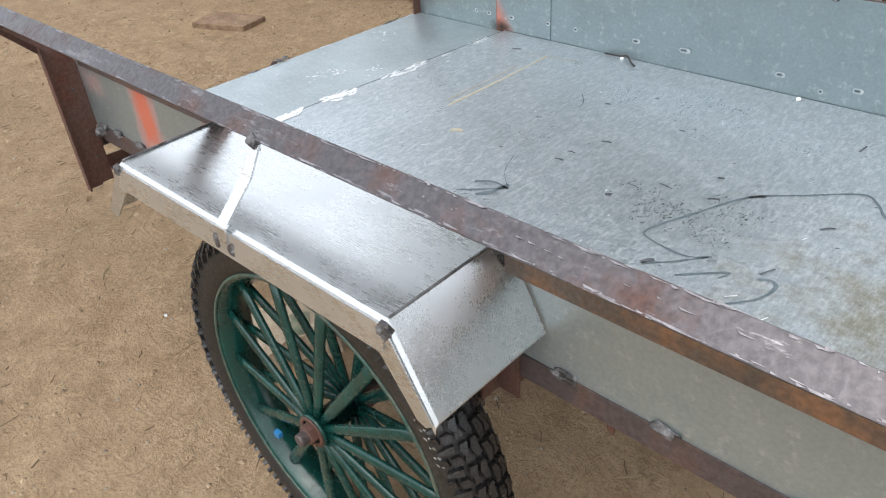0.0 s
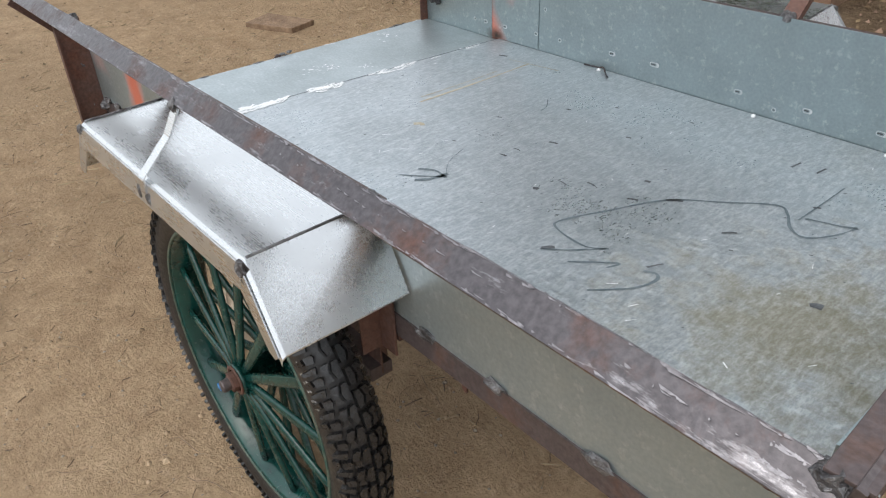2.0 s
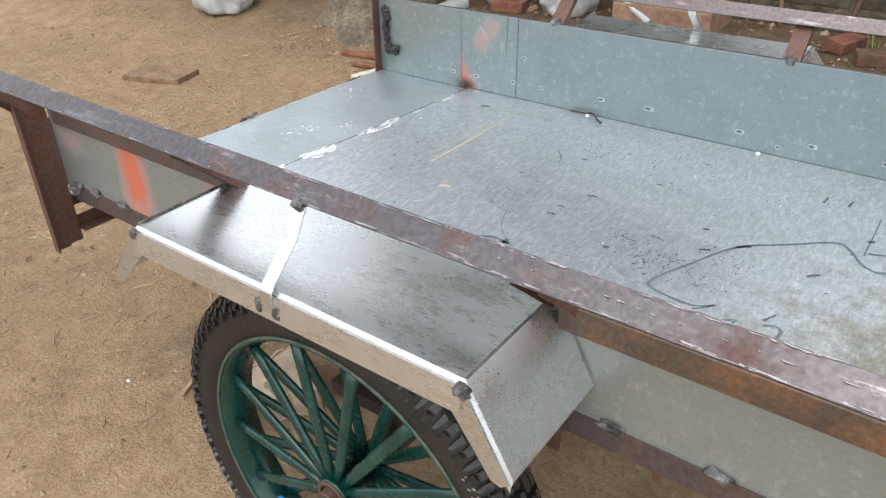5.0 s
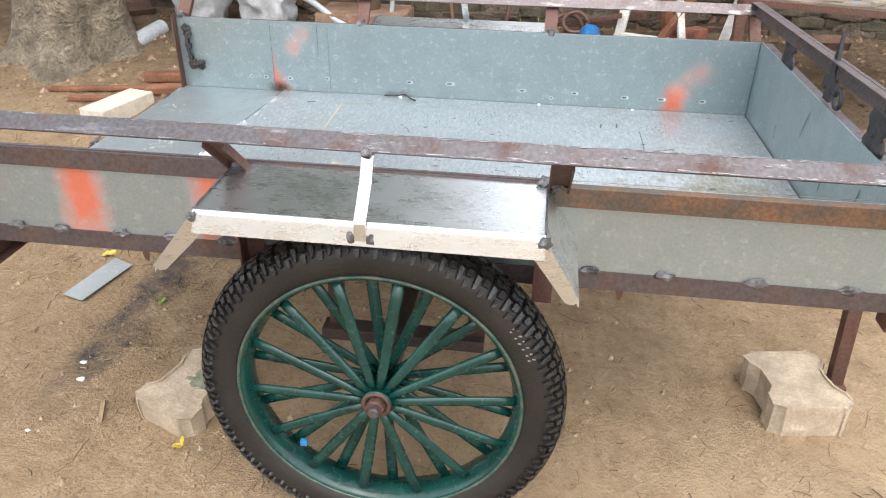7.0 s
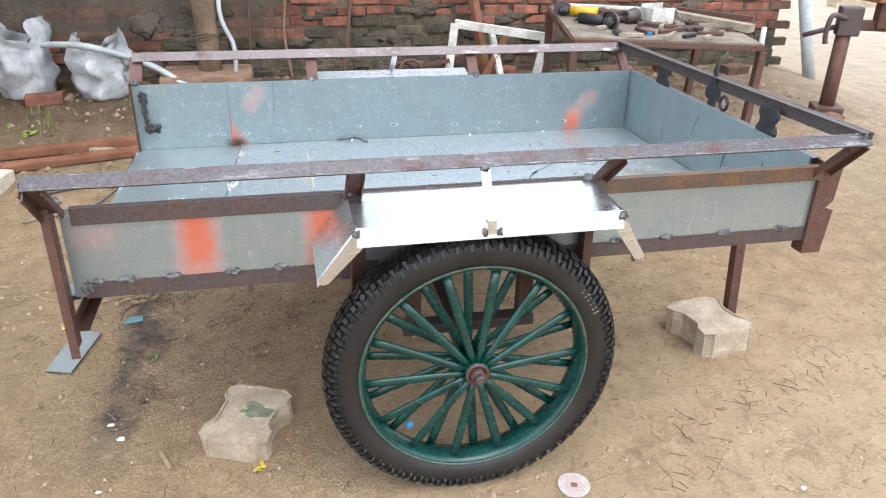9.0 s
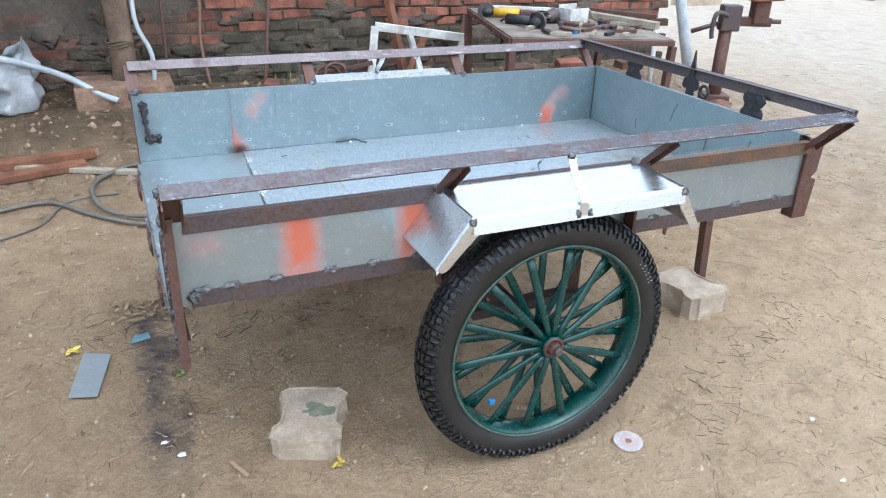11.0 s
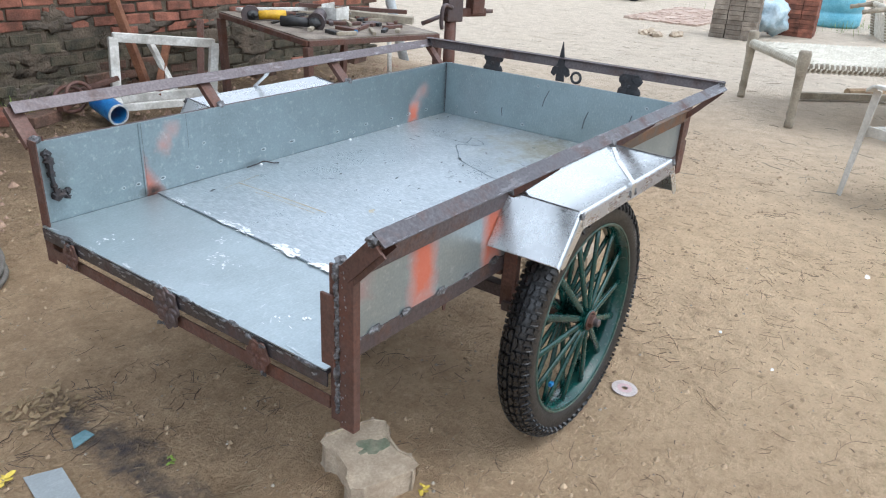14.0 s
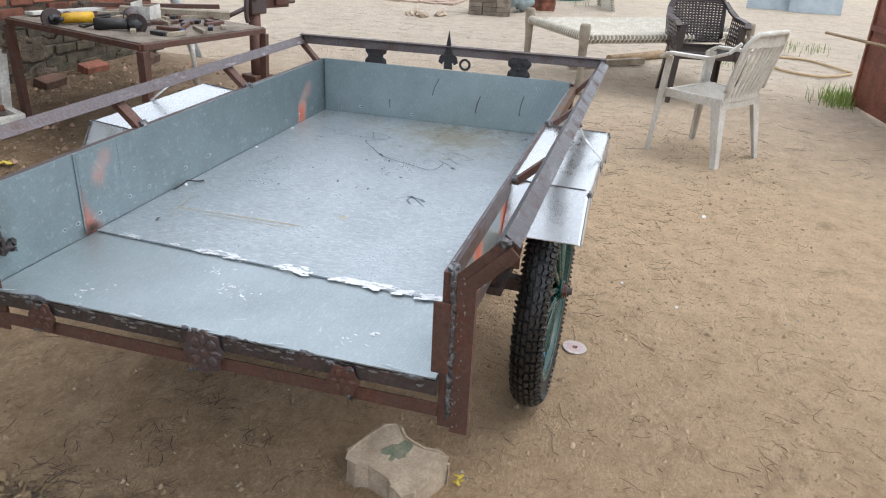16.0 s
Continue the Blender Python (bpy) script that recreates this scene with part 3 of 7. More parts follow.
def stub(x, y0, y1, z0, z1, dx=0.0, w=0.042, material=RUST_DARK):
    """Short leaning bracket of channel between side and guard rail."""
    bm = B()
    a, b = Vector((x, y0, z0)), Vector((x + dx, y1, z1))
    d = (b - a).normalized()
    side = Vector((1, 0, 0))
    nrm = d.cross(side).normalized()
    nrm = -nrm if nrm.z > 0 else nrm
    out = ((-w / 2, 0), (w / 2, 0), (w / 2, 0.018), (w / 2 - 0.004, 0.018), (w / 2 - 0.004, 0.004), (-w / 2 + 0.004, 0.004), (-w / 2 + 0.004, 0.018), (-w / 2, 0.018))
    prism(bm, out, a, side, nrm, b - a)
    return part("bracket", bm, material, cart)


for x in (-0.302, 0.35):
    stub(x, -0.004, -0.118, 0.872, 0.972)
    stub(x - 0.03, WIDE + 0.004, FAR_Y - 0.01, 0.885, 0.975)
stub(-0.982, -0.045, -0.134, 0.89, 0.98, -0.005, 0.05)
bm = beam(B(), (-1.0, -0.048, 0.885), (-1.004, -0.135, 0.975), 0.005, 0.05, (0, 0.7, 0.7), 0.001)
part("corner_gusset", bm, RUST_DARK, cart)
stub(-0.985, WIDE + 0.01, FAR_Y, 0.89, 0.985, 0.0, 0.045)
stub(1.03, -0.012, -0.125, 0.86, 0.975, 0.0, 0.06)
stub(0.985, WIDE + 0.006, FAR_Y - 0.012, 0.885, 0.98, 0.0, 0.034)

# corner posts
bm = B()
box(box(bm, (-1.004, -0.070, 0.512), (-1.000, -0.030, 0.905)), (-1.000, -0.070, 0.512), (-0.984, -0.066, 0.905))
part("corner_post", bm, RUST_DARK, cart, "brown steel corner post")
part("post_web", box(B(), (-1.0, -0.068, 0.52), (-0.994, 0.0, 0.90)), RUST_DARK, cart)
part("hinge_strip", box(B(), (-1.012, -0.022, 0.665), (-1.005, 0.016, 0.835), None, 0.002), RUST_DARK, cart)
bm = B()
angle_iron(bm, (-1.004, WIDE + 0.014, 0.53), (-1.004, WIDE + 0.014, 0.91), (1, 0, 0), (0, -1, 0), 0.045)
part("corner_post", bm, RUST_DARK, cart, "brown steel corner post")
bm = B()
prism(bm, ((0, 0.60), (0.062, 0.60), (0.072, 0.735), (0.045, 0.745), (0.066, 0.765), (0.072, 0.885), (0.0, 0.885)), (1.034, -0.012, 0), (1, 0, 0), (0, 0, 1), (0, 0.004, 0))
prism(bm, ((0, 0.60), (0.045, 0.60), (0.045, 0.89), (0, 0.89)), (1.034, -0.008, 0), (0, 1, 0), (0, 0, 1), (0.004, 0, 0))
part("corner_post", bm, RUST_DARK, cart, "notched brown steel corner post")
part("corner_post", angle_iron(B(), (1.012, WIDE + 0.012, 0.62), (1.012, WIDE + 0.012, 0.90), (-1, 0, 0), (0, -1, 0), 0.04), RUST_DARK, cart)

# tail sill of two bars joined by plates
part("tail_bar", angle_iron(B(), (-1.012, 0.0, BED - 0.012), (-1.012, WIDE, BED - 0.012), (0, 0, -1), (1, 0, 0), 0.036), STEEL_BRIGHT, cart, "weld-spattered angle iron")
part("tail_bar", angle_iron(B(), (-1.006, 0.0, 0.548), (-1.006, WIDE, 0.548), (0, 0, 1), (1, 0, 0), 0.034), RUST_DARK, cart)


def flower_plate(y, size, petals, material):
    """Cast flower plate bridging the two tail bars."""
    k, pts = 40, []
    for i in range(k):
        a = 2 * math.pi * i / k
        rad = size * (1 + 0.10 * math.cos(petals * a) + 0.04 * math.sin(3 * a + y))
        pts.append((rad * math.cos(a), 1.12 * rad * math.sin(a)))
    plate = part("ornament_plate", prism(B(), pts, (-1.016, y, 0.600), (0, 1, 0), (0, 0, 1), (-0.005, 0, 0)), material, cart, "cast flower plate")
    for i in range(petals):
        a = 2 * math.pi * i / petals
        u, v = math.cos(a), math.sin(a)
        petal = lump(B(), (-1.0215, y + 0.6 * size * u, 0.60 + 0.66 * size * v), (0.005, 0.36 * size * (0.5 + 0.5 * abs(u)), 0.36 * size * (0.5 + 0.5 * abs(v))), i, 0.1, 1)
        part("petal", petal, material, plate)
    part("boss", lump(B(), (-1.0215, y, 0.60), (0.007, 0.22 * size, 0.22 * size), 1, 0.1, 1), material, plate)
    for i in range(5):
        part("weld_bead", lump(B(), (-1.019, y + size * rng.uniform(-0.8, 1.0), 0.60 + 1.05 * size * (1 if i < 3 else -1) + rng.uniform(-0.006, 0.006)), (0.006, rng.uniform(0.006, 0.013), 0.006), i, 0.4, 1), WELD, plate)


rng = random.Random(4)
flower_plate(0.215, 0.036, 6, RUST_DARK)
flower_plate(0.565, 0.050, 8, STEEL)
flower_plate(1.02, 0.036, 6, RUST_DARK)


def rosette(y):
    """Cast square flower plate between front wall and guard rail."""
    bm = B()
    box(bm, (1.006, y - 0.038, 0.895), (1.012, y + 0.038, 0.985), None, 0.002)
    for sy in (-1, 1):
        for sz in (-1, 1):
            lump(bm, (1.012, y + sy * 0.026, 0.935 + sz * 0.026), (0.009, 0.027, 0.024), y + sy + sz, 0.12, 2)
    lump(bm, (1.012, y, 0.935), (0.013, 0.012, 0.012), 3, 0.05, 1)
    part("rosette", bm, BLACK_IRON, cart, "black cast-iron rosette")


BLACK_IRON = rusty("black_cast_iron", steel=(0.035, 0.035, 0.038), rust=(0.07, 0.04, 0.03), amount=0.4, rough=0.55)
rosette(0.235)
rosette(0.915)
bm = B()
prism(bm, ((0, 0.17), (0.012, 0.10), (0.016, 0.075), (0.04, 0.055), (0.046, 0.03), (0.03, 0.02), (0.018, 0.035), (0.02, 0.0), (-0.02, 0.0), (-0.018, 0.035),
           (-0.03, 0.02), (-0.046, 0.03), (-0.04, 0.055), (-0.016, 0.075), (-0.012, 0.10)), (1.012, 0.565, 0.905), (0, 1, 0), (0, 0, 1), (0.008, 0, 0))
part("spear_finial", bm, BLACK_IRON, cart, "black cast-iron spear finial")
bm = B()
ring = [(1.012 + 0.0, 0.485 + 0.022 * math.cos(a * math.pi / 8), 0.932 + 0.022 * math.sin(a * math.pi / 8)) for a in range(17)]
pipe(bm, ring, 0.006, 8)
part("tie_ring", bm, BLACK_IRON, cart, "rusty iron ring", True)

# bright ground-off flakes along the edges of the guard rails
def edge_scuffs(parent, a, b, out, count, seed, most=0.05):
    bm, r = B(), random.Random(seed)
    a, b = Vector(a), Vector(b)
    d = (b - a).normalized()
    across = d.cross(Vector(out)).normalized()
    for k in range(count):
        p = a.lerp(b, r.random()) + across * r.uniform(-0.0015, 0.0015)
        w, L = r.uniform(0.0004, 0.0015), r.uniform(0.004, most) * r.choice((0.2, 0.5, 1.0))
        prism(bm, ((0, -w), (L * 0.4, -w * r.uniform(0.2, 1)), (L, 0), (L * 0.7, w * r.uniform(0.3, 1)), (L * 0.2, w)), p + Vector(out) * 0.0008 * r.random(), d, across, Vector(out) * 0.0004)
    tagged(part("edge_scuff", bm, SCUFF, parent, "bright ground-off scuffs"), kind="stuff")


OUT_N = Vector((0, -0.616, 0.788))
for side_, n_ in ((1, 80), (-1, 80)):
    for x0_, x1_, share in ((-0.99, 0.1, 0.45), (0.1, 1.03, 1.0)):
        c_ = Vector((0, -0.134, 0.9895)) + OUT_N * 0.003 + Vector((0, 0.788, 0.616)) * 0.0175 * side_
        edge_scuffs(cart, c_ + Vector((x0_, 0, 0)), c_ + Vector((x1_, 0, 0)), OUT_N, int(n_ * share), 70 + side_)
edge_scuffs(cart, (0.99, -0.128, 0.9965), (1.05, -0.128, 0.9965), OUT_N, 26, 79, 0.02)
edge_scuffs(cart, (0.99, -0.140, 0.9875), (1.05, -0.140, 0.9875), OUT_N, 26, 80, 0.02)
edge_scuffs(cart, (-0.95, 0.004, 0.8822), (1.0, 0.004, 0.8822), UP, 150, 75, 0.09)
edge_scuffs(cart, (0.3, -0.1355, 0.9925), (1.0, -0.1355, 0.992), OUT_N, 22, 78, 0.02)

# inside latch on the far side
bm = B()
beam(bm, (-0.957, WIDE - 0.012, 0.732), (-0.966, WIDE - 0.014, 0.80), 0.010, 0.013, (0, 1, 0), 0.003)
beam(bm, (-0.966, WIDE - 0.014, 0.80), (-0.962, WIDE - 0.010, 0.845), 0.012, 0.018, (0, 1, 0), 0.003)
latch = part("latch", bm, BLACK_IRON, cart, "burnt black weld-on latch")
for k, (x, z, r0) in enumerate(((-0.955, 0.735, 0.016), (-0.935, 0.733, 0.013), (-0.922, 0.742, 0.010), (-0.926, 0.724, 0.009), (-0.962, 0.84, 0.016), (-0.966, 0.86, 0.013), (-0.963, 0.80, 0.011), (-0.96, 0.765, 0.009))):
    part("burnt_weld", lump(B(), (x, WIDE - 0.008, z), (r0, 0.012, r0), k, 0.5), BLACK_IRON, latch)


# weld blobs along seams
def blob(x, y, z, r, parent=cart, seed=0, flat=(1, 0.5, 0.7)):
    return part("weld_bead", lump(B(), (x, y, z), (r * flat[0], r * flat[1], r * flat[2]), seed, 0.4, 2), WELD, parent)


rng = random.Random(4)
for i, x in enumerate((-0.93, -0.86, -0.75, -0.61, -0.49, -0.36, 0.43, 0.583, 0.765, 0.95)):
    blob(x, -0.003, 0.685, 0.017, cart, i, (1.3, 0.35, 0.6))
for i in range(26):
    z = 0.555 + 0.34 * i / 25
    blob(-1.004 + rng.uniform(-0.003, 0.003), -0.024, z, rng.uniform(0.006, 0.011), cart, i, (0.8, 0.8, 1.3))
for i, (x, y, z) in enumerate(((-1.0, -0.12, 0.985), (-0.985, -0.02, 0.9), (1.04, -0.125, 0.995), (-0.31, -0.015, 0.878), (0.35, -0.015, 0.872), (-0.95, -0.006, 0.67), (0.325, -0.01, 0.88), (-0.33, WIDE + 0.012, 0.9), (0.32, WIDE + 0.012, 0.9), (-0.985, WIDE + 0.01, 0.905))):
    blob(x, y, z, 0.017, cart, i + 40, (1, 0.9, 0.8))
for i in range(24):
    blob(-1.011, rng.uniform(0.03, 1.15), BED - 0.009 + rng.uniform(-0.004, 0.003), rng.uniform(0.004, 0.014), cart, i + 60, (0.5, rng.uniform(1.0, 2.4), 0.45))


# bright spatter and ground spots on the front of the tail sill and on the corner post
bm = B()
for i in range(90):
    y, z, w = rng.uniform(0.02, 1.15), BED - 0.013 - 0.024 * rng.random() ** 3, rng.uniform(0.0008, 0.0034)
    L = w * rng.uniform(1.0, 5.0)
    prism(bm, ((-L, -w * 0.4), (-L * 0.2, -w), (L, -w * 0.3), (L * 0.6, w * 0.8), (-L * 0.5, w * 0.7)), (-1.0125, y, z), (0, 1, 0), (0, 0, 1), (-0.0008 - 0.000004 * i, 0, 0))
for i in range(36):
    y, z, w = rng.uniform(-0.050, -0.032), rng.uniform(0.52, 0.90), rng.uniform(0.0008, 0.0028)
    prism(bm, ((-w, -w), (w * 0.4, -w * 1.4), (w, w * 0.5), (-w * 0.3, w * 1.5)), (-1.0042, y, z), (0, 1, 0), (0, 0, 1), (-0.0006 - 0.000004 * i, 0, 0))
tagged(part("weld_spatter", bm, plain("weld_spatter_metal", (0.16, 0.16, 0.17), (0.46, 0.46, 0.48), 50, 0.4, 0.7, 0.3, 0.001, 300), cart, "bright weld spatter"), kind="stuff")


# flat marks lying on sheets: thin flakes
def ribbon(bm, pts, w, normal, lift):
    nv = Vector(normal)
    P = [Vector(p) + nv * lift for p in pts]
    prev = None
    for i, p in enumerate(P):
        d = (P[min(i + 1, len(P) - 1)] - P[max(i - 1, 0)]).normalized()
        s = d.cross(nv).normalized() * w / 2 * (0.75 + 0.5 * noise.noise(p * 40))
        cur = (bm.verts.new(p - s), bm.verts.new(p + s))
        if prev:
            bm.faces.new((prev[0], prev[1], cur[1], cur[0]))
        prev = cur
    return bm


def curve(points, k=8):
    P = [Vector((*p, BED)) if len(p) == 2 else Vector(p) for p in points]
    out = []
    for i in range(len(P) - 1):
        a, b, c, d = P[max(i - 1, 0)], P[i], P[i + 1], P[min(i + 2, len(P) - 1)]
        for j in range(k):
            s = j / k
            out.append(0.5 * (2 * b + (c - a) * s + (2 * a - 5 * b + 4 * c - d) * s * s + (3 * b - a - 3 * c + d) * s ** 3))
    return out + [P[-1]]


def scribble(points, w, material, parent=floor_main):
    part("marker_line", ribbon(B(), curve(points), w, UP, 0.0008), material, parent)


scribble(((0.44, 0.424), (0.401, 0.399), (0.325, 0.41), (0.311, 0.439), (0.349, 0.532), (0.404, 0.651), (0.486, 0.724), (0.566, 0.789), (0.599, 0.771), (0.627, 0.728), (0.663, 0.714), (0.696, 0.758), (0.714, 0.814)), 0.007, MARK_GREY)
scribble(((0.714, 0.814), (0.69, 0.80), (0.66, 0.79), (0.63, 0.78)), 0.007, MARK_GREY)
scribble(((0.353, 0.334), (0.392, 0.368), (0.436, 0.42)), 0.006, MARK_GREY)
scribble(((0.416, 0.338), (0.482, 0.399), (0.476, 0.373)), 0.006, MARK_GREY)
scribble(((0.497, 0.296), (0.546, 0.357), (0.559, 0.402), (0.548, 0.42), (0.527, 0.411)), 0.007, MARK_GREY)
scribble(((-0.027, 0.339), (-0.008, 0.364), (0.002, 0.411)), 0.014, MARK_GREY)
scribble(((-0.063, 0.379), (-0.029, 0.40), (0.013, 0.395)), 0.010, MARK_GREY)
scribble(((-0.07, 0.33), (-0.02, 0.37), (0.01, 0.40)), 0.006, MARK_GREY)
scribble(((0.013, 0.395), (-0.04, 0.45), (-0.07, 0.52)), 0.002, MARK_GREY)
scribble(((-0.14, 0.888), (-0.11, 0.85), (-0.10, 0.818)), 0.003, MARK_GREY)
scribble(((0.624, 0.764), (0.625, 0.86), (0.625, 0.951)), 0.004, MARK_GREY)
scribble(((-0.377, 1.061), (-0.372, 0.851), (-0.373, 0.635)), 0.009, MARK_TAN)
scribble(((-0.40, 0.95), (-0.397, 0.80), (-0.40, 0.66)), 0.005, MARK_TAN)
scribble(((-0.447, 1.048), (-0.38, 1.06), (-0.27, 1.075)), 0.004, MARK_TAN)
scribble(((-0.27, 0.53), (-0.258, 0.545), (-0.245, 0.54)), 0.018, MARK_TAN)
for x, y, dx, dy, w in ((0.404, 0.651, 0.025, 0.022, 0.010), (0.345, 0.60, 0.02, 0.01, 0.007), (0.524, 0.425, 0.014, 0.03, 0.006), (0.353, 0.337, 0.015, 0.02, 0.012), (0.18, 0.495, 0.011, 0.006, 0.012), (-0.059, 0.871, 0.010, 0.004, 0.008),
                        (0.01, 0.562, 0.020, 0.002, 0.007), (0.013, 0.607, 0.018, 0.0, 0.005), (0.323, 0.688, 0.012, 0.004, 0.008), (-0.50, 1.055, 0.026, 0.01, 0.012), (-0.149, 0.71, 0.010, 0.004, 0.007), (-0.122, 0.532, 0.008, 0.003, 0.008),
                        (0.022, 0.968, 0.010, 0.003, 0.008), (0.157, 0.84, 0.012, 0.003, 0.009), (0.242, 0.598, 0.03, -0.005, 0.005), (0.19, 0.56, 0.03, -0.004, 0.004), (0.503, 0.965, 0.004, 0.035, 0.006), (0.554, 0.975, 0.004, 0.035, 0.006), (0.769, 0.525, 0.018, 0.008, 0.016),
                        (0.046, 0.691, 0.022, 0.006, 0.008), (0.62, 0.83, 0.012, 0.008, 0.010), (0.93, 1.10, 0.018, 0.01, 0.014), (0.86, 1.12, 0.014, 0.0, 0.01), (0.88, 0.15, 0.02, 0.01, 0.014), (0.55, 0.62, 0.02, 0.02, 0.008), (0.21, 1.02, 0.012, 0.0, 0.007)):
    scribble(((x, y), (x + dx / 2, y + dy / 2 + 0.002), (x + dx, y + dy)), w, MARK_BLACK)
bm = B()
r = random.Random(17)
for i in range(70):
    x, y, a, L = r.uniform(-0.6, 0.97), r.uniform(0.03, 1.14), r.gauss(1.57, 0.5), r.uniform(0.004, 0.022)
    ribbon(bm, [(x, y, BED), (x + L * math.cos(a), y + L * math.sin(a), BED)], r.uniform(0.0012, 0.003), UP, 0.0004 + 0.000001 * i)
tagged(part("fine_scratching", bm, MARK_WHITE, floor_main), kind="stuff")
bm = B()
for i in range(90):
    x, y = r.uniform(-0.6, 0.97), r.uniform(0.03, 1.14)
    s_ = r.uniform(0.0015, 0.004)
    ribbon(bm, [(x, y, BED), (x + s_ * 1.5, y + s_, BED)], s_, UP, 0.0005 + 0.000001 * i)
tagged(part("speckling", bm, MARK_BLACK, floor_main), kind="stuff")

# torn bright seam between floor and tail sheet
bm = B()
for k in range(260):
    y = 0.03 + 1.10 * rng.random() ** 1.25
    if noise.noise(Vector((3, y * 11, 0))) < -0.12 + 0.22 * ramp01(y, 0.45, 0.8):
        continue
    L, wide = rng.uniform(0.008, 0.045), 0.004 + 0.009 * max(0.0, 1.0 - 1.5 * abs(y - 0.28))
    x = seam_x(y) + 0.008 + rng.gauss(0, 0.009)
    ribbon(bm, [(x, y, BED), (x + rng.uniform(-0.006, 0.006), y + L * 0.5, BED), (x + rng.uniform(-0.008, 0.008), y + L, BED)], rng.uniform(0.2, 1.0) * wide * 1.35, UP, 0.0008 + 0.000002 * k)
tagged(part("seam_scrape", bm, MARK_WHITE, floor_main, "white scraped seam"), kind="stuff")
bm = B()
ribbon(bm, [(seam_x(y) - 0.001 + 0.003 * noise.noise(Vector((0, y * 30, 0))), y, BED) for y in np.linspace(0.01, 1.16, 90)], 0.0045, UP, 0.0006)
part("seam_gap", bm, MARK_BLACK, floor_main)
# scraped white splashes on the tail sheet
bm = B()
for k in range(46):
    cx_, cy_, sp = ((-0.815, 0.575, 0.022), (-0.80, 0.62, 0.02), (-0.94, 0.93, 0.03), (-0.93, 0.20, 0.03), (-0.72, 0.70, 0.015))[k % 5]
    a, L = rng.uniform(0, 3.1), rng.uniform(0.004, 0.015)
    x, y = cx_ + rng.gauss(0, sp), cy_ + rng.gauss(0, sp)
    x = max(-1.0, x)
    ribbon(bm, [(x, y, BED - 0.0045), (x + 0.5 * L * math.cos(a), y + 0.5 * L * math.sin(a) + 0.003, BED - 0.0045), (x + L * math.cos(a), y + L * math.sin(a), BED - 0.0045)], rng.uniform(0.002, 0.008), UP, 0.0008 + 0.00002 * k)
tagged(part("white_splash", bm, MARK_WHITE, floor_tail, "white scrapes"), kind="stuff")
bm = B()
for k, (x, y) in enumerate(((-0.80, 0.62), (-0.82, 0.58), (-0.72, 0.70), (-0.66, 0.40), (-0.90, 0.30), (-0.93, 0.24), (-0.95, 0.50), (-0.95, 0.86), (-0.97, 0.70))):
    for j in range(3 if k < 2 else 1):
        a = rng.uniform(0, 3)
        ribbon(bm, [(x + rng.uniform(-0.03, 0.03), y + rng.uniform(-0.03, 0.03), BED - 0.0045), (x + 0.02 * math.cos(a), y + 0.02 * math.sin(a), BED - 0.0045)], rng.uniform(0.002, 0.006), UP, 0.0006 + 0.0001 * j + 0.00003 * k)
for k in range(13):
    y = rng.uniform(0.03, 1.13)
    ribbon(bm, [(-1.008 + rng.uniform(0, 0.008), y, BED - 0.0045), (-1.004 + rng.uniform(-0.004, 0.008), y + rng.uniform(0.008, 0.045), BED - 0.0045)], rng.uniform(0.002, 0.006), UP, 0.0016 + 0.00002 * k)
tagged(part("bright_scrape", bm, MARK_PALE, floor_tail), kind="stuff")

# punched slots and scribed rings on the inner walls
def slot(x, z, long, parent, face):
    bm = B()
    k = 14
    for r0, r1 in ((0.0042, 0.0064),):
        ring = []
        for i in range(k):
            a = 2 * math.pi * i / k
            ring.append((math.cos(a) + (long / 0.007 if math.cos(a) > 0 else 0), math.sin(a)))
        for i in range(k):
            j = (i + 1) % k
            pts = [(ring[i][0] * r0, ring[i][1] * r0), (ring[j][0] * r0, ring[j][1] * r0), (ring[j][0] * r1, ring[j][1] * r1), (ring[i][0] * r1, ring[i][1] * r1)]
            bm.faces.new([bm.verts.new(face(x + p, z + q)) for p, q in pts])
    ob = part("punched_slot", bm, MARK_PALE, parent)
    bm = B()
    bm.faces.new([bm.verts.new(face(x + p * 0.0028, z + q * 0.003)) for p, q in ((-1, -0.6), (1 + long / 0.006, -0.6), (1 + long / 0.006, 0.6), (-1, 0.6))])
    part("slot_hole", bm, MARK_BLACK, parent)


def far_face(x, z):
    return (x, WIDE - 0.0035, z)


def front_face(x, z):
    return (LEN1 - 0.0012, x, z)


for x, z, L in ((-0.423, 0.786, 0.0), (-0.74, 0.70, 0.0), (-0.69, 0.70, 0.006), (-0.60, 0.70, 0.008), (-0.46, 0.705, 0.004), (-0.36, 0.705, 0.002), (-0.165, 0.708, 0.012), (-0.023, 0.71, 0.02), (0.235, 0.70, 0.012), (0.415, 0.70, 0.012), (0.585, 0.695, 0.014),
                (0.705, 0.695, 0.02), (0.845, 0.695, 0.012), (0.34, 0.68, 0.0)):
    slot(x, z, L, side_far, far_face)
for y, z, L in ((1.10, 0.70, 0.0), (0.98, 0.69, 0.01), (0.72, 0.68, 0.008), (0.35, 0.70, 0.0), (1.02, 0.86, 0.0), (0.66, 0.87, 0.0), (0.14, 0.86, 0.004)):
    slot(y, z, L, front_wall, front_face)
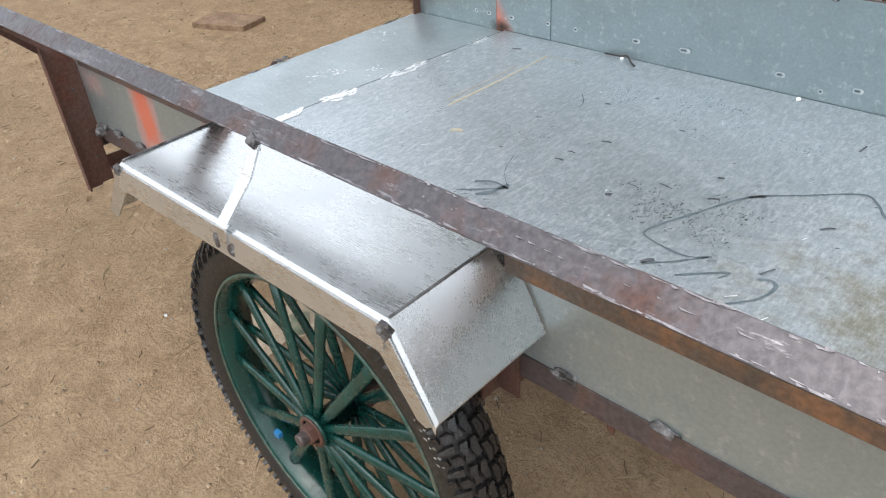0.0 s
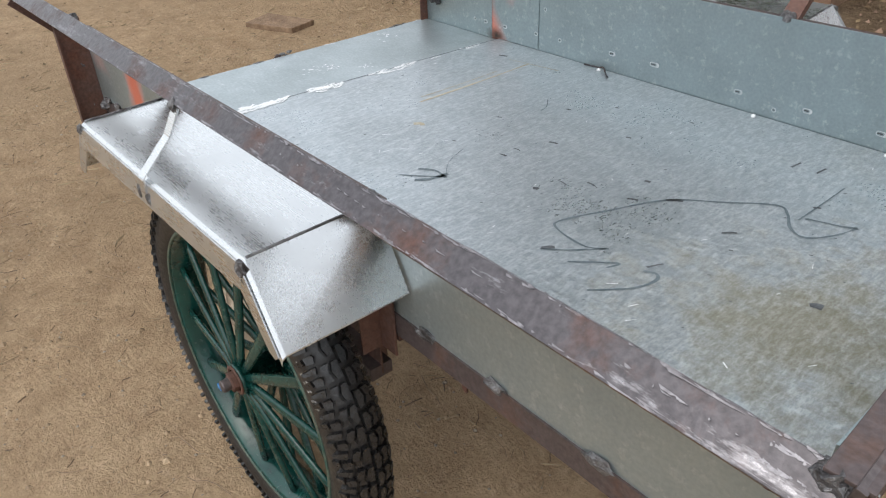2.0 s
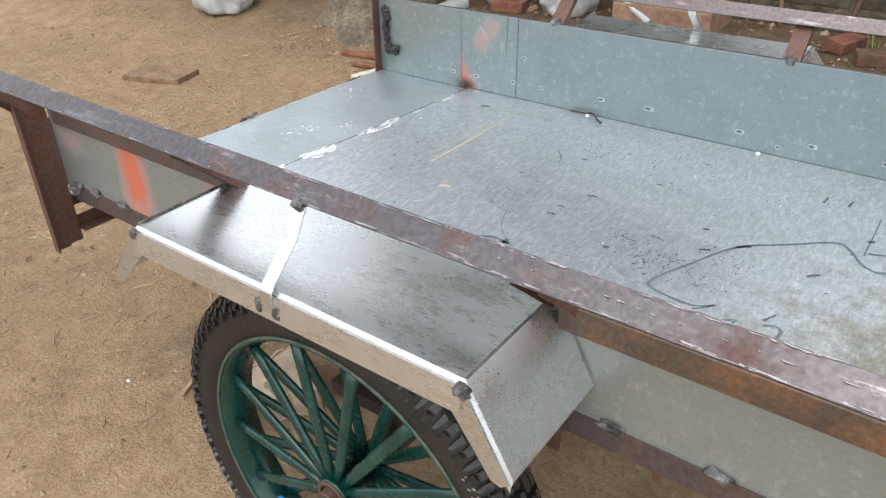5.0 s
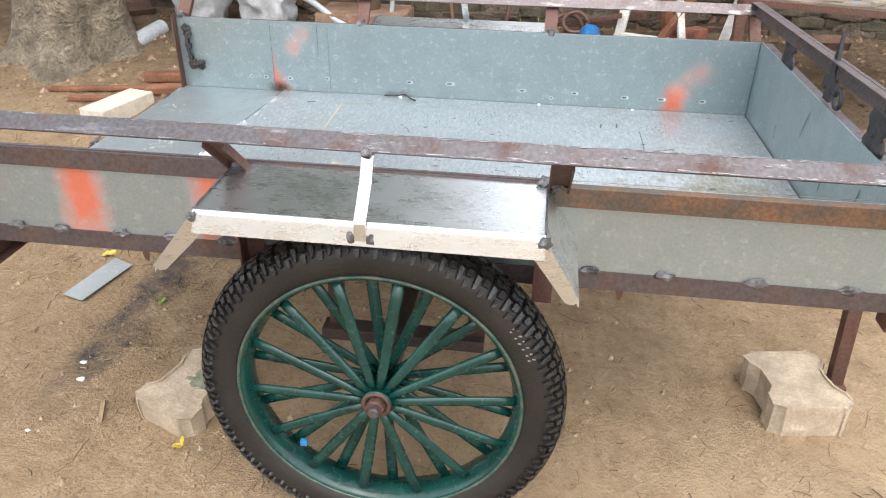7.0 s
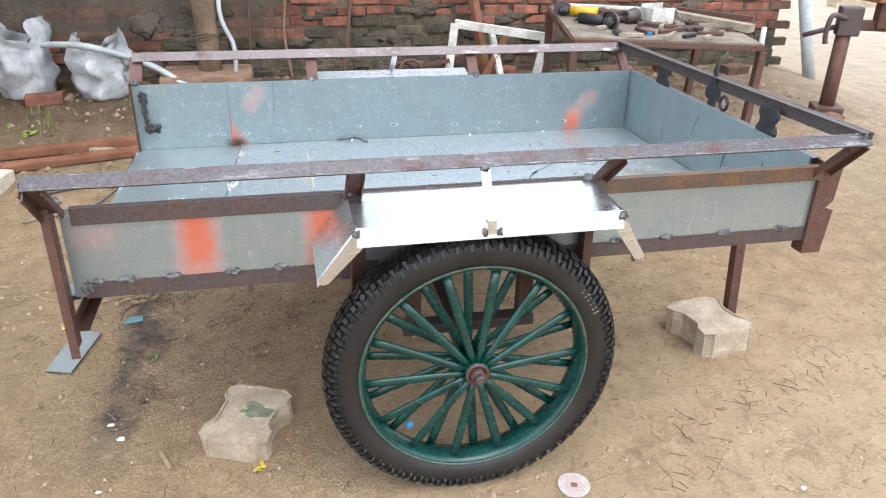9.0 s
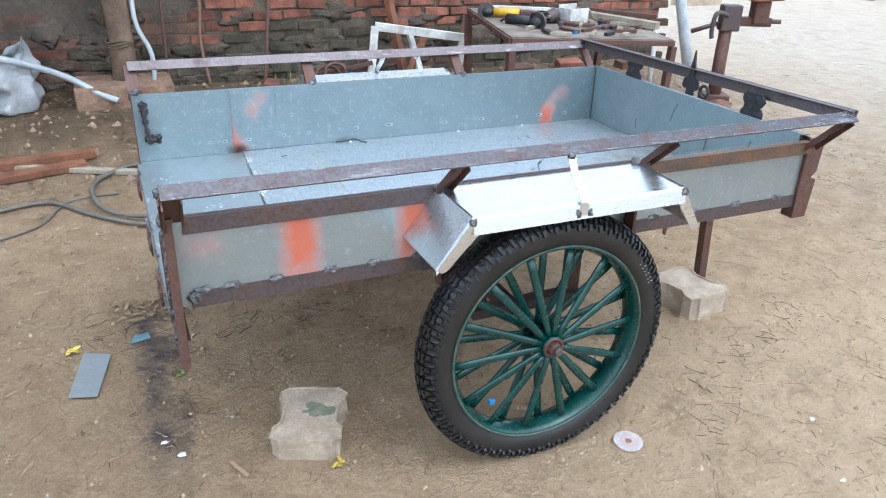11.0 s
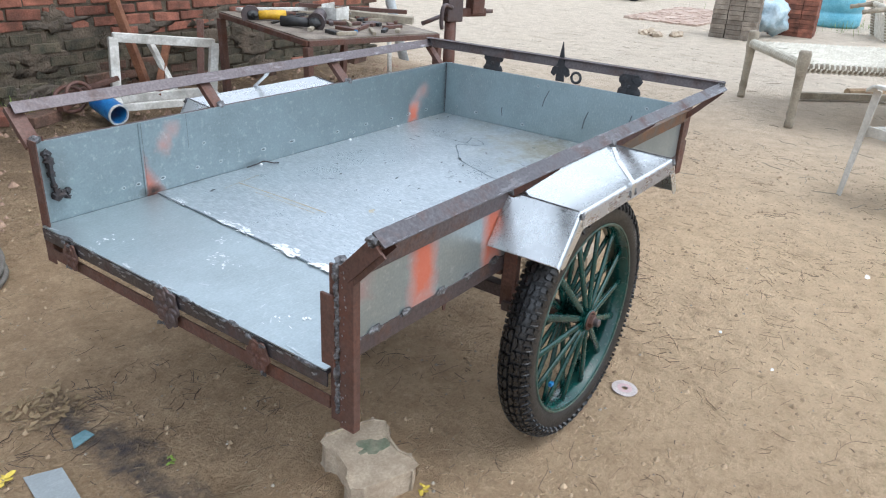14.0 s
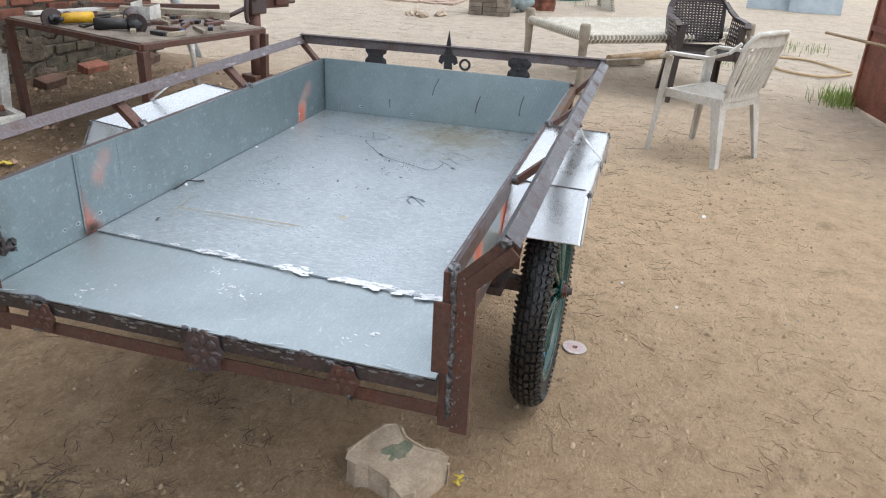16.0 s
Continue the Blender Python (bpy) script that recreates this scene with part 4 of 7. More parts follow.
for y0, z0, y1, z1 in ((0.60, 0.86, 0.63, 0.78), (0.84, 0.74, 0.835, 0.70), (0.40, 0.80, 0.42, 0.72), (0.20, 0.82, 0.215, 0.73)):
    a, b = Vector((LEN1 - 0.001, y0, z0)), Vector((LEN1 - 0.001, y1, z1))
    part("dark_streak", ribbon(B(), [a, (a + b) / 2 + Vector((0, 0.004, 0)), b], 0.005, (-1, 0, 0), 0.0008), MARK_BLACK, front_wall)
part("corner_joint", ribbon(B(), [(LEN1 - 0.001, WIDE - 0.006, z_) for z_ in (0.66, 0.74, 0.82, 0.898)], 0.006, (-1, 0, 0), 0.0015), MARK_BLACK, front_wall)
for x_, z0, z1 in ((-0.657, 0.66, 0.898), (-0.487, 0.78, 0.898)):
    part("sheet_joint", ribbon(B(), [(x_, WIDE, z0), (x_ + 0.001, WIDE, (z0 + z1) / 2), (x_, WIDE, z1)], 0.0016, (0, -1, 0), 0.0042), MARK_BLACK, side_far)
part("bent_wire", hose(B(), [(-0.25, 1.165, BED + 0.004), (-0.20, 1.165, BED + 0.006), (-0.175, 1.16, BED + 0.012), (-0.15, 1.14, BED + 0.005), (-0.13, 1.125, BED + 0.004)], 0.0025, 5, 6), BLACK_IRON, floor_main)
for x_ in (-0.19, 0.30, 0.62):
    part("rivet", lump(B(), (x_, 1.158, BED + 0.003), (0.007, 0.007, 0.005), x_, 0.1, 1), MARK_WHITE, floor_main)


# mudguards
def mudguard(name="mudguard"):
    """Folded bright sheet over the wheel: flat top, two sloping flaps, a turned-down lip. Built on the near side, y from 0 to -0.225."""
    t = 0.0025
    x0, x1, f, fl = -0.315, 0.328, 0.075, 0.094
    yo = -0.224
    zt_in, zt_out, zl = 0.876, 0.872, 0.748
    bm = B()
    def skin(dz, inset):
        pts = []
        for x, zi, zo in ((x0 - fl, zl, zl), (x0, zt_in, zt_out), (x1, zt_in, zt_out), (x1 + f - 0.005, zl, zl)):
            pts.append([bm.verts.new((x, -0.004, zi - dz)), bm.verts.new((x, yo + 0.008, zo - dz)), bm.verts.new((x, yo + 0.002, zo - dz - 0.004)), bm.verts.new((x, yo, zo - dz - 0.012))])
        return pts
    top, low = skin(0.0, 0), skin(t, 0)
    for sk in (top, low):
        for a, b in zip(sk, sk[1:]):
            for k in range(3):
                bm.faces.new((a[k], a[k + 1], b[k + 1], b[k]))
    for i in (0, 3):
        for k in range(3):
            bm.faces.new((top[i][k], top[i][k + 1], low[i][k + 1], low[i][k]))
    for i in range(3):
        for k in (0, 3):
            bm.faces.new((top[i][k], top[i + 1][k], low[i + 1][k], low[i][k]))
    guard = part(name, bm, ZINC_BRIGHT, cart, "bright folded galvanised mudguard")
    # turned-down lip along the outer edge and down the flaps
    bm = B()
    lip = 0.036
    prism(bm, ((x0 + 0.001, 0.0), (x1 - 0.001, 0.0), (x1 + 0.001, -lip), (x0 - 0.001, -lip)), (0, yo - 0.001, zt_out - 0.006), (1, 0, 0), (0, 0.215, 0.977), (0, 0.0022, 0))
    part("lip", bm, ZINC_BRIGHT, guard)
    for sgn, xa in ((-1, x0), (1, x1)):
        bm = B()
        e = f - 0.005 if sgn > 0 else fl
        prism(bm, ((xa, zt_out - 0.004), (xa + sgn * e, zl + 0.002), (xa + sgn * e - sgn * 0.012, zl - 0.008), (xa + sgn * e - sgn * 0.026, zl - 0.004), (xa - sgn * 0.022, zt_out - lip)), (0, yo - 0.003, 0), (1, 0, 0), (0, 0, 1), (0, 0.002, 0))
        part("flap_lip", bm, ZINC_BRIGHT, guard)
        part("fold_seam", pipe(B(), [(xa, -0.01, zt_in + 0.001), (xa, yo + 0.01, zt_out + 0.0015)], 0.0022, 6), WELD, guard)
        part("corner_weld", lump(B(), (xa, yo, zt_out - 0.012), (0.012, 0.007, 0.012), sgn, 0.4), WELD, guard)
    bm = B()
    pts = [(0.0, -0.146, 0.972), (0.0, -0.170, 0.93), (0.0, yo - 0.004, 0.874), (0.0, yo - 0.005, 0.83)]
    for a, b in zip(pts, pts[1:]):
        beam(bm, a, b, 0.022, 0.004, (0, -0.8, 0.6), 0.001)
    part("strap", bm, ZINC_BRIGHT, guard, "bright steel strap welded to the rail")
    for dx in (-0.016, 0.018):
        part("strap_weld", lump(B(), (dx, yo - 0.004, 0.842), (0.009, 0.005, 0.013), dx * 90, 0.4), WELD, guard)
    part("strap_weld", lump(B(), (0.0, -0.147, 0.974), (0.013, 0.008, 0.012), 7, 0.4), WELD, guard)
    return guard


guard_near = mudguard()
guard_far = copy_thing(guard_near, Matrix())
guard_far.matrix_basis = Matrix.Translation((0.012, WIDE, 0.016)) @ Matrix.Translation((0, 0.224, 0.872)) @ Matrix.Rotation(radians(7), 4, "X") @ Matrix.Translation((0, -0.224, -0.872)) @ Matrix.Rotation(math.pi, 4, "Z")

# wheels: the tyre, the green pressed rim with two rows of flat spokes, the hub
HUB_Z, TYRE_R, WHEEL_Y = 0.397, 0.397, -0.104


def wheel():
    turn = pose(0, WHEEL_Y, HUB_Z, 90, 0, 0)  # axis z of the lathe points to -y
    hw = 0.045
    rim = part("wheel", lathe(B(), ((0.318, hw - 0.008), (0.311, hw - 0.004), (0.304, hw - 0.010), (0.301, hw - 0.020), (0.295, hw - 0.030), (0.292, 0.0), (0.295, -hw + 0.030), (0.301, -hw + 0.020), (0.304, -hw + 0.01), (0.311, -hw + 0.004), (0.318, -hw + 0.008), (0.306, -hw + 0.022), (0.299, 0), (0.306, hw - 0.022)), 96, turn, True), GREEN, cart, "dark green painted spoked wheel", True)
    part("rim_edge", lathe(B(), ((0.3185, hw - 0.006), (0.315, hw - 0.0015), (0.3095, hw - 0.003), (0.312, hw - 0.008)), 96, turn, True), GREEN_CHIP, rim, "chipped rim edge", True)
    prof = []
    for i in range(25):
        a = math.pi * (i / 24) - math.pi / 2
        r = 0.345 + 0.052 * math.cos(a) ** 0.62 if math.cos(a) > 0 else 0.345
        prof.append((r, (hw + 0.002) * math.sin(a) ** 1))
    prof = [(0.312, -hw + 0.006)] + prof + [(0.312, hw - 0.006), (0.30, 0)]
    part("tyre", lathe(B(), prof, 128, turn, True), RUBBER, rim, "black rubber tyre", True)
    bm = B()
    n = 64

    def block(pts, h):
        """Tread lug from (angle step, degrees round the tyre's section) corners, proud by h."""
        lo, hi = [], []
        sc, qc = sum(p[0] for p in pts) / len(pts), sum(p[1] for p in pts) / len(pts)
        for s, q in pts:
            s, q = sc + (s - sc) * 0.80, qc + (q - qc) * 0.84
            a, q = 2 * math.pi * s / n, radians(q)
            rr, w = 0.345 + 0.052 * max(0.0, math.cos(q)) ** 0.62, (hw + 0.002) * math.sin(q)
            for lst, up in ((lo, -0.002), (hi, h)):
                r = rr + up * math.cos(q * 0.8)
                lst.append(bm.verts.new(turn @ Vector((r * math.cos(a), r * math.sin(a), w + up * math.sin(q * 0.8)))))
        bm.faces.new(hi)
        for i in range(len(lo)):
            j = (i + 1) % len(lo)
            bm.faces.new((lo[i], lo[j], hi[j], hi[i]))
    for k in range(n):
        for sg in (-1, 1):
            o = k + (0.5 if sg > 0 else 0)
            block([(o, sg * 2), (o + 0.93, sg * 2), (o + 0.93, sg * 13), (o + 0.46, sg * 19), (o, sg * 13)], 0.0118)
            block([(o, sg * 16.5), (o + 0.46, sg * 22.5), (o + 0.93, sg * 16.5), (o + 0.93, sg * 32), (o + 0.64, sg * 37), (o + 0.32, sg * 31), (o, sg * 35)], 0.0115)
            block([(o + 0.02, sg * 38), (o + 0.30, sg * 34.5), (o + 0.47, sg * 38), (o + 0.45, sg * 58), (o + 0.06, sg * 55)], 0.0105)
            block([(o + 0.56, sg * 41), (o + 0.92, sg * 37), (o + 0.94, sg * 62), (o + 0.80, sg * 77), (o + 0.62, sg * 72)], 0.010)
            block([(o + 0.07, sg * 59), (o + 0.43, sg * 62), (o + 0.36, sg * 83), (o + 0.13, sg * 80)], 0.008)
    tagged(part("tread", bm, TREAD, rim, "blocky black tread"), kind="stuff")
    bm = B()
    r = random.Random(9)
    for i in range(420):
        a = 2 * math.pi * r.random()
        w = r.choice((-1, 1)) * r.uniform(0.03, 0.046)
        rr = 0.352 + 0.052 * max(0.0, 1 - (w / (hw + 0.002)) ** 2) ** 0.31
        p, q = rr, rr + r.uniform(0.004, 0.009)
        d = Vector((math.cos(a), math.sin(a), 0.6 * (1 if w > 0 else -1)))
        base = Vector((p * math.cos(a), p * math.sin(a), w))
        tip, sd = base + d * (q - p), Vector((-math.sin(a), math.cos(a), 0)) * 0.0008
        bm.faces.new([bm.verts.new(turn @ z) for z in (base - sd, base + sd, tip)])
        bm.faces.new([bm.verts.new(turn @ z) for z in (base - Vector((0, 0, 0.0008)), base + Vector((0, 0, 0.0008)), tip)])
    tagged(part("rubber_hairs", bm, RUBBER, rim), kind="stuff")
    # spokes: flattened bars, broad at the rim, in an outer and an inner row
    def spoke_mesh(row):
        bm = B()
        secs = []
        for s in np.linspace(0, 1, 7):
            r_ = 0.026 + s * (0.297 - 0.026)
            zc = row * (0.040 - 0.022 * s)
            w = 0.0095 + 0.0030 * math.sin(math.pi * s) + 0.0035 * s ** 3
            t_ = 0.0075 - 0.001 * s
            secs.append([bm.verts.new((r_, w * math.cos(q), zc + t_ * math.sin(q))) for q in np.linspace(0, 2 * math.pi, 8, endpoint=False)])
        for a, b in zip(secs, secs[1:]):
            for i in range(8):
                bm.faces.new((a[i], a[(i + 1) % 8], b[(i + 1) % 8], b[i]))
        bm.faces.new(secs[0])
        bm.faces.new(secs[-1])
        return finish("spoke", bm, GREEN, True)
    for row in (1, -1):
        me = spoke_mesh(row)
        for k in range(14):
            ob = new("spoke", me)
            ob.parent = rim
            ob.matrix_basis = turn @ Matrix.Rotation(2 * math.pi * (k + (0.5 if row < 0 else 0.0)) / 14 + 0.06, 4, "Z")
    part("hub", lathe(B(), ((0, -0.05), (0.026, -0.05), (0.026, 0.045), (0.034, 0.045), (0.034, 0.052), (0.029, 0.055), (0.024, 0.052), (0.0, 0.052)), 32, turn), GREEN, rim, "green hub", True)
    part("hub_ring", lathe(B(), ((0.031, 0.053), (0.033, 0.056), (0.024, 0.057), (0.024, 0.054)), 32, turn, True), RUST_DARK, rim, "", True)
    part("axle_nut", lathe(B(), ((0.0, 0.05), (0.021, 0.05), (0.021, 0.067), (0.018, 0.069), (0, 0.069)), 6, turn), RUST_DARK, rim, "brown axle nut")
    part("axle_end", lathe(B(), ((0.0, 0.06), (0.013, 0.06), (0.013, 0.083), (0.011, 0.086), (0, 0.086)), 16, turn), NUT_RUST, rim, "rusty orange axle end")
    bm = B()
    r = random.Random(2)
    for row in range(2):
        for k in range(6):
            a = radians(38 - k * 2.6 + r.uniform(-0.3, 0.3))
            rr = 0.364 - row * 0.010
            c = turn @ Vector((rr * math.cos(a), rr * math.sin(a), hw + 0.0015))
            box(bm, (c.x - 0.002 - 0.002 * r.random(), c.y - 0.001, c.z - 0.0012), (c.x + 0.002 + 0.002 * r.random(), c.y + 0.001, c.z + 0.0014))
    part("sidewall_mark", bm, DUST_RUBBER, rim, "unreadable chalky sidewall lettering")
    return rim


wheel_near = wheel()
wheel_far = copy_thing(wheel_near, Matrix())
wheel_far.matrix_basis = Matrix.Translation((0.0, WIDE, 0.0)) @ Matrix.Rotation(math.pi, 4, "Z")
part("blue_clip", box(B(), (-0.189, -0.141, 0.233), (-0.172, -0.129, 0.247), None, 0.002), BLUE, wheel_near)

# running gear under the bed
part("axle", beam(B(), (0, -0.06, HUB_Z), (0, WIDE + 0.06, HUB_Z), 0.045, 0.045, UP, 0.003), STEEL, cart, "square steel axle")
for y in (0.05, WIDE - 0.05):
    for x in (-0.155, 0.175):
        part("axle_hanger", angle_iron(B(), (x, y, 0.43), (x, y, 0.65), (1, 0, 0), (0, 1, 0), 0.04), RUST_DARK, cart)
    part("axle_plate", beam(B(), (-0.17, y, 0.437), (0.215, y, 0.437), 0.05, 0.03, UP, 0.002), STEEL, cart)
for x in (-0.315, 0.315):
    part("side_bracket", angle_iron(B(), (x, -0.006, 0.60), (x, -0.006, 0.735), (1, 0, 0), (0, -1, 0), 0.042), RUST_DARK, cart)
    part("outrigger", beam(B(), (x + 0.02, 0.004, 0.63), (x + 0.02, 0.15, 0.63), 0.03, 0.025, UP, 0.002), RUST_DARK, cart)
    part("cross_member", beam(B(), (x, 0.04, 0.628), (x, WIDE - 0.04, 0.628), 0.04, 0.03, UP, 0.002), STEEL, cart)
for x in (-0.65, 0.62, 0.98):
    part("cross_member", beam(B(), (x, 0.04, 0.632), (x, WIDE - 0.04, 0.632), 0.04, 0.03, UP, 0.002), STEEL, cart)
for x in (-0.57, 0.50):
    part("cut_tab", prism(B(), ((-0.01, 0), (0.01, 0), (0.004, -0.035), (-0.004, -0.03)), (x, 0.012, 0.641), (1, 0, 0), (0, 0, 1), (0, 0.004, 0)), RUST_DARK, cart)
part("draw_beam", beam(B(), (0.3, 0.58, 0.60), (1.30, 0.58, 0.60), 0.05, 0.05, UP, 0.003), RUST_DARK, cart)
bm = B()
prism(bm, ((-0.019, -0.019), (0.019, -0.019), (0.019, 0.019), (-0.019, 0.019)), (1.235, 0.58, 0.59), (1, 0, 0), (0, 1, 0), (0.03, -0.01, -0.575))
leg_ob = part("prop_leg", bm, RUST_DARK, cart, "square tube prop leg with bolt holes")
part("leg_foot", box(B(), (1.243, 0.535, 0.008), (1.29, 0.60, 0.03), None, 0.003), RUST_DARK, leg_ob)
part("bolt_hole", lathe(B(), ((0, 0), (0.007, 0), (0.007, 0.002), (0, 0.002)), 12, pose(1.250, 0.557, 0.32, 90, 0, 0)), BLACK, leg_ob)


# ---- round the cart on the ground ----
def gz(x, y):
    return ground_height(x, y)


def paver(x, y, turn, tilt, label, h=0.085, seed=0, scale=1.0):
    """Dog-bone interlocking concrete paving block, chipped."""
    half = [(0.078, 0.128), (0.104, 0.106), (0.106, 0.068), (0.086, 0.038), (0.086, -0.038), (0.106, -0.068), (0.104, -0.106), (0.078, -0.128)]
    pts = [(a * scale, b * scale) for a, b in half] + [(-a * scale, -b * scale) for a, b in half]
    bm = B()
    prism(bm, pts, (0, 0, 0), (1, 0, 0), (0, 1, 0), (0, 0, h))
    bmesh.ops.triangulate(bm, faces=[f for f in bm.faces if len(f.verts) > 4])
    bmesh.ops.bevel(bm, geom=[e for e in bm.edges if e.calc_face_angle(0) > 0.5], offset=0.006, segments=2, affect="EDGES")
    bmesh.ops.subdivide_edges(bm, edges=[e for e in bm.edges if e.calc_length() > 0.05], cuts=3, use_grid_fill=True)
    for w in bm.verts:
        w.co += Vector((noise.noise(w.co * 22 + Vector((seed, 0, 0))), noise.noise(w.co * 22 + Vector((0, seed, 5))), noise.noise(w.co * 12 + Vector((9, 0, seed))))) * 0.005
    ob = solo("paving_block", bm, CONCRETE, label, "paving block", "loose paving blocks")
    ob.matrix_world = pose(x, y, gz(x, y) - 0.006, tilt, 0, turn)
    return ob


block_a = paver(-0.635, 0.215, -22, 3, "grey dog-bone concrete block with green paint stain on soil", 0.085, 1)
part("paint_stain", lump(B(), (0.015, 0.02, 0.0835), (0.055, 0.034, 0.004), 3, 0.6, 3), MOSS, block_a, "dried green paint")
paver(1.115, 0.475, 8, -2, "pale grey dog-bone concrete block beside the prop leg", 0.10, 5, 1.06)

disc = solo("cutting_disc", lathe(B(), ((0.011, 0.0), (0.047, 0.0), (0.047, 0.003), (0.011, 0.003)), 40, None, True), DISC, "worn pinkish abrasive cutting disc lying on soil", "cutting disc")
disc.matrix_world = pose(0.292, -0.208, gz(0.292, -0.208) + 0.004, 3, -2, 20)
part("disc_label", lathe(B(), ((0.013, 0.0032), (0.027, 0.0032), (0.027, 0.0036), (0.013, 0.0036)), 32, None, True), DISC_HUB, disc, "faded red printed label")

bm = B()
prism(bm, ((-1.294, 0.953), (-1.202, 0.91), (-1.254, 0.651), (-1.344, 0.679)), (0, 0, 0.012), (1, 0, 0), (0, 1, 0), (0, 0, 0.002))
solo("sheet_offcut", bm, galvanised("galvanised_offcut", base=(0.44, 0.475, 0.485), rough=0.42, metal=0.65), "dull galvanised sheet offcut lying on soil", "sheet metal")
bm = B()
prism(bm, ((0, 0), (0.075, 0.015), (0.07, 0.06), (0.02, 0.055)), (-1.135, 0.965, gz(-1.1, 0.99) + 0.006), (1, 0, 0), (0, 1, 0), (0, 0, 0.003))
solo("plastic_shard", bm, plain("dull_teal_plastic", (0.09, 0.19, 0.22), (0.18, 0.30, 0.33), 12, 0.5), "pale blue torn plastic scrap on oily soil", "plastic scrap")


def leaf_scrap(x, y, size, material, label, seed):
    bm = B()
    for i in range(5):
        a = i * 1.3 + seed
        c = Vector((x + 0.5 * size * math.cos(a), y + 0.5 * size * math.sin(a), gz(x, y) + 0.006 + 0.004 * i))
        u = Vector((math.cos(a * 2), math.sin(a * 2), 0.3)).normalized() * size * 0.6
        v = Vector((-math.sin(a * 2), math.cos(a * 2), 0.2)).normalized() * size * 0.4
        prism(bm, ((-1, 0), (-0.4, 0.7), (0.5, 0.6), (1, 0), (0.4, -0.6), (-0.5, -0.7)), c, u, v, (0, 0, 0.0015))
    return solo("leaf_scrap", bm, material, label, "leaf", "fallen leaves")


YELLOW_LEAF = plain("yellow_leaf", (0.5, 0.36, 0.04), (0.72, 0.56, 0.10), 20, 0.7)
GREEN_LEAF = plain("fresh_leaf", (0.16, 0.26, 0.04), (0.32, 0.42, 0.08), 20, 0.6)
leaf_scrap(-1.33, 0.98, 0.03, YELLOW_LEAF, "crumpled yellow leaf beside the sheet offcut", 1)
leaf_scrap(-0.60, 0.03, 0.02, YELLOW_LEAF, "small yellow leaf beside the block", 2)
leaf_scrap(-0.98, 0.70, 0.016, GREEN_LEAF, "small green leaf on soil", 3)
leaf_scrap(-2.02, 3.2, 0.05, GREEN_LEAF, "yellow-green leaf on leaf litter", 4)
leaf_scrap(0.9, 3.1, 0.05, YELLOW_LEAF, "yellow leaf on leaf litter", 5)
for i, (x, y, s) in enumerate(((-1.025, 0.26, 0.014), (-1.07, 0.345, 0.011), (0.95, -0.35, 0.010), (-1.05, 0.03, 0.008), (0.8, -0.6, 0.010), (2.0, -0.75, 0.02))):
    solo("paper_scrap", lump(B(), (x, y, gz(x, y) + s * 0.25), (s, s * 0.6, s * 0.3), i, 0.5), MARK_WHITE, "small crumpled white paper scrap on soil", "paper scrap", "paper scraps")
bm = beam(B(), (-0.90, 0.17, 0.010), (-0.86, 0.08, 0.012), 0.012, 0.006, UP, 0.001)
solo("wood_splinter", bm, WOOD, "pale split wood sliver on soil", "wood splinter")

# clutter of straw, twigs and pebbles trodden into the soil
def scatter(name, material, count, build, label, category, seed, region=None):
    r = random.Random(seed)
    bm = B()
    made = 0
    while made < count:
        if region is None:
            x, y = r.uniform(-3.2, 4.2), r.uniform(-1.3, 3.2)
            keep = 0.35 + 0.65 * max(0.0, noise.noise(Vector((x * 1.3, y * 1.3, seed))) + 0.35)
        else:
            x, y = r.uniform(region[0], region[1]), r.uniform(region[2], region[3])
            keep = 1.0
        if r.random() > keep:
            continue
        build(bm, r, x, y)
        made += 1
    return solo(name, bm, material, label, category, kind="stuff")


def straw_bit(bm, r, x, y, long=(0.010, 0.06), thick=0.0011):
    a, L = r.uniform(0, math.pi), r.uniform(*long) * r.uniform(0.4, 1)
    d = Vector((math.cos(a), math.sin(a), 0)) * L / 2
    bend = Vector((-math.sin(a), math.cos(a), 0)) * L * r.uniform(-0.12, 0.12)
    w = thick * r.uniform(0.6, 1.5)
    s = Vector((-math.sin(a), math.cos(a), 0)) * w
    pts = []
    for p in (Vector((x, y, 0)) - d, Vector((x, y, 0)) + bend, Vector((x, y, 0)) + d):
        p.z = gz(p.x, p.y) + 0.002
        pts.append(p)
    rows = [(bm.verts.new(p - s), bm.verts.new(p + Vector((0, 0, w * 1.4))), bm.verts.new(p + s)) for p in pts]
    for p, q in zip(rows, rows[1:]):
        bm.faces.new((p[0], p[1], q[1], q[0]))
        bm.faces.new((p[1], p[2], q[2], q[1]))


def root_bit(bm, r, x, y, long=(0.03, 0.14), thick=0.0008):
    """Thin wandering root or stalk."""
    a, L = r.uniform(0, 2 * math.pi), r.uniform(*long)
    w, rows = thick * r.uniform(0.6, 1.6), []
    for k in range(6):
        s = Vector((-math.sin(a), math.cos(a), 0)) * w
        p = Vector((x, y, gz(x, y) + 0.0015))
        rows.append((bm.verts.new(p - s), bm.verts.new(p + Vector((0, 0, w * 1.5))), bm.verts.new(p + s)))
        a += r.gauss(0, 0.35)
        x, y = x + L / 5 * math.cos(a), y + L / 5 * math.sin(a)
    for p, q in zip(rows, rows[1:]):
        bm.faces.new((p[0], p[1], q[1], q[0]))
        bm.faces.new((p[1], p[2], q[2], q[1]))


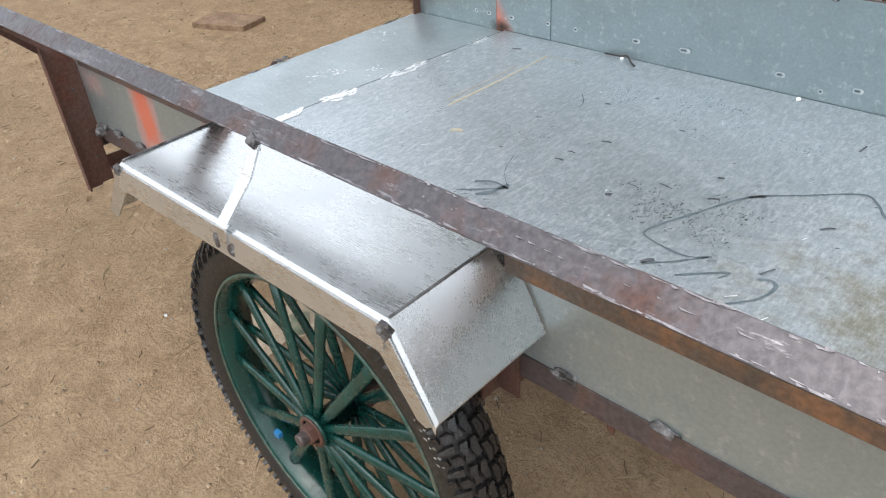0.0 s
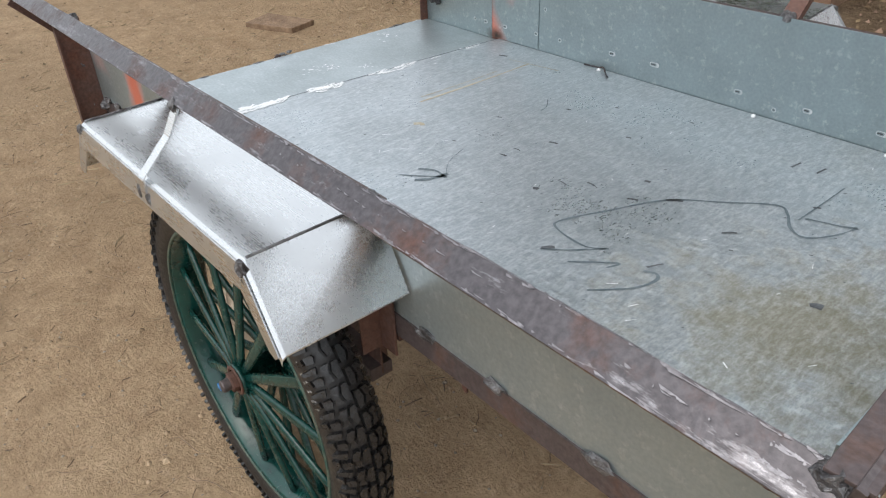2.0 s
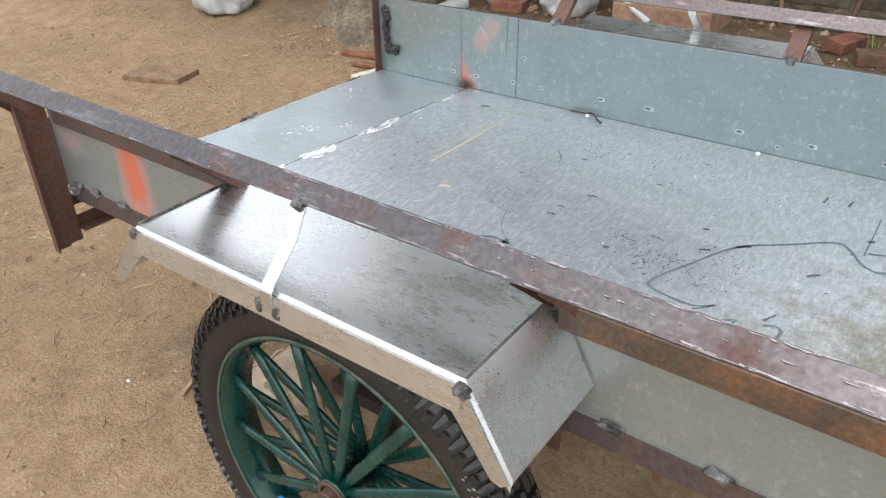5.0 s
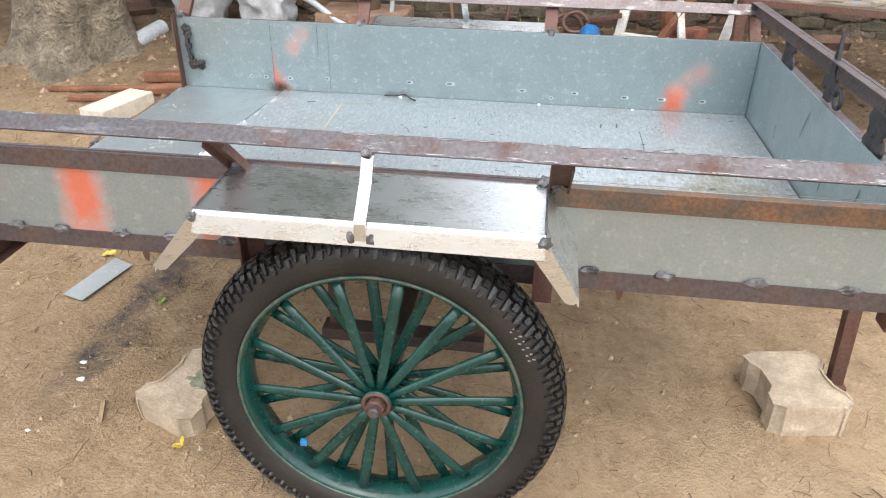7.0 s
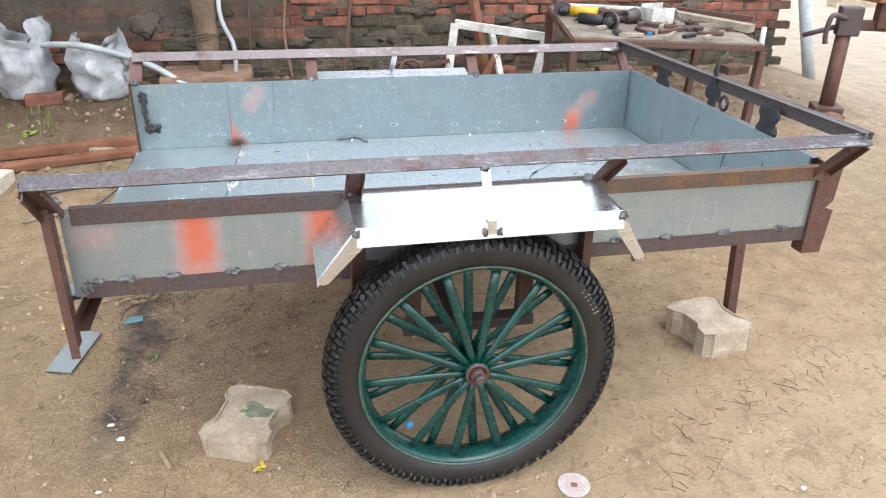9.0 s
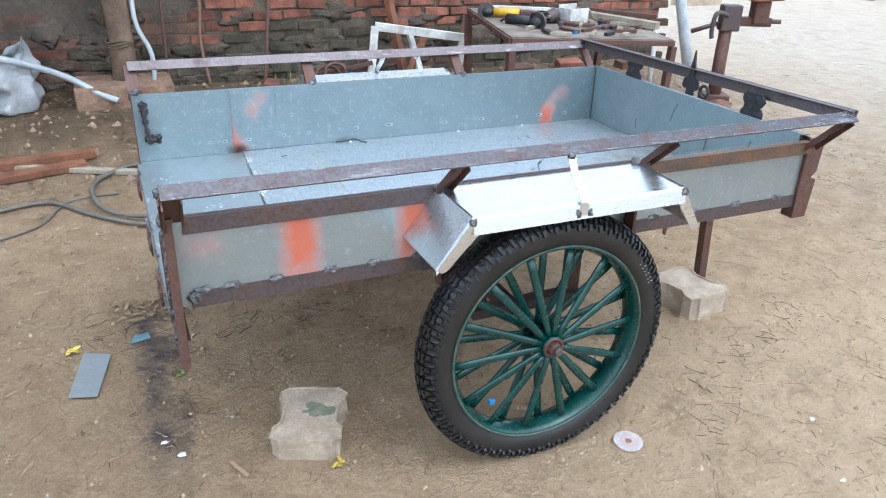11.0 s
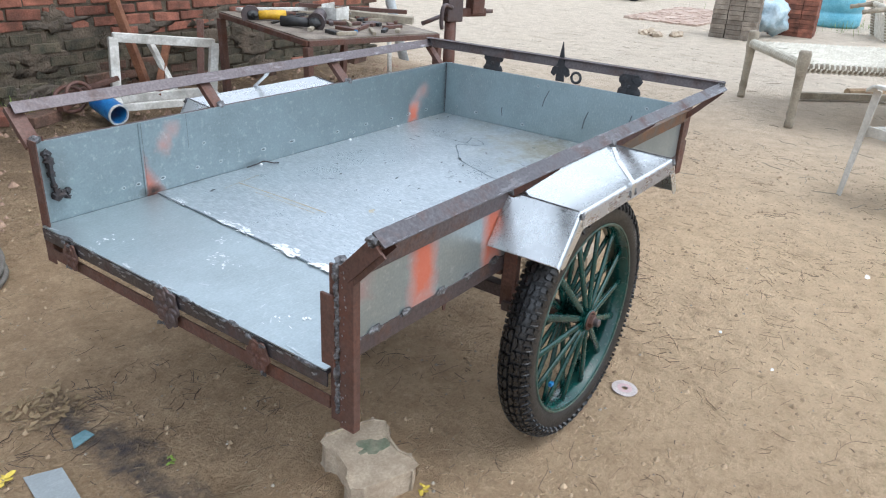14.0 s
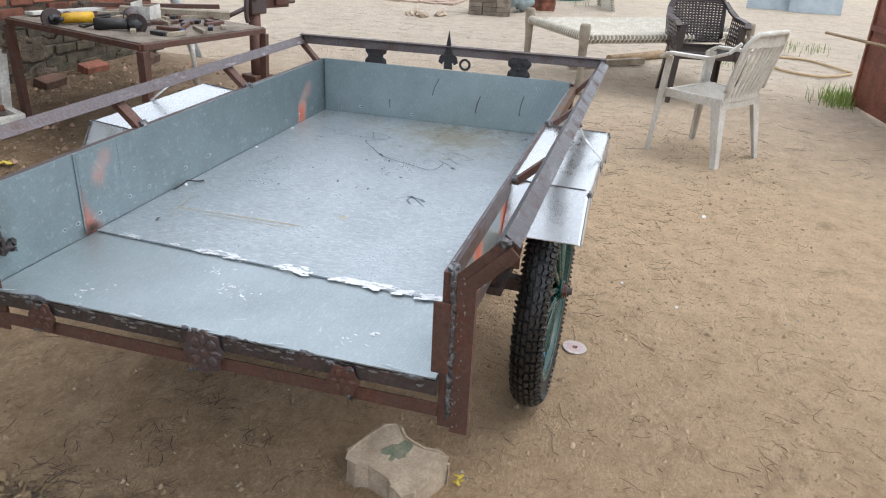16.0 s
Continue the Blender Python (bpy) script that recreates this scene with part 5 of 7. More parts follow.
def pebble(bm, r, x, y, size=(0.002, 0.008)):
    s = r.uniform(*size) * r.choice((0.5, 0.7, 1))
    z = gz(x, y) + s * 0.2
    a = r.uniform(0, 3)
    top = bm.verts.new((x + s * 0.2, y, z + s * 0.75))
    ring = [bm.verts.new((x + s * r.uniform(0.7, 1.2) * math.cos(a + i * 1.2566), y + s * r.uniform(0.7, 1.2) * math.sin(a + i * 1.2566), z - s * 0.2)) for i in range(5)]
    for i in range(5):
        bm.faces.new((ring[i], ring[(i + 1) % 5], top))


def litter_leaf(bm, r, x, y):
    a, s = r.uniform(0, 6.3), r.uniform(0.008, 0.024)
    z = gz(x, y) + r.uniform(0.002, 0.02)
    u = Vector((math.cos(a), math.sin(a), r.uniform(-0.4, 0.4))) * s
    v = Vector((-math.sin(a), math.cos(a), r.uniform(-0.5, 0.5))) * s * 0.5
    c = Vector((x, y, z))
    bm.faces.new([bm.verts.new(p) for p in (c - u, c - v * 0.8 + Vector((0, 0, 0.004)), c + u, c + v)])


scatter("straw", STRAW, 4600, straw_bit, "pale straw bits strewn over soil", "straw", 11)
scatter("twigs", TWIG, 1300, lambda bm, r, x, y: straw_bit(bm, r, x, y, (0.008, 0.045), 0.0011), "dark thin twigs strewn over soil", "twigs", 12)
scatter("roots", plain("dry_roots", (0.16, 0.105, 0.065), (0.34, 0.245, 0.155), 5, 0.9, 0, 0.1, 0.001, 40), 1500, root_bit, "thin dry roots and stalks strewn over soil", "roots", 22)
scatter("pebbles", PEBBLE, 2200, pebble, "small pale pebbles on soil", "pebbles", 13)
scatter("clods", plain("soil_clods", (0.24, 0.165, 0.10), (0.50, 0.37, 0.24), 9, 0.95), 3000, lambda bm, r, x, y: pebble(bm, r, x, y, (0.004, 0.014)), "brown soil crumbs on trodden ground", "soil crumbs", 14)
scatter("leaf_litter", LEAF_DRY, 2600, litter_leaf, "dry brown leaf litter along the wall", "leaf litter", 15, (-3.4, 3.2, 2.5, 4.15))
scatter("blown_leaves", LEAF_DRY, 420, litter_leaf, "dry leaves blown over open soil", "leaf litter", 18, (-5.5, -1.3, 0.2, 3.0))
scatter("blown_chaff", STRAW, 900, lambda bm, r, x, y: straw_bit(bm, r, x, y, (0.02, 0.09), 0.0022), "pale chaff blown over open soil", "chaff", 19, (-5.5, -1.3, 0.0, 3.0))
scatter("rubble_bits", RUBBLE, 700, lambda bm, r, x, y: pebble(bm, r, x, y, (0.01, 0.035)), "brick crumbs and stones along the wall", "rubble", 16, (-3.2, 3.6, 2.6, 4.15))
scatter("yard_twigs", WOOD_GREY, 420, lambda bm, r, x, y: root_bit(bm, r, x, y, (0.04, 0.2), 0.0018), "pale dry stalks on the far sandy yard", "twigs", 17, (3.0, 9.0, -2.5, 4.5))
scatter("swept_litter", LEAF_DRY, 90, litter_leaf, "small heap of dark swept litter on oily soil", "leaf litter", 23, (-1.20, -0.98, 1.12, 1.34))
scatter("swept_stalks", TWIG, 32, lambda bm, r, x, y: root_bit(bm, r, x, y, (0.03, 0.12), 0.0011), "dark stalks around the litter heap", "stalks", 24, (-1.25, -0.85, 0.95, 1.35))
# raked drifts of twigs
bm = B()
r = random.Random(21)
for cx, cy, a0, n in ((1.7, -0.45, 2.6, 24), (-0.5, 0.9, 1.0, 45), (-0.85, 0.9, 0.5, 45), (2.6, -0.15, 2.4, 22), (1.2, 0.1, 0.3, 30), (-0.2, 0.75, 2.0, 40), (-1.02, 1.12, 0.4, 70), (0.62, -0.2, 0.9, 26)):
    for i in range(n):
        k = r.gauss(0, 0.22)
        straw_bit(bm, r, cx + k * math.cos(a0) + r.gauss(0, 0.03), cy + k * math.sin(a0) + r.gauss(0, 0.03), (0.02, 0.10), 0.0011)
solo("twig_drift", bm, TWIG, "drifts of dark twigs and chaff on soil", "twigs", kind="stuff")


# ---- brick wall behind ----
WALL_Y, WALL_END = 4.22, 3.86
wall = solo("wall_north", box(B(), (-9.0, WALL_Y - 0.004, -0.1), (WALL_END - 0.01, WALL_Y + 0.36, 2.2)), MORTAR, "old brick wall in mud mortar, partly plastered", "wall", kind="structure")
bm = B()
cols, rows_ = 54, 22
grid = []
for i in range(cols + 1):
    x = -9.0 + 8.9 * i / cols
    line = []
    for j in range(rows_ + 1):
        edge = 0.56 + 0.10 * noise.noise(Vector((x * 1.1, 0, 2))) + (0.25 * ramp01(x, -0.9, -0.1))
        z = edge + (2.2 - edge) * j / rows_
        line.append(bm.verts.new((x, WALL_Y - 0.012 + 0.012 * noise.noise(Vector((x * 2, z * 3, 0))) + (0.02 if j == 0 else 0), z)))
    grid.append(line)
for i in range(cols):
    for j in range(rows_):
        bm.faces.new((grid[i][j], grid[i + 1][j], grid[i + 1][j + 1], grid[i][j + 1]))
part("plaster", bm, PLASTER, wall, "rough brown mud plaster", True)


r = random.Random(52)
for k in range(44):
    x, z = r.uniform(-1.8, 3.6), r.uniform(0.22, 0.80)
    part("mud_smear", lump(B(), (x, WALL_Y - 0.012, z), (r.uniform(0.06, 0.22), 0.012, r.uniform(0.03, 0.09)), k, 0.7, 3), MUD if k % 3 else PLASTER, wall, "", True)


# ---- tree ----
tree = thing("tree", (-2.82, 3.33, 0.12), 0, "thick grey-barked tree beside the brick wall", "tree")
bm = B()
rings = []
for j, (z, r0) in enumerate(((-0.2, 0.56), (-0.05, 0.50), (0.04, 0.43), (0.10, 0.39), (0.2, 0.355), (0.3, 0.335), (0.45, 0.32), (0.6, 0.312), (0.8, 0.305), (1.0, 0.30), (1.4, 0.295), (2.1, 0.28), (2.8, 0.25), (3.4, 0.20))):
    ring = []
    for i in range(72):
        a = 2 * math.pi * i / 72
        lobes = 1 + 0.16 * math.exp(-max(z, 0) * 2.2) * math.cos(5 * a + 0.6) + 0.05 * noise.noise(Vector((math.cos(a) * 2, math.sin(a) * 2, z * 1.5))) + 0.035 * noise.noise(Vector((math.cos(a) * 9, math.sin(a) * 9, z * 1.8)))
        ring.append(bm.verts.new((r0 * lobes * math.cos(a) + 0.05 * z, r0 * lobes * math.sin(a), z)))
    rings.append(ring)
for p, q in zip(rings, rings[1:]):
    for i in range(72):
        bm.faces.new((p[i], p[(i + 1) % 72], q[(i + 1) % 72], q[i]))
part("trunk", bm, BARK, tree, "rough grey-brown bark", True)
r = random.Random(31)
tips = []
for k in range(16):
    p0 = Vector((0.13, 0, 2.2 + 0.06 * k))
    if k < 11:  # long low limbs on the open side, hanging over the wall, unseen, placed to darken mudguard reflections
        p3 = Vector((r.uniform(0.6, 2.35), r.uniform(-0.2, 1.7), r.uniform(2.3, 4.2)))
    else:
        p3 = Vector((r.uniform(-0.3, 0.9), r.uniform(-0.3, 1.2), r.uniform(4.4, 5.6)))
    p1 = p0.lerp(p3, 0.35) + Vector((0, 0, 0.5))
    p2 = p0.lerp(p3, 0.7) + Vector((0, 0, 0.35))
    part("limb", pipe(B(), [p0, p1, p2, p3], 0.10, 8, 0.025), BARK, tree)
    tips += [p2, p3, p1.lerp(p3, 0.8), p3 + Vector((r.gauss(0, 0.3), r.gauss(0, 0.3), r.uniform(0.1, 0.5)))]
# leaves out of view, added as a dark mass for the mudguard to reflect
bm = B()
for p in tips:
    for i in range(95):
        c = p + Vector((r.gauss(0, 0.32), r.gauss(0, 0.34), r.gauss(0, 0.30)))
        u = Vector((r.gauss(0, 1), r.gauss(0, 1), r.gauss(0, 0.6))).normalized() * r.uniform(0.07, 0.14)
        v = u.cross(Vector((r.gauss(0, 1), r.gauss(0, 1), r.gauss(0, 1)))).normalized() * u.length * 0.5
        bm.faces.new([bm.verts.new(q) for q in (c - u, c - v, c + u, c + v)])
tagged(part("crown", bm, LEAF, tree, "small dark green leaves"), kind="stuff")

# ---- along the wall ----
def sack(x, y, w, h, seed, label):
    bm = B()
    rings, n = [], 44
    for j in range(25):
        s = j / 24
        ring = []
        for i in range(n):
            a = 2 * math.pi * i / n
            bulge = (0.86 + 0.16 * math.sin(math.pi * min(1, s * 1.15)) - 0.14 * max(0, s - 0.7) * 2)
            fold = 1 + 0.24 * noise.noise(Vector((math.cos(a) * 2.4, math.sin(a) * 2.4, s * 3 + seed))) + 0.07 * math.cos(7 * a + 4 * s + seed)
            rr = w / 2 * bulge * fold
            z = h * s + (0.26 * h * math.cos(2 * a + seed) + 0.06 * h * math.cos(5 * a)) * max(0, s - 0.7) * 2
            ring.append(bm.verts.new((rr * math.cos(a), rr * 0.8 * math.sin(a), z)))
        rings.append(ring)
    for p, q in zip(rings, rings[1:]):
        for i in range(n):
            bm.faces.new((p[i], p[(i + 1) % n], q[(i + 1) % n], q[i]))
    for w_ in bm.verts:
        k_ = 0.2 + min(1.0, w_.co.z / (0.4 * h))
        q_ = Vector((seed * 5, 0, 0))
        w_.co += Vector((noise.noise(w_.co * 7 + q_), noise.noise(w_.co * 7 + q_ * 2), 0.6 * noise.noise(w_.co * 6 + q_ * 3))) * 0.055 * k_ + Vector((noise.noise(w_.co * 21 + q_), noise.noise(w_.co * 21 - q_), 0)) * 0.018 * k_
    bm.faces.new(rings[0])
    bm.faces.new([bm.verts.new(w_.co * 1.0 - Vector((0, 0, 0.12))) for w_ in rings[-1]])
    ob = thing("sack", (0, 0, 0), 0, label, "sack", "white sacks")
    part("bag", bm, SACK, ob, "", True)
    ob.matrix_world = pose(x, y, gz(x, y) - 0.01, 0, 0, seed * 40)
    return ob


sack(-2.165, 3.90, 0.37, 0.46, 1.0, "crumpled white woven plastic sack standing on litter")
sack(-1.675, 3.90, 0.47, 0.38, 2.3, "fuller white woven plastic sack leaning beside the post")
sack(-4.2, 3.0, 0.5, 0.34, 4.1, "low white woven sack beside the tree")

post = thing("wooden_post", (-0.95, 3.95, gz(-0.95, 3.95)), 0, "peeled wooden post bound with wire on brick plinth", "post")
part("shaft", pipe(B(), [(0, 0, 0.0), (0.01, 0, 0.4), (-0.01, 0.0, 0.8), (0.0, 0, 1.5)], 0.085, 14, 0.075), plain("peeled_wood", (0.12, 0.082, 0.055), (0.24, 0.165, 0.11), 7, 0.85, 0, 0.6, 0.008), post, "", True)
part("plinth", box(B(), (-0.33, -0.24, -0.05), (0.30, 0.18, 0.13), None, 0.015), plain("weathered_brickwork", (0.20, 0.12, 0.08), (0.36, 0.23, 0.155), 9, 0.95, 0, 0.7, 0.01, 60), post, "red-brown brick plinth")
for k, z in enumerate((0.36, 0.375, 0.39)):
    ring = [(0.09 * math.cos(i * math.pi / 8), 0.09 * math.sin(i * math.pi / 8), z + 0.01 * math.sin(i + k)) for i in range(17)]
    part("wire_tie", pipe(B(), ring, 0.006, 6), TWIG, post, "", True)
bm = hose(B(), [(-0.78, 3.85, gz(-0.78, 3.85)), (-0.76, 3.88, 0.55), (-0.84, 3.92, 0.8), (-0.82, 4.05, 1.3), (-0.86, 4.15, 1.7)], 0.016, 6)
solo("water_pipe", bm, PIPE_GREY, "bent grey plastic pipe beside the wooden post", "pipe", smooth=True)
bm = hose(B(), [(-2.05, 3.86, 0.60), (-1.7, 3.66, 0.62), (-1.35, 3.75, 0.48), (-1.12, 3.72, 0.34), (-1.02, 3.68, 0.30)], 0.022, 6)
solo("water_pipe", bm, PIPE_GREY, "grey plastic pipe lying across the sacks", "pipe", smooth=True)
bm = hose(B(), [(-0.36, 4.12, gz(-0.36, 4.12)), (-0.40, 4.14, 0.6), (-0.38, 4.15, 0.9), (-0.44, 4.17, 1.4)], 0.012, 6)
solo("copper_hose", bm, plain("orange_hose", (0.17, 0.095, 0.06), (0.28, 0.16, 0.10), 8, 0.6), "thin orange-brown hose hanging on brick wall", "hose", smooth=True)
solo("iron_rod", pipe(B(), [(0.02, 3.98, gz(0.02, 3.98)), (0.16, 4.16, 1.25)], 0.014, 8), RUST_DARK, "rusty iron rod leaning on brick wall", "rod")
solo("iron_rod", pipe(B(), [(-0.66, 4.05, gz(-0.66, 4.05)), (-0.64, 4.19, 1.1)], 0.009, 8), RUST_DARK, "thin rusty iron rod leaning on brick wall", "rod")

bm = B()
d = Vector((0.10, 0.55, 0)).normalized()
pipe(bm, [Vector((-2.44, 3.32, 0.215)), Vector((-2.44, 3.32, 0.215)) + d * 0.34 + Vector((0, 0, 0.04))], 0.055, 20, None, False)
pipe(bm, [Vector((-2.44, 3.32, 0.215)), Vector((-2.44, 3.32, 0.215)) + d * 0.34 + Vector((0, 0, 0.04))], 0.048, 20, None, False)
solo("pipe_stub", bm, PIPE_GREY, "short grey plastic pipe offcut on litter", "pipe", smooth=True)


def brick_loose(x, y, turn, material, label, tilt=0.0, size=(0.23, 0.11, 0.07), name="loose_brick", cat="brick"):
    bm = box(B(), (-size[0] / 2, -size[1] / 2, 0), (size[0] / 2, size[1] / 2, size[2]), None, 0.006)
    for w in bm.verts:
        w.co += Vector((0, 0, 1)) * 0.006 * noise.noise(w.co * 30 + Vector((x, y, 0)))
    ob = solo(name, bm, material, label, cat, "loose bricks" if cat == "brick" else "")
    ob.matrix_world = pose(x, y, gz(x, y) - 0.004, tilt, 0, turn)
    return ob


brick_loose(-2.03, 3.70, 10, BRICK, "orange-red brick on leaf litter")
brick_loose(-2.09, 2.46, 76, plain("whitewashed_block", (0.50, 0.44, 0.35), (0.68, 0.62, 0.52), 10, 0.9), "whitewashed flat block lying on soil", 0, (0.40, 0.17, 0.095), "flat_block", "block")
brick_loose(-2.75, 4.0, 35, BRICK_DARK, "dark brick half under litter", 25)
brick_loose(-3.45, 1.86, 20, plain("flat_sandstone", (0.17, 0.105, 0.062), (0.30, 0.20, 0.125), 14, 0.95, 0, 0.8, 0.012, 60), "flat reddish stone on soil", 0, (0.40, 0.24, 0.04), "flat_stone", "stone")
for i, (x, y, a) in enumerate(((0.25, 3.75, 20), (0.05, 3.9, 70), (2.2, 3.95, 5), (1.3, 4.0, 40), (3.3, 3.9, 12), (2.75, 4.02, -5))):
    brick_loose(x, y, a, BRICK if i % 2 else BRICK_DARK, "broken red brick lying at the wall foot", 8 * (i % 3))

# planks and poles on the ground behind the cart
def laid(p, lift):
    return Vector((p[0], p[1], gz(p[0], p[1]) + lift))


for a, b, w, h, mat_, label in (((-2.14, 2.90), (-1.2, 3.02), 0.09, 0.05, WOOD_RED, "thick red-brown timber batten lying on soil"),
                                ((-2.05, 2.74), (-1.25, 2.90), 0.10, 0.04, WOOD_RED, "red-brown timber batten lying on soil"),
                                ((-2.48, 2.60), (-2.12, 2.64), 0.05, 0.025, WOOD_RED, "thin red-brown board lying on soil"),
                                ((-2.66, 2.70), (-1.9, 2.80), 0.05, 0.025, WOOD_RED, "thin red-brown stick lying on soil"),
                                ((-1.72, 2.98), (-0.98, 2.74), 0.05, 0.03, WOOD_GREY, "weathered grey lath lying on soil"),
                                ((-0.79, 2.30), (-0.66, 3.70), 0.07, 0.03, plain("weathered_brown_wood", (0.15, 0.105, 0.07), (0.28, 0.20, 0.14), 6, 0.85, 0, 0.5, 0.004, 70), "weathered brown plank lying on soil")):
    solo("plank", beam(B(), laid(a, h / 2), laid(b, h / 2), w, h, UP, 0.006), mat_, label, "plank", "planks on the ground")
loop = ((-1.75, 2.45), (-1.45, 2.5), (-1.22, 2.28), (-0.95, 2.10), (-0.72, 2.25), (-0.72, 2.62), (-0.98, 2.82), (-1.22, 2.62), (-1.16, 2.30), (-0.85, 2.16), (-0.66, 2.45), (-0.80, 2.85))
solo("power_cable", hose(B(), [laid(p, 0.014 + 0.0015 * k) for k, p in enumerate(loop)], 0.012, 8), HOSE, "black rubber power cable coiled on soil", "cable", smooth=True)
plug = thing("power_plug", (-0.88, 2.80, gz(-0.88, 2.80) + 0.025), -25, "yellow plastic power connector on coiled cable", "plug")
part("body", pipe(B(), [(-0.07, 0, 0.015), (0.0, 0, 0.012), (0.05, 0, 0.01)], 0.036, 12, 0.028), YELLOW, plug, "", True)
part("cap", lathe(B(), ((0, 0), (0.024, 0), (0.024, 0.004), (0, 0.004)), 16, pose(0.052, 0, 0.01, 0, 90, 0)), BLACK, plug)
part("lug", box(B(), (-0.02, -0.02, 0.03), (0.04, 0.02, 0.055), None, 0.004), YELLOW, plug)
bm = hose(B(), [laid(p, 0.008) for p in ((-1.8, 2.1), (-1.5, 2.25), (-1.35, 2.5), (-1.1, 2.52))], 0.006, 6)
solo("thin_wire", bm, HOSE, "thin black wire lying on soil", "wire", smooth=True)

# ---- scrap heap: white frame, pipes, timber ----
frame_a = thing("welded_cage", (0, 0, 0), 0, "white-painted rusty steel box frame standing in scrap", "steel frame")
FA = [Vector((0.86, 3.86, 0.70)), Vector((1.50, 3.62, 0.63)), Vector((1.42, 3.58, 0.30)), Vector((0.80, 3.80, 0.30))]
off = Vector((-0.12, -0.24, 0.0))
for a, b in ((0, 1), (0, 3), (1, 2), (3, 2)):
    part("bar", beam(B(), FA[a], FA[b], 0.06, 0.05, (0.3, 1, 0), 0.004), WHITE_PAINT, frame_a)
for k in (2, 3):
    part("bar", beam(B(), FA[k], FA[k] + off, 0.045, 0.04, UP, 0.004), WHITE_PAINT, frame_a)
part("bar", beam(B(), FA[3] + off, FA[2] + off, 0.05, 0.045, UP, 0.004), WHITE_PAINT, frame_a, "white bar with brown rust")
for i, (a, b, w, mat_, label) in enumerate((((1.15, 3.95, 0.25), (1.02, 4.12, 1.05), 0.07, WOOD_RED, "red-brown timber leaning on brick wall"), ((1.05, 3.7, 0.30), (1.30, 3.9, 0.62), 0.05, WOOD_RED, "short red-brown timber in scrap heap"), ((0.35, 3.7, 0.32), (0.95, 3.95, 0.42), 0.05, RUST_DARK, "rusty pipe lying in scrap heap"), ((0.3, 3.85, 0.34), (0.8, 3.75, 0.45), 0.04, RUST_DARK, "rusty bar lying in scrap heap"),
                                            ((1.2, 3.7, 0.3), (1.15, 3.9, 0.66), 0.045, WHITE_PAINT, "broken white-painted board in scrap heap"), ((1.55, 3.85, 0.28), (1.35, 3.55, 0.32), 0.05, WOOD_RED, "red-brown block in scrap heap"), ((1.6, 3.95, 0.3), (1.75, 4.1, 0.72), 0.05, RUST_DARK, "rusty angle leaning on brick wall"))):
    solo("scrap_bar", beam(B(), a, b, w, w * 0.7, UP, 0.004), mat_, label, "scrap", "scrap heap bars")
for i, (x, y, z, R0) in enumerate(((0.45, 3.75, 0.36, 0.10), (0.50, 3.72, 0.40, 0.08))):
    ring = [(x + R0 * math.cos(k * math.pi / 10), y + 0.3 * R0 * math.sin(k * math.pi / 10), z + 0.75 * R0 * math.sin(k * math.pi / 10)) for k in range(21)]
    solo("wire_coil", pipe(B(), ring, 0.013, 8), RUST_DARK, "rusty coiled strap in scrap heap", "coil", "coils", smooth=True)
pipe_b = thing("blue_pipe", (0.58, 3.55, 0.31), 0, "short bright blue plastic pipe lying in scrap", "pipe")
bm = B()
pipe(bm, [(-0.01, -0.14, -0.01), (0.02, 0.12, 0.03)], 0.068, 22, None, False)
pipe(bm, [(-0.01, -0.14, -0.01), (0.02, 0.12, 0.03)], 0.058, 22, None, False)
part("tube", bm, BLUE, pipe_b, "", True)
part("end_ring", lathe(B(), ((0.058, 0), (0.069, 0), (0.069, 0.012), (0.058, 0.012)), 24, Matrix.Translation((-0.01, -0.147, -0.011)) @ pose(0, 0, 0, -83, 0, 0), True), PIPE_GREY, pipe_b)

# ---- workbench ----
TA, TB, TC, TD = Vector((1.46, 3.47, 0.845)), Vector((1.20, 2.34, 0.82)), Vector((2.36, 2.24, 0.775)), Vector((2.62, 3.38, 0.80))
bench = thing("workbench", (0, 0, 0), 0, "rusty angle-iron welding bench crowded with tools", "workbench")
for a, b in ((TA, TB), (TB, TC), (TC, TD), (TD, TA)):
    part("edge_rail", beam(B(), a, b, 0.03, 0.032, UP, 0.002), RUST_DARK, bench)
bm = B()
quad = [TA, TB, TC, TD]
lo = [bm.verts.new(p + Vector((0, 0, 0.006))) for p in quad]
hi = [bm.verts.new(p + Vector((0, 0, 0.024))) for p in quad]
bm.faces.new(lo)
bm.faces.new(hi)
for i in range(4):
    bm.faces.new((lo[i], lo[(i + 1) % 4], hi[(i + 1) % 4], hi[i]))
part("bench_top", bm, plain("dusty_bench_board", (0.11, 0.085, 0.065), (0.27, 0.225, 0.18), 8, 0.85), bench, "dusty worn board top")
for p in quad:
    q = Vector((p.x + (0.03 if p.x < 1.8 else -0.02), p.y + 0.02, gz(p.x, p.y)))
    part("leg", beam(B(), q, p - Vector((0, 0, 0.02)), 0.045, 0.045, (1, 0, 0), 0.003), RUST_DARK, bench)


def on_bench(u, v):
    a, b = TB.lerp(TC, u), TA.lerp(TD, u)
    return a.lerp(b, v) + Vector((0, 0, 0.024))


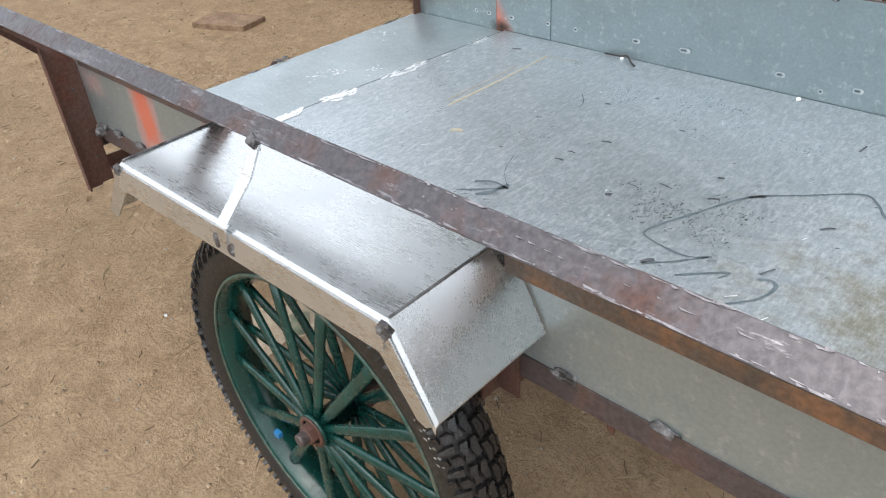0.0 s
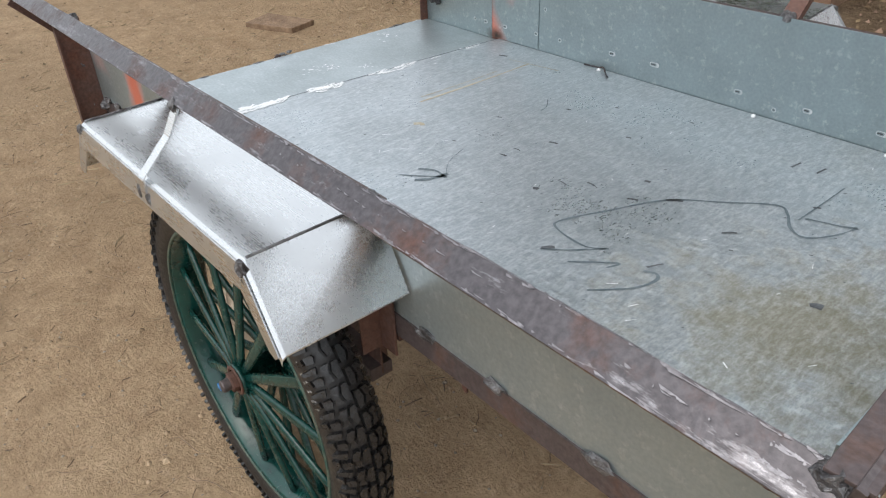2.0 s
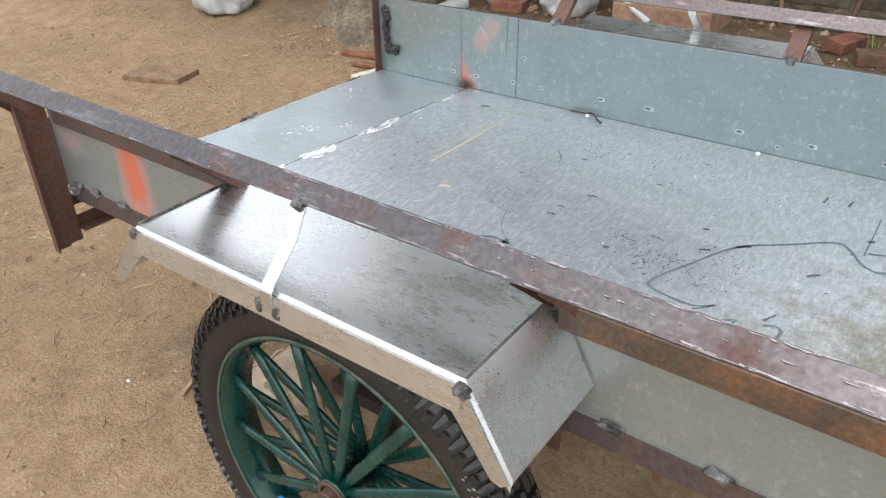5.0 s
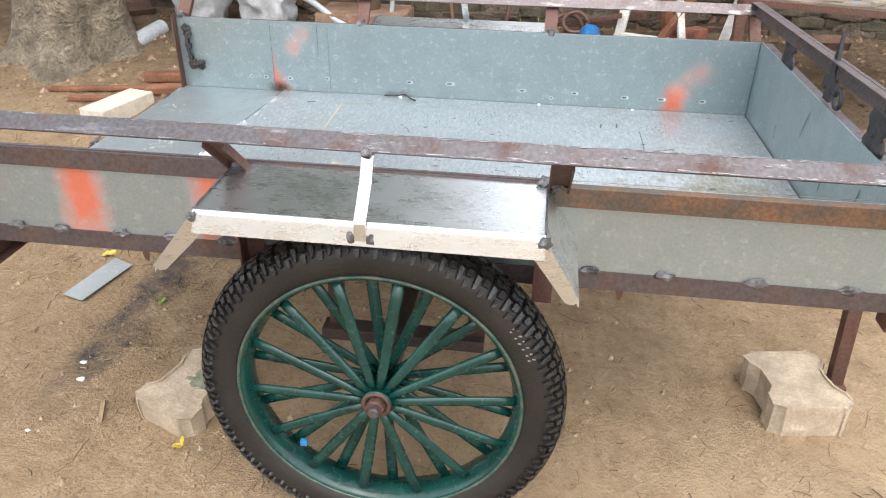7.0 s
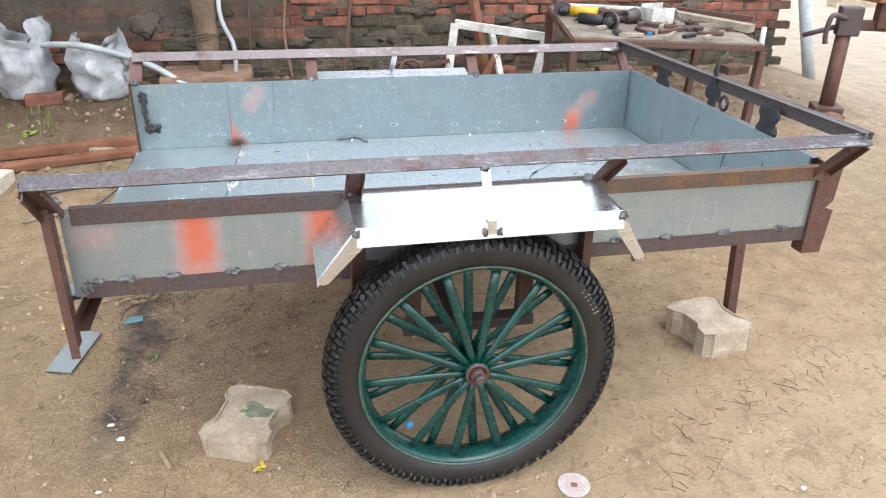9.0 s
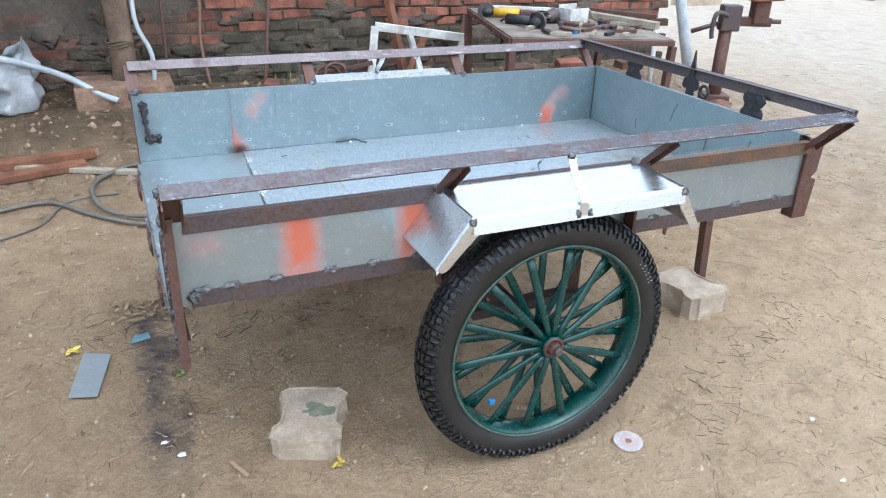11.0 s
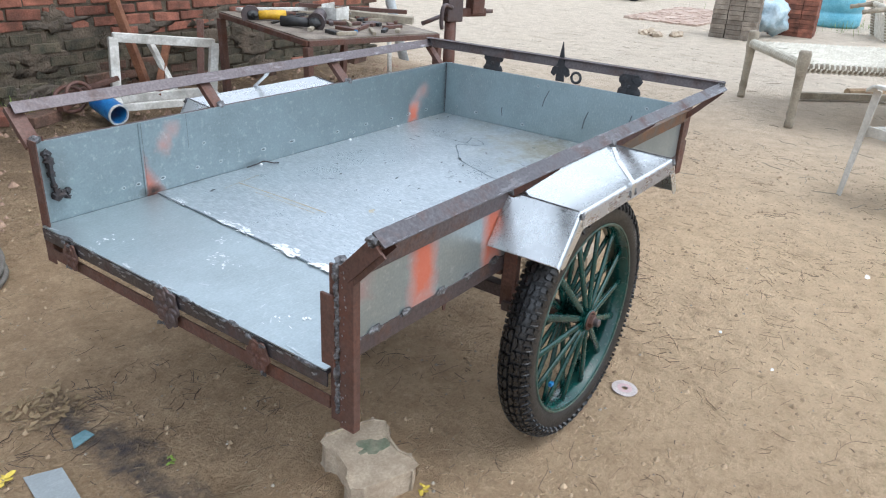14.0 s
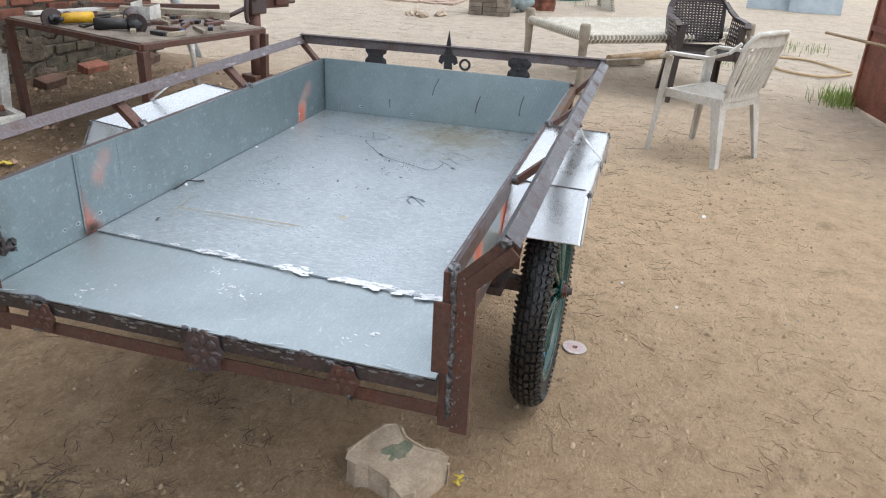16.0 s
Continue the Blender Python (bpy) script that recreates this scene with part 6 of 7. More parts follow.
def grinder(u, v, turn, material, label):
    p = on_bench(u, v)
    g = thing("angle_grinder", p, turn, label, "angle grinder", "power tools")
    part("body", pipe(B(), [(-0.10, 0, 0.035), (0.0, 0, 0.038), (0.08, 0, 0.036)], 0.034, 12, 0.029), material, g, "", True)
    part("gear_head", lump(B(), (0.12, 0, 0.036), (0.045, 0.036, 0.034), 1, 0.1), BLACK, g)
    part("guard", lathe(B(), ((0.015, 0), (0.06, 0), (0.062, 0.02), (0.06, 0.021)), 24, pose(0.13, 0, 0.008, 90, 0, 0) @ Matrix.Translation((0, 0.03, -0.01))), STEEL, g)
    part("side_handle", pipe(B(), [(0.12, 0.03, 0.04), (0.12, 0.13, 0.05)], 0.014, 10), BLACK, g, "", True)
    part("cord", hose(B(), [(-0.10, 0, 0.035), (-0.17, 0.04, 0.012), (-0.2, 0.14, 0.01), (-0.08, 0.2, 0.01)], 0.006, 6), BLACK, g, "", True)


grinder(0.14, 0.62, 150, YELLOW, "yellow angle grinder with black cord on bench")
grinder(0.16, 0.36, -60, BLACK, "dark blue-black angle grinder lying on bench")
box_w = thing("cardboard_box", on_bench(0.56, 0.52), 15, "torn open white cardboard box on bench", "box")
part("wall", box(B(), (-0.09, -0.06, 0.0), (0.09, -0.055, 0.10)), WHITE_PAINT, box_w)
part("wall", box(B(), (-0.09, 0.055, 0.0), (0.09, 0.06, 0.12)), WHITE_PAINT, box_w)
part("end", box(B(), (-0.094, -0.06, 0.0), (-0.09, 0.06, 0.10)), WHITE_PAINT, box_w)
part("end", box(B(), (0.09, -0.06, 0.0), (0.094, 0.06, 0.09)), WOOD, box_w)
part("flap", beam(B(), (0.1, 0.0, 0.09), (0.17, 0.02, 0.03), 0.1, 0.003, UP), WHITE_PAINT, box_w)
part("bottom", box(B(), (-0.09, -0.06, 0.0), (0.09, 0.06, 0.004)), WHITE_PAINT, box_w)
r = random.Random(44)
for i in range(52):
    u, v, a, L = r.uniform(0.2, 0.95), r.uniform(0.06, 0.9), r.uniform(0, 3.1), r.uniform(0.08, 0.24)
    p = on_bench(u, v) + Vector((0, 0, 0.012))
    dd = Vector((math.cos(a), math.sin(a), 0)) * L / 2
    mat_ = r.choice((RUST_DARK, STEEL, RUST_DARK, WOOD_GREY, BLACK))
    solo("scrap_piece", beam(B(), p - dd, p + dd, r.uniform(0.02, 0.05), 0.022, UP, 0.003), mat_, "small offcut of rusty steel or wood on bench", "offcut", "offcuts on bench")
solo("channel_bar", beam(B(), on_bench(0.62, 0.8) + Vector((0, 0, 0.03)), on_bench(1.05, 0.30) + Vector((0, 0, 0.03)), 0.08, 0.05, UP, 0.004), WOOD_GREY, "grey plank lying across bench", "plank")
solo("iron_bar", beam(B(), on_bench(0.55, 0.93) + Vector((0, 0, 0.05)), on_bench(1.1, 0.42) + Vector((0, 0, 0.07)), 0.03, 0.03, UP, 0.003), RUST_DARK, "long rusty iron bar lying across bench", "bar")
solo("iron_bar", beam(B(), on_bench(0.1, 0.95) + Vector((0, 0, 0.02)), on_bench(0.6, 0.93) + Vector((0, 0, 0.02)), 0.07, 0.02, UP, 0.003), WHITE_PAINT, "white-painted flat bar on bench", "bar")
bm = lathe(B(), ((0.03, 0), (0.034, 0), (0.05, 0.10), (0.047, 0.10), (0.03, 0.004)), 20)
cone = solo("metal_funnel", bm, STEEL, "dull grey metal funnel lying on bench", "funnel", smooth=True)
cone.matrix_world = Matrix.Translation(on_bench(0.36, 0.45) + Vector((0, 0, 0.045))) @ pose(0, 0, 0, 0, 90, 30)
solo("bottle_top", lathe(B(), ((0, 0), (0.014, 0), (0.014, 0.02), (0, 0.02)), 14, Matrix.Translation(on_bench(0.42, 0.12))), BLUE, "small blue plastic cap on bench", "cap")
# drain pipes at the wall's end
solo("drain_pipe", pipe(B(), [(4.08, 3.92, gz(4.08, 3.92) - 0.05), (4.0, 4.02, 0.6), (3.92, 4.12, 1.1), (3.88, 4.2, 2.0)], 0.05, 18), PIPE_GREY, "grey-blue plastic drain pipe at the wall end", "pipe", smooth=True)
solo("thin_pipe", pipe(B(), [(3.1, 3.3, gz(3.1, 3.3) - 0.02), (3.12, 3.34, 0.72)], 0.02, 12), WHITE_PAINT, "thin white plastic pipe standing in soil", "pipe", smooth=True)

# ---- vise on its stand ----
vise = thing("bench_vise", (3.49, 2.95, gz(3.49, 2.95)), -25, "heavy iron vise on a rusty pipe stand", "vise")
part("column", pipe(B(), [(0, 0, -0.03), (0, 0, 0.62)], 0.055, 18, 0.05), RUST_DARK, vise, "", True)
part("foot_plate", box(B(), (-0.10, -0.10, -0.01), (0.10, 0.10, 0.10), None, 0.01), RUST_DARK, vise)
part("fixed_jaw", box(B(), (-0.06, -0.06, 0.60), (0.09, 0.06, 0.80), None, 0.015), STEEL, vise)
part("slide", box(B(), (0.05, -0.035, 0.64), (0.34, 0.035, 0.71), None, 0.008), RUST_DARK, vise)
part("moving_jaw", box(B(), (0.18, -0.07, 0.66), (0.30, 0.07, 0.84), None, 0.015), RUST_DARK, vise)
part("screw", pipe(B(), [(0.30, 0, 0.68), (0.42, 0, 0.68)], 0.018, 12), STEEL, vise, "", True)
part("handle", pipe(B(), [(-0.05, 0.0, 0.66), (-0.26, 0.04, 0.58)], 0.018, 10), STEEL, vise, "", True)
part("lever", hose(B(), [(-0.02, -0.06, 0.72), (-0.12, -0.09, 0.74), (-0.14, -0.09, 0.62), (-0.13, -0.09, 0.55)], 0.018, 5), STEEL, vise, "", True)
solo("wood_block", box(B(), (3.55, 2.75, 0.01 + gz(3.49, 2.95) + 0.83), (3.85, 2.93, gz(3.49, 2.95) + 0.90), None, 0.01), WOOD_RED, "red-brown wooden block clamped in the vise", "wood block")
solo("stone_foot", lump(B(), (3.42, 2.80, gz(3.42, 2.80) + 0.04), (0.10, 0.08, 0.06), 6, 0.3), BRICK_DARK, "dark stone wedged at vise stand", "stone")


# ---- chairs ----
def leg_mesh(top, foot, w0, w1, name, parent, mat_):
    """Tapered L-section plastic leg."""
    bm = B()
    top, foot = Vector(top), Vector(foot)
    sx = 1 if top.x > 0 else -1
    sy = 1 if top.y > 0 else -1
    rings = []
    for p, w in ((top, w0), (foot, w1)):
        t = 0.008
        o = ((0, 0), (-w * sx, 0), (-w * sx, -t * sy), (-t * sx, -t * sy), (-t * sx, -w * sy), (0, -w * sy))
        rings.append([bm.verts.new(p + Vector((a, b, 0))) for a, b in o])
    for i in range(6):
        bm.faces.new((rings[0][i], rings[0][(i + 1) % 6], rings[1][(i + 1) % 6], rings[1][i]))
    bm.faces.new(rings[0])
    bm.faces.new(list(reversed(rings[1])))
    return part(name, bm, mat_, parent)


def plastic_chair(x, y, turn, mat_, label, perforated, stretch):
    """Moulded stacking armchair facing its +x."""
    c = thing("plastic_chair", (x, y, gz(x, y)), turn, label, "chair", "plastic chairs")
    seat_z = 0.425
    bm = B()
    n, rows2 = 12, []
    for i in range(n + 1):
        u = -0.22 + 0.46 * i / n
        row = []
        for j in range(n + 1):
            w = 0.215 + 0.025 * (i / n)
            v = -w + 2 * w * j / n
            z = seat_z - 0.018 * math.cos(math.pi * (j / n - 0.5)) - 0.02 * (1 - i / n) + (-0.03 * ramp01(u, 0.19, 0.245))
            row.append(bm.verts.new((u, v, z)))
        rows2.append(row)
    for i in range(n):
        for j in range(n):
            bm.faces.new((rows2[i][j], rows2[i + 1][j], rows2[i + 1][j + 1], rows2[i][j + 1]))
    bmesh.ops.solidify(bm, geom=bm.faces[:], thickness=0.012)
    part("seat", bm, mat_, c, "", True)
    bm = B()
    for a, b in (((-0.22, -0.215, seat_z - 0.03), (0.235, -0.24, seat_z - 0.03)), ((0.235, -0.24, seat_z - 0.045), (0.235, 0.24, seat_z - 0.045)), ((0.235, 0.24, seat_z - 0.03), (-0.22, 0.215, seat_z - 0.03)), ((-0.22, 0.215, seat_z - 0.04), (-0.22, -0.215, seat_z - 0.04))):
        beam(bm, a, b, 0.012, 0.055, UP, 0.003)
    part("apron", bm, mat_, c)
    for sy in (-1, 1):
        leg_mesh((0.235, sy * 0.25, 0.62), (0.275, sy * 0.275, 0.0), 0.055, 0.032, "leg", c, mat_)
        leg_mesh((-0.215, sy * 0.225, 0.42), (-0.285, sy * 0.255, 0.0), 0.075, 0.04, "leg", c, mat_)
        bm = B()
        path = [(0.255, sy * 0.262, 0.61), (0.20, sy * 0.272, 0.645), (0.05, sy * 0.275, 0.65), (-0.10, sy * 0.268, 0.655), (-0.22, sy * 0.245, 0.70), (-0.275, sy * 0.21, 0.76)]
        for a, b in zip(path, path[1:]):
            beam(bm, a, b, 0.052, 0.02, UP, 0.006)
        part("armrest", bm, mat_, c)
    # curved back: a rim and slats, or a pierced panel
    def back(s, h):
        """Point at s across (-1..1) and height h (0..1)."""
        zz = seat_z - 0.01 + 0.40 * h
        half = 0.205 + 0.015 * h
        return Vector((-0.215 - 0.11 * h - 0.045 * (1 - s * s) * (0.3 + 0.7 * h), s * half, zz))
    bm = B()
    rim_pts = [back(-1, h) for h in np.linspace(0.12, 0.82, 6)] + [back(-1 + 0.12, 0.93)] + [back(s, 0.99 + 0.03 * (1 - s * s)) for s in np.linspace(-0.72, 0.72, 8)] + [back(1 - 0.12, 0.93)] + [back(1, h) for h in np.linspace(0.82, 0.12, 6)]
    pipe(bm, rim_pts, 0.017, 8)
    part("back_rim", bm, mat_, c, "", True)
    bm = B()
    band = [back(s, 0.90) for s in np.linspace(-0.95, 0.95, 9)]
    for a, b in zip(band, band[1:]):
        beam(bm, a, b, 0.012, 0.07, UP, 0.002)
    part("top_band", bm, mat_, c)
    if perforated:
        k, m_ = 15, 15
        for j in range(m_ + 1):
            h = 0.06 + 0.78 * j / m_
            bm = B()
            pipe(bm, [back(s, h) for s in np.linspace(-0.97, 0.97, 9)], 0.0088, 6)
            part("back_strip", bm, mat_, c)
        for i in range(k + 1):
            s = -0.95 + 1.9 * i / k
            bm = B()
            pipe(bm, [back(s, h) for h in (0.05, 0.25, 0.45, 0.65, 0.86)], 0.0088, 6)
            part("back_strip", bm, mat_, c)
        for sy in (-1, 1):
            for i in range(9):
                bm = B()
                u = -0.20 + 0.40 * i / 8
                beam(bm, (u, sy * 0.25, 0.41), (u, sy * 0.27, 0.65), 0.014, 0.006, (0, 1, 0))
                part("side_strip", bm, mat_, c)
            for j in range(7):
                z = 0.44 + 0.19 * j / 6
                bm = beam(B(), (-0.21, sy * (0.25 + 0.02 * j / 6), z), (0.22, sy * (0.25 + 0.02 * j / 6), z), 0.006, 0.014, UP)
                part("side_strip", bm, mat_, c)
    else:
        for i in range(9):
            s = -0.84 + 1.68 * i / 8
            bm = B()
            pts = [back(s, h) for h in (0.0, 0.3, 0.6, 0.88)]
            for a, b in zip(pts, pts[1:]):
                beam(bm, a, b, 0.026, 0.010, (1, 0, 0), 0.002)
            part("slat", bm, mat_, c)
        lower = [back(s, 0.03) for s in np.linspace(-0.95, 0.95, 7)]
        bm = B()
        for a, b in zip(lower, lower[1:]):
            beam(bm, a, b, 0.012, 0.05, UP, 0.002)
        part("lower_band", bm, mat_, c)
    c.scale = stretch
    return c


plastic_chair(3.395, -0.77, 53.6, PLASTIC_WHITE, "dusty off-white moulded plastic armchair with slatted back", False, (1.06, 1.06, 1.13))
plastic_chair(5.42, -0.74, 192, PLASTIC_BROWN, "dark brown plastic armchair with pierced woven-look back", True, (1.18, 1.18, 1.15))

# ---- rope cot ----
def rope_cot(at, turn, length, width, height, label, roll=0.0):
    c = thing("rope_cot", at, turn, label, "cot", "rope cots")
    c.matrix_world = pose(*at, 0, 0, turn) @ pose(0, 0, 0, 0, roll, 0)
    z = height - 0.14
    for x in (0, length):
        for y in (0, width):
            k = 0.05 if x == 0 else -0.05
            bm = lathe(B(), ((0, 0.0), (0.036, 0.0), (0.040, 0.03), (0.030, 0.07), (0.040, 0.12), (0.034, 0.16), (0.042, z - 0.06), (0.052, z), (0.052, height - 0.02), (0.044, height), (0, height)), 14, Matrix.Translation((x, y, 0)))
            part("leg", bm, WOOD_GREY, c, "turned weathered wooden leg", True)
    for a, b in (((0, 0, z), (length, 0, z)), ((0, width, z), (length, width, z)), ((0, 0, z + 0.02), (0, width, z + 0.02)), ((length, 0, z + 0.02), (length, width, z + 0.02))):
        rail = part("rail", pipe(B(), [a, b], 0.034, 12), WOOD_GREY, c, "", True)
        bm = B()
        A, D = Vector(a), Vector(b) - Vector(a)
        n = int(D.length / 0.045)
        for i in range(1, n):
            p = A + D * (i / n)
            side = D.normalized().cross(Vector(UP))
            ring = [p + D.normalized() * 0.03 * (q / 8 - 0.5) + side * 0.04 * math.cos(q * math.pi / 4) + Vector(UP) * 0.04 * math.sin(q * math.pi / 4) for q in range(9)]
            pipe(bm, ring, 0.008, 5)
        tagged(part("lashing", bm, ROPE, rail, "pale rope lashing"), kind="stuff")
    bm = B()
    r = random.Random(3)
    step = 0.045
    k = -width
    while k < length:
        for sgn in (1, -1):
            pts = []
            for s in np.linspace(0, width, 6):
                x = k + s if sgn > 0 else k + width - s
                if 0.02 < x < length - 0.02:
                    pts.append((x + r.uniform(-0.004, 0.004), s, z + 0.035 - 0.035 * math.sin(math.pi * s / width) + 0.004 * sgn))
            if len(pts) > 1:
                pipe(bm, pts, 0.0085, 5)
        k += step
    tagged(part("woven_net", bm, ROPE, c, "diagonal woven white rope"), kind="stuff")
    return c


rope_cot((5.02, 0.34, 0.0), -55, 1.9, 1.22, 0.66, "wooden rope cot with pale woven net and turned legs")
rope_cot((12.3, 1.0, 0.45), -70, 1.8, 1.0, 0.5, "old rope cot leaning up on its side", 78)
fallen = beam(B(), (6.3, 0.6, 0.05), (7.0, -0.2, 0.05), 0.07, 0.07, UP, 0.01)
solo("wooden_log", fallen, WOOD_GREY, "weathered wooden pole lying under the cot", "pole")
solo("wooden_log", pipe(B(), [(6.9, 0.2, 0.05), (8.2, -0.9, 0.05)], 0.05, 10), WOOD, "pale wooden pole lying on sand", "pole")

# ---- far yard ----
def brick_stack(at, turn, nx, ny, nz, material, label):
    c = thing("brick_stack", at, turn, label, "brick stack", "brick stacks")
    me = finish("brick", box(B(), (0, 0, 0), (0.225, 0.108, 0.068), None, 0.004), material)
    r = random.Random(nx * 7 + nz)
    for k in range(nz):
        for i in range(nx):
            for j in range(ny):
                ob = new("brick", me)
                ob.parent = c
                ob.matrix_basis = pose(i * 0.232 + r.uniform(-0.006, 0.006), j * 0.115 + r.uniform(-0.006, 0.006), k * 0.072, 0, 0, r.uniform(-2, 2))
    return c


brick_stack((10.95, 2.22, 0), 100, 3, 4, 9, plain("cement_smeared_brick", (0.16, 0.125, 0.095), (0.34, 0.29, 0.235), 6, 0.95, 0, 0.6, 0.006, 60, 0.25), "grey cement-smeared brick pillar on sand")
brick_stack((12.25, 1.62, 0), 95, 3, 4, 9, BRICK, "red brick stack on sand")
brick_stack((14.0, 9.6, 0), 30, 4, 3, 3, BRICK_DARK, "low dark brick stack far across the yard")
bm = B()
r = random.Random(8)
for i in range(13):
    for j in range(12):
        a = pose(0, 0, 0, 0, 0, r.uniform(-3, 3))
        x0, y0 = 11.45 + i * 0.235 + 0.04 * (j % 3), 3.38 + j * 0.118
        box(bm, (x0, y0, -0.02), (x0 + 0.22, y0 + 0.108, 0.035 + r.uniform(-0.012, 0.008)))
tagged(solo("brick_paving", bm, plain("dusty_brick", (0.33, 0.22, 0.165), (0.56, 0.44, 0.36), 3, 0.95, 0, 0.4, 0.004, 30), "low red brick paving slab in sand", "paving"), kind="stuff")
bm = B()
lump(bm, (0, 0, 0.25), (0.30, 0.26, 0.26), 3, 0.35, 3)
tarp = solo("crumpled_tarp", bm, plain("clear_blue_plastic", (0.30, 0.42, 0.48), (0.55, 0.64, 0.68), 6, 0.35, 0, 0.5, 0.02, 30), "crumpled pale blue plastic bundle on bricks", "bundle", smooth=True)
tarp.matrix_world = pose(11.35, 2.15, 0.06)
drum = thing("blue_drum", (14.3, 1.75, 0), 0, "bright blue plastic tank lying on sand", "tank")
part("shell", lathe(B(), ((0, 0), (0.40, 0), (0.44, 0.05), (0.44, 0.25), (0.41, 0.28), (0.44, 0.31), (0.44, 0.6), (0.40, 0.66), (0, 0.68)), 32), SKYBLUE, drum, "", True)
drum.scale = (1.1, 1.1, 1.0)
for i, (x, y, a) in enumerate(((15.2, -2.5, 10), (15.0, -3.3, -4))):
    solo("leaning_sheet", beam(B(), (x, y, 0.0), (x + 0.15, y, 1.1), 1.0, 0.03, (1, 0, 0), 0.004), plain("blue_grey_sheet", (0.34, 0.40, 0.44), (0.52, 0.58, 0.62), 3, 0.5, 0.3) if i == 0 else bpy.data.materials["blue_grey_sheet"], "pale blue-grey metal sheet leaning upright", "metal sheet", "leaning sheets")
for i, (x, y, s) in enumerate(((9.6, 10.6, 0.4), (10.6, 11.0, 0.3), (8.8, 9.6, 0.25))):
    solo("concrete_slab", box(B(), (x, y, -0.02), (x + 1.0, y + s, 0.16), None, 0.02), CONCRETE, "grey concrete slab lying far across the yard", "slab", "concrete slabs")

handcart = thing("hand_cart", (15.1, 6.6, 0), 98, "pale blue sheet-metal hand cart parked on sand", "hand cart")
part("tray", box(B(), (-0.75, -0.35, 0.16), (0.75, 0.35, 0.46), None, 0.02), plain("faded_blue_paint", (0.20, 0.32, 0.42), (0.36, 0.48, 0.56), 5, 0.5, 0.1), handcart, "faded blue tray")
for sx in (-0.55, 0.95):
    part("wheel", lathe(B(), ((0.05, -0.03), (0.17, -0.03), (0.20, -0.02), (0.20, 0.02), (0.17, 0.03), (0.05, 0.03)), 28, pose(sx, 0.36, 0.20, 90, 0, 0), True), RUBBER, handcart, "dusty tyre", True)
rubble_r = random.Random(61)
for i in range(7):
    solo("rubble_lump", lump(B(), (9.8 + rubble_r.gauss(0, 0.16), 3.36 + rubble_r.gauss(0, 0.2), 0.03), (0.09, 0.07, 0.05), i, 0.4), CONCRETE, "grey broken rubble lump on sand", "rubble", "rubble lumps")

# red gate leaf, hose and grass by it
gate = thing("metal_gate", (5.72, -2.27, 0.0), 0, "red-oxide sheet steel gate leaf standing open", "gate")
part("leaf", beam(B(), (0, 0, 0.62), (-2.4, -0.42, 0.62), 0.03, 1.2, UP, 0.004), GATE_RED, gate)
part("end_post", beam(B(), (0.03, 0.005, 0.0), (0.03, 0.005, 1.3), 0.06, 0.06, (1, 0, 0), 0.004), GATE_RED, gate)
part("mid_rail", beam(B(), (0, 0.025, 0.75), (-2.4, -0.395, 0.75), 0.03, 0.05, UP, 0.004), GATE_RED, gate)
solo("bamboo_stick", pipe(B(), [(6.2, -1.95, 0.62), (5.0, -2.32, 0.66)], 0.014, 8), WOOD, "thin bamboo stick resting on red gate", "stick")
solo("garden_hose", hose(B(), [(7.6, -2.6, 0.02), (7.2, -2.2, 0.02), (7.5, -1.75, 0.02), (8.3, -1.7, 0.02), (8.4, -2.2, 0.02), (7.6, -2.6, 0.03)], 0.015, 8), plain("tan_hose", (0.42, 0.28, 0.14), (0.55, 0.40, 0.22), 8, 0.6), "loop of tan hose lying on sand", "hose", smooth=True)


def tuft(bm, r, x, y, n, h, spread):
    for i in range(n):
        bx, by = x + r.gauss(0, spread), y + r.gauss(0, spread)
        a, L = r.uniform(0, 6.3), h * r.uniform(0.4, 1.1)
        lean = Vector((math.cos(a), math.sin(a), 0)) * L * r.uniform(0.1, 0.6)
        w = Vector((-math.sin(a), math.cos(a), 0)) * 0.004
        b0 = Vector((bx, by, gz(bx, by) - 0.004))
        m_ = b0 + lean * 0.35 + Vector((0, 0, L * 0.6))
        t_ = b0 + lean + Vector((0, 0, L * 0.9))
        v = [bm.verts.new(q) for q in (b0 - w, b0 + w, m_ + w * 0.8, m_ - w * 0.8, t_)]
        bm.faces.new((v[0], v[1], v[2], v[3]))
        bm.faces.new((v[3], v[2], v[4]))


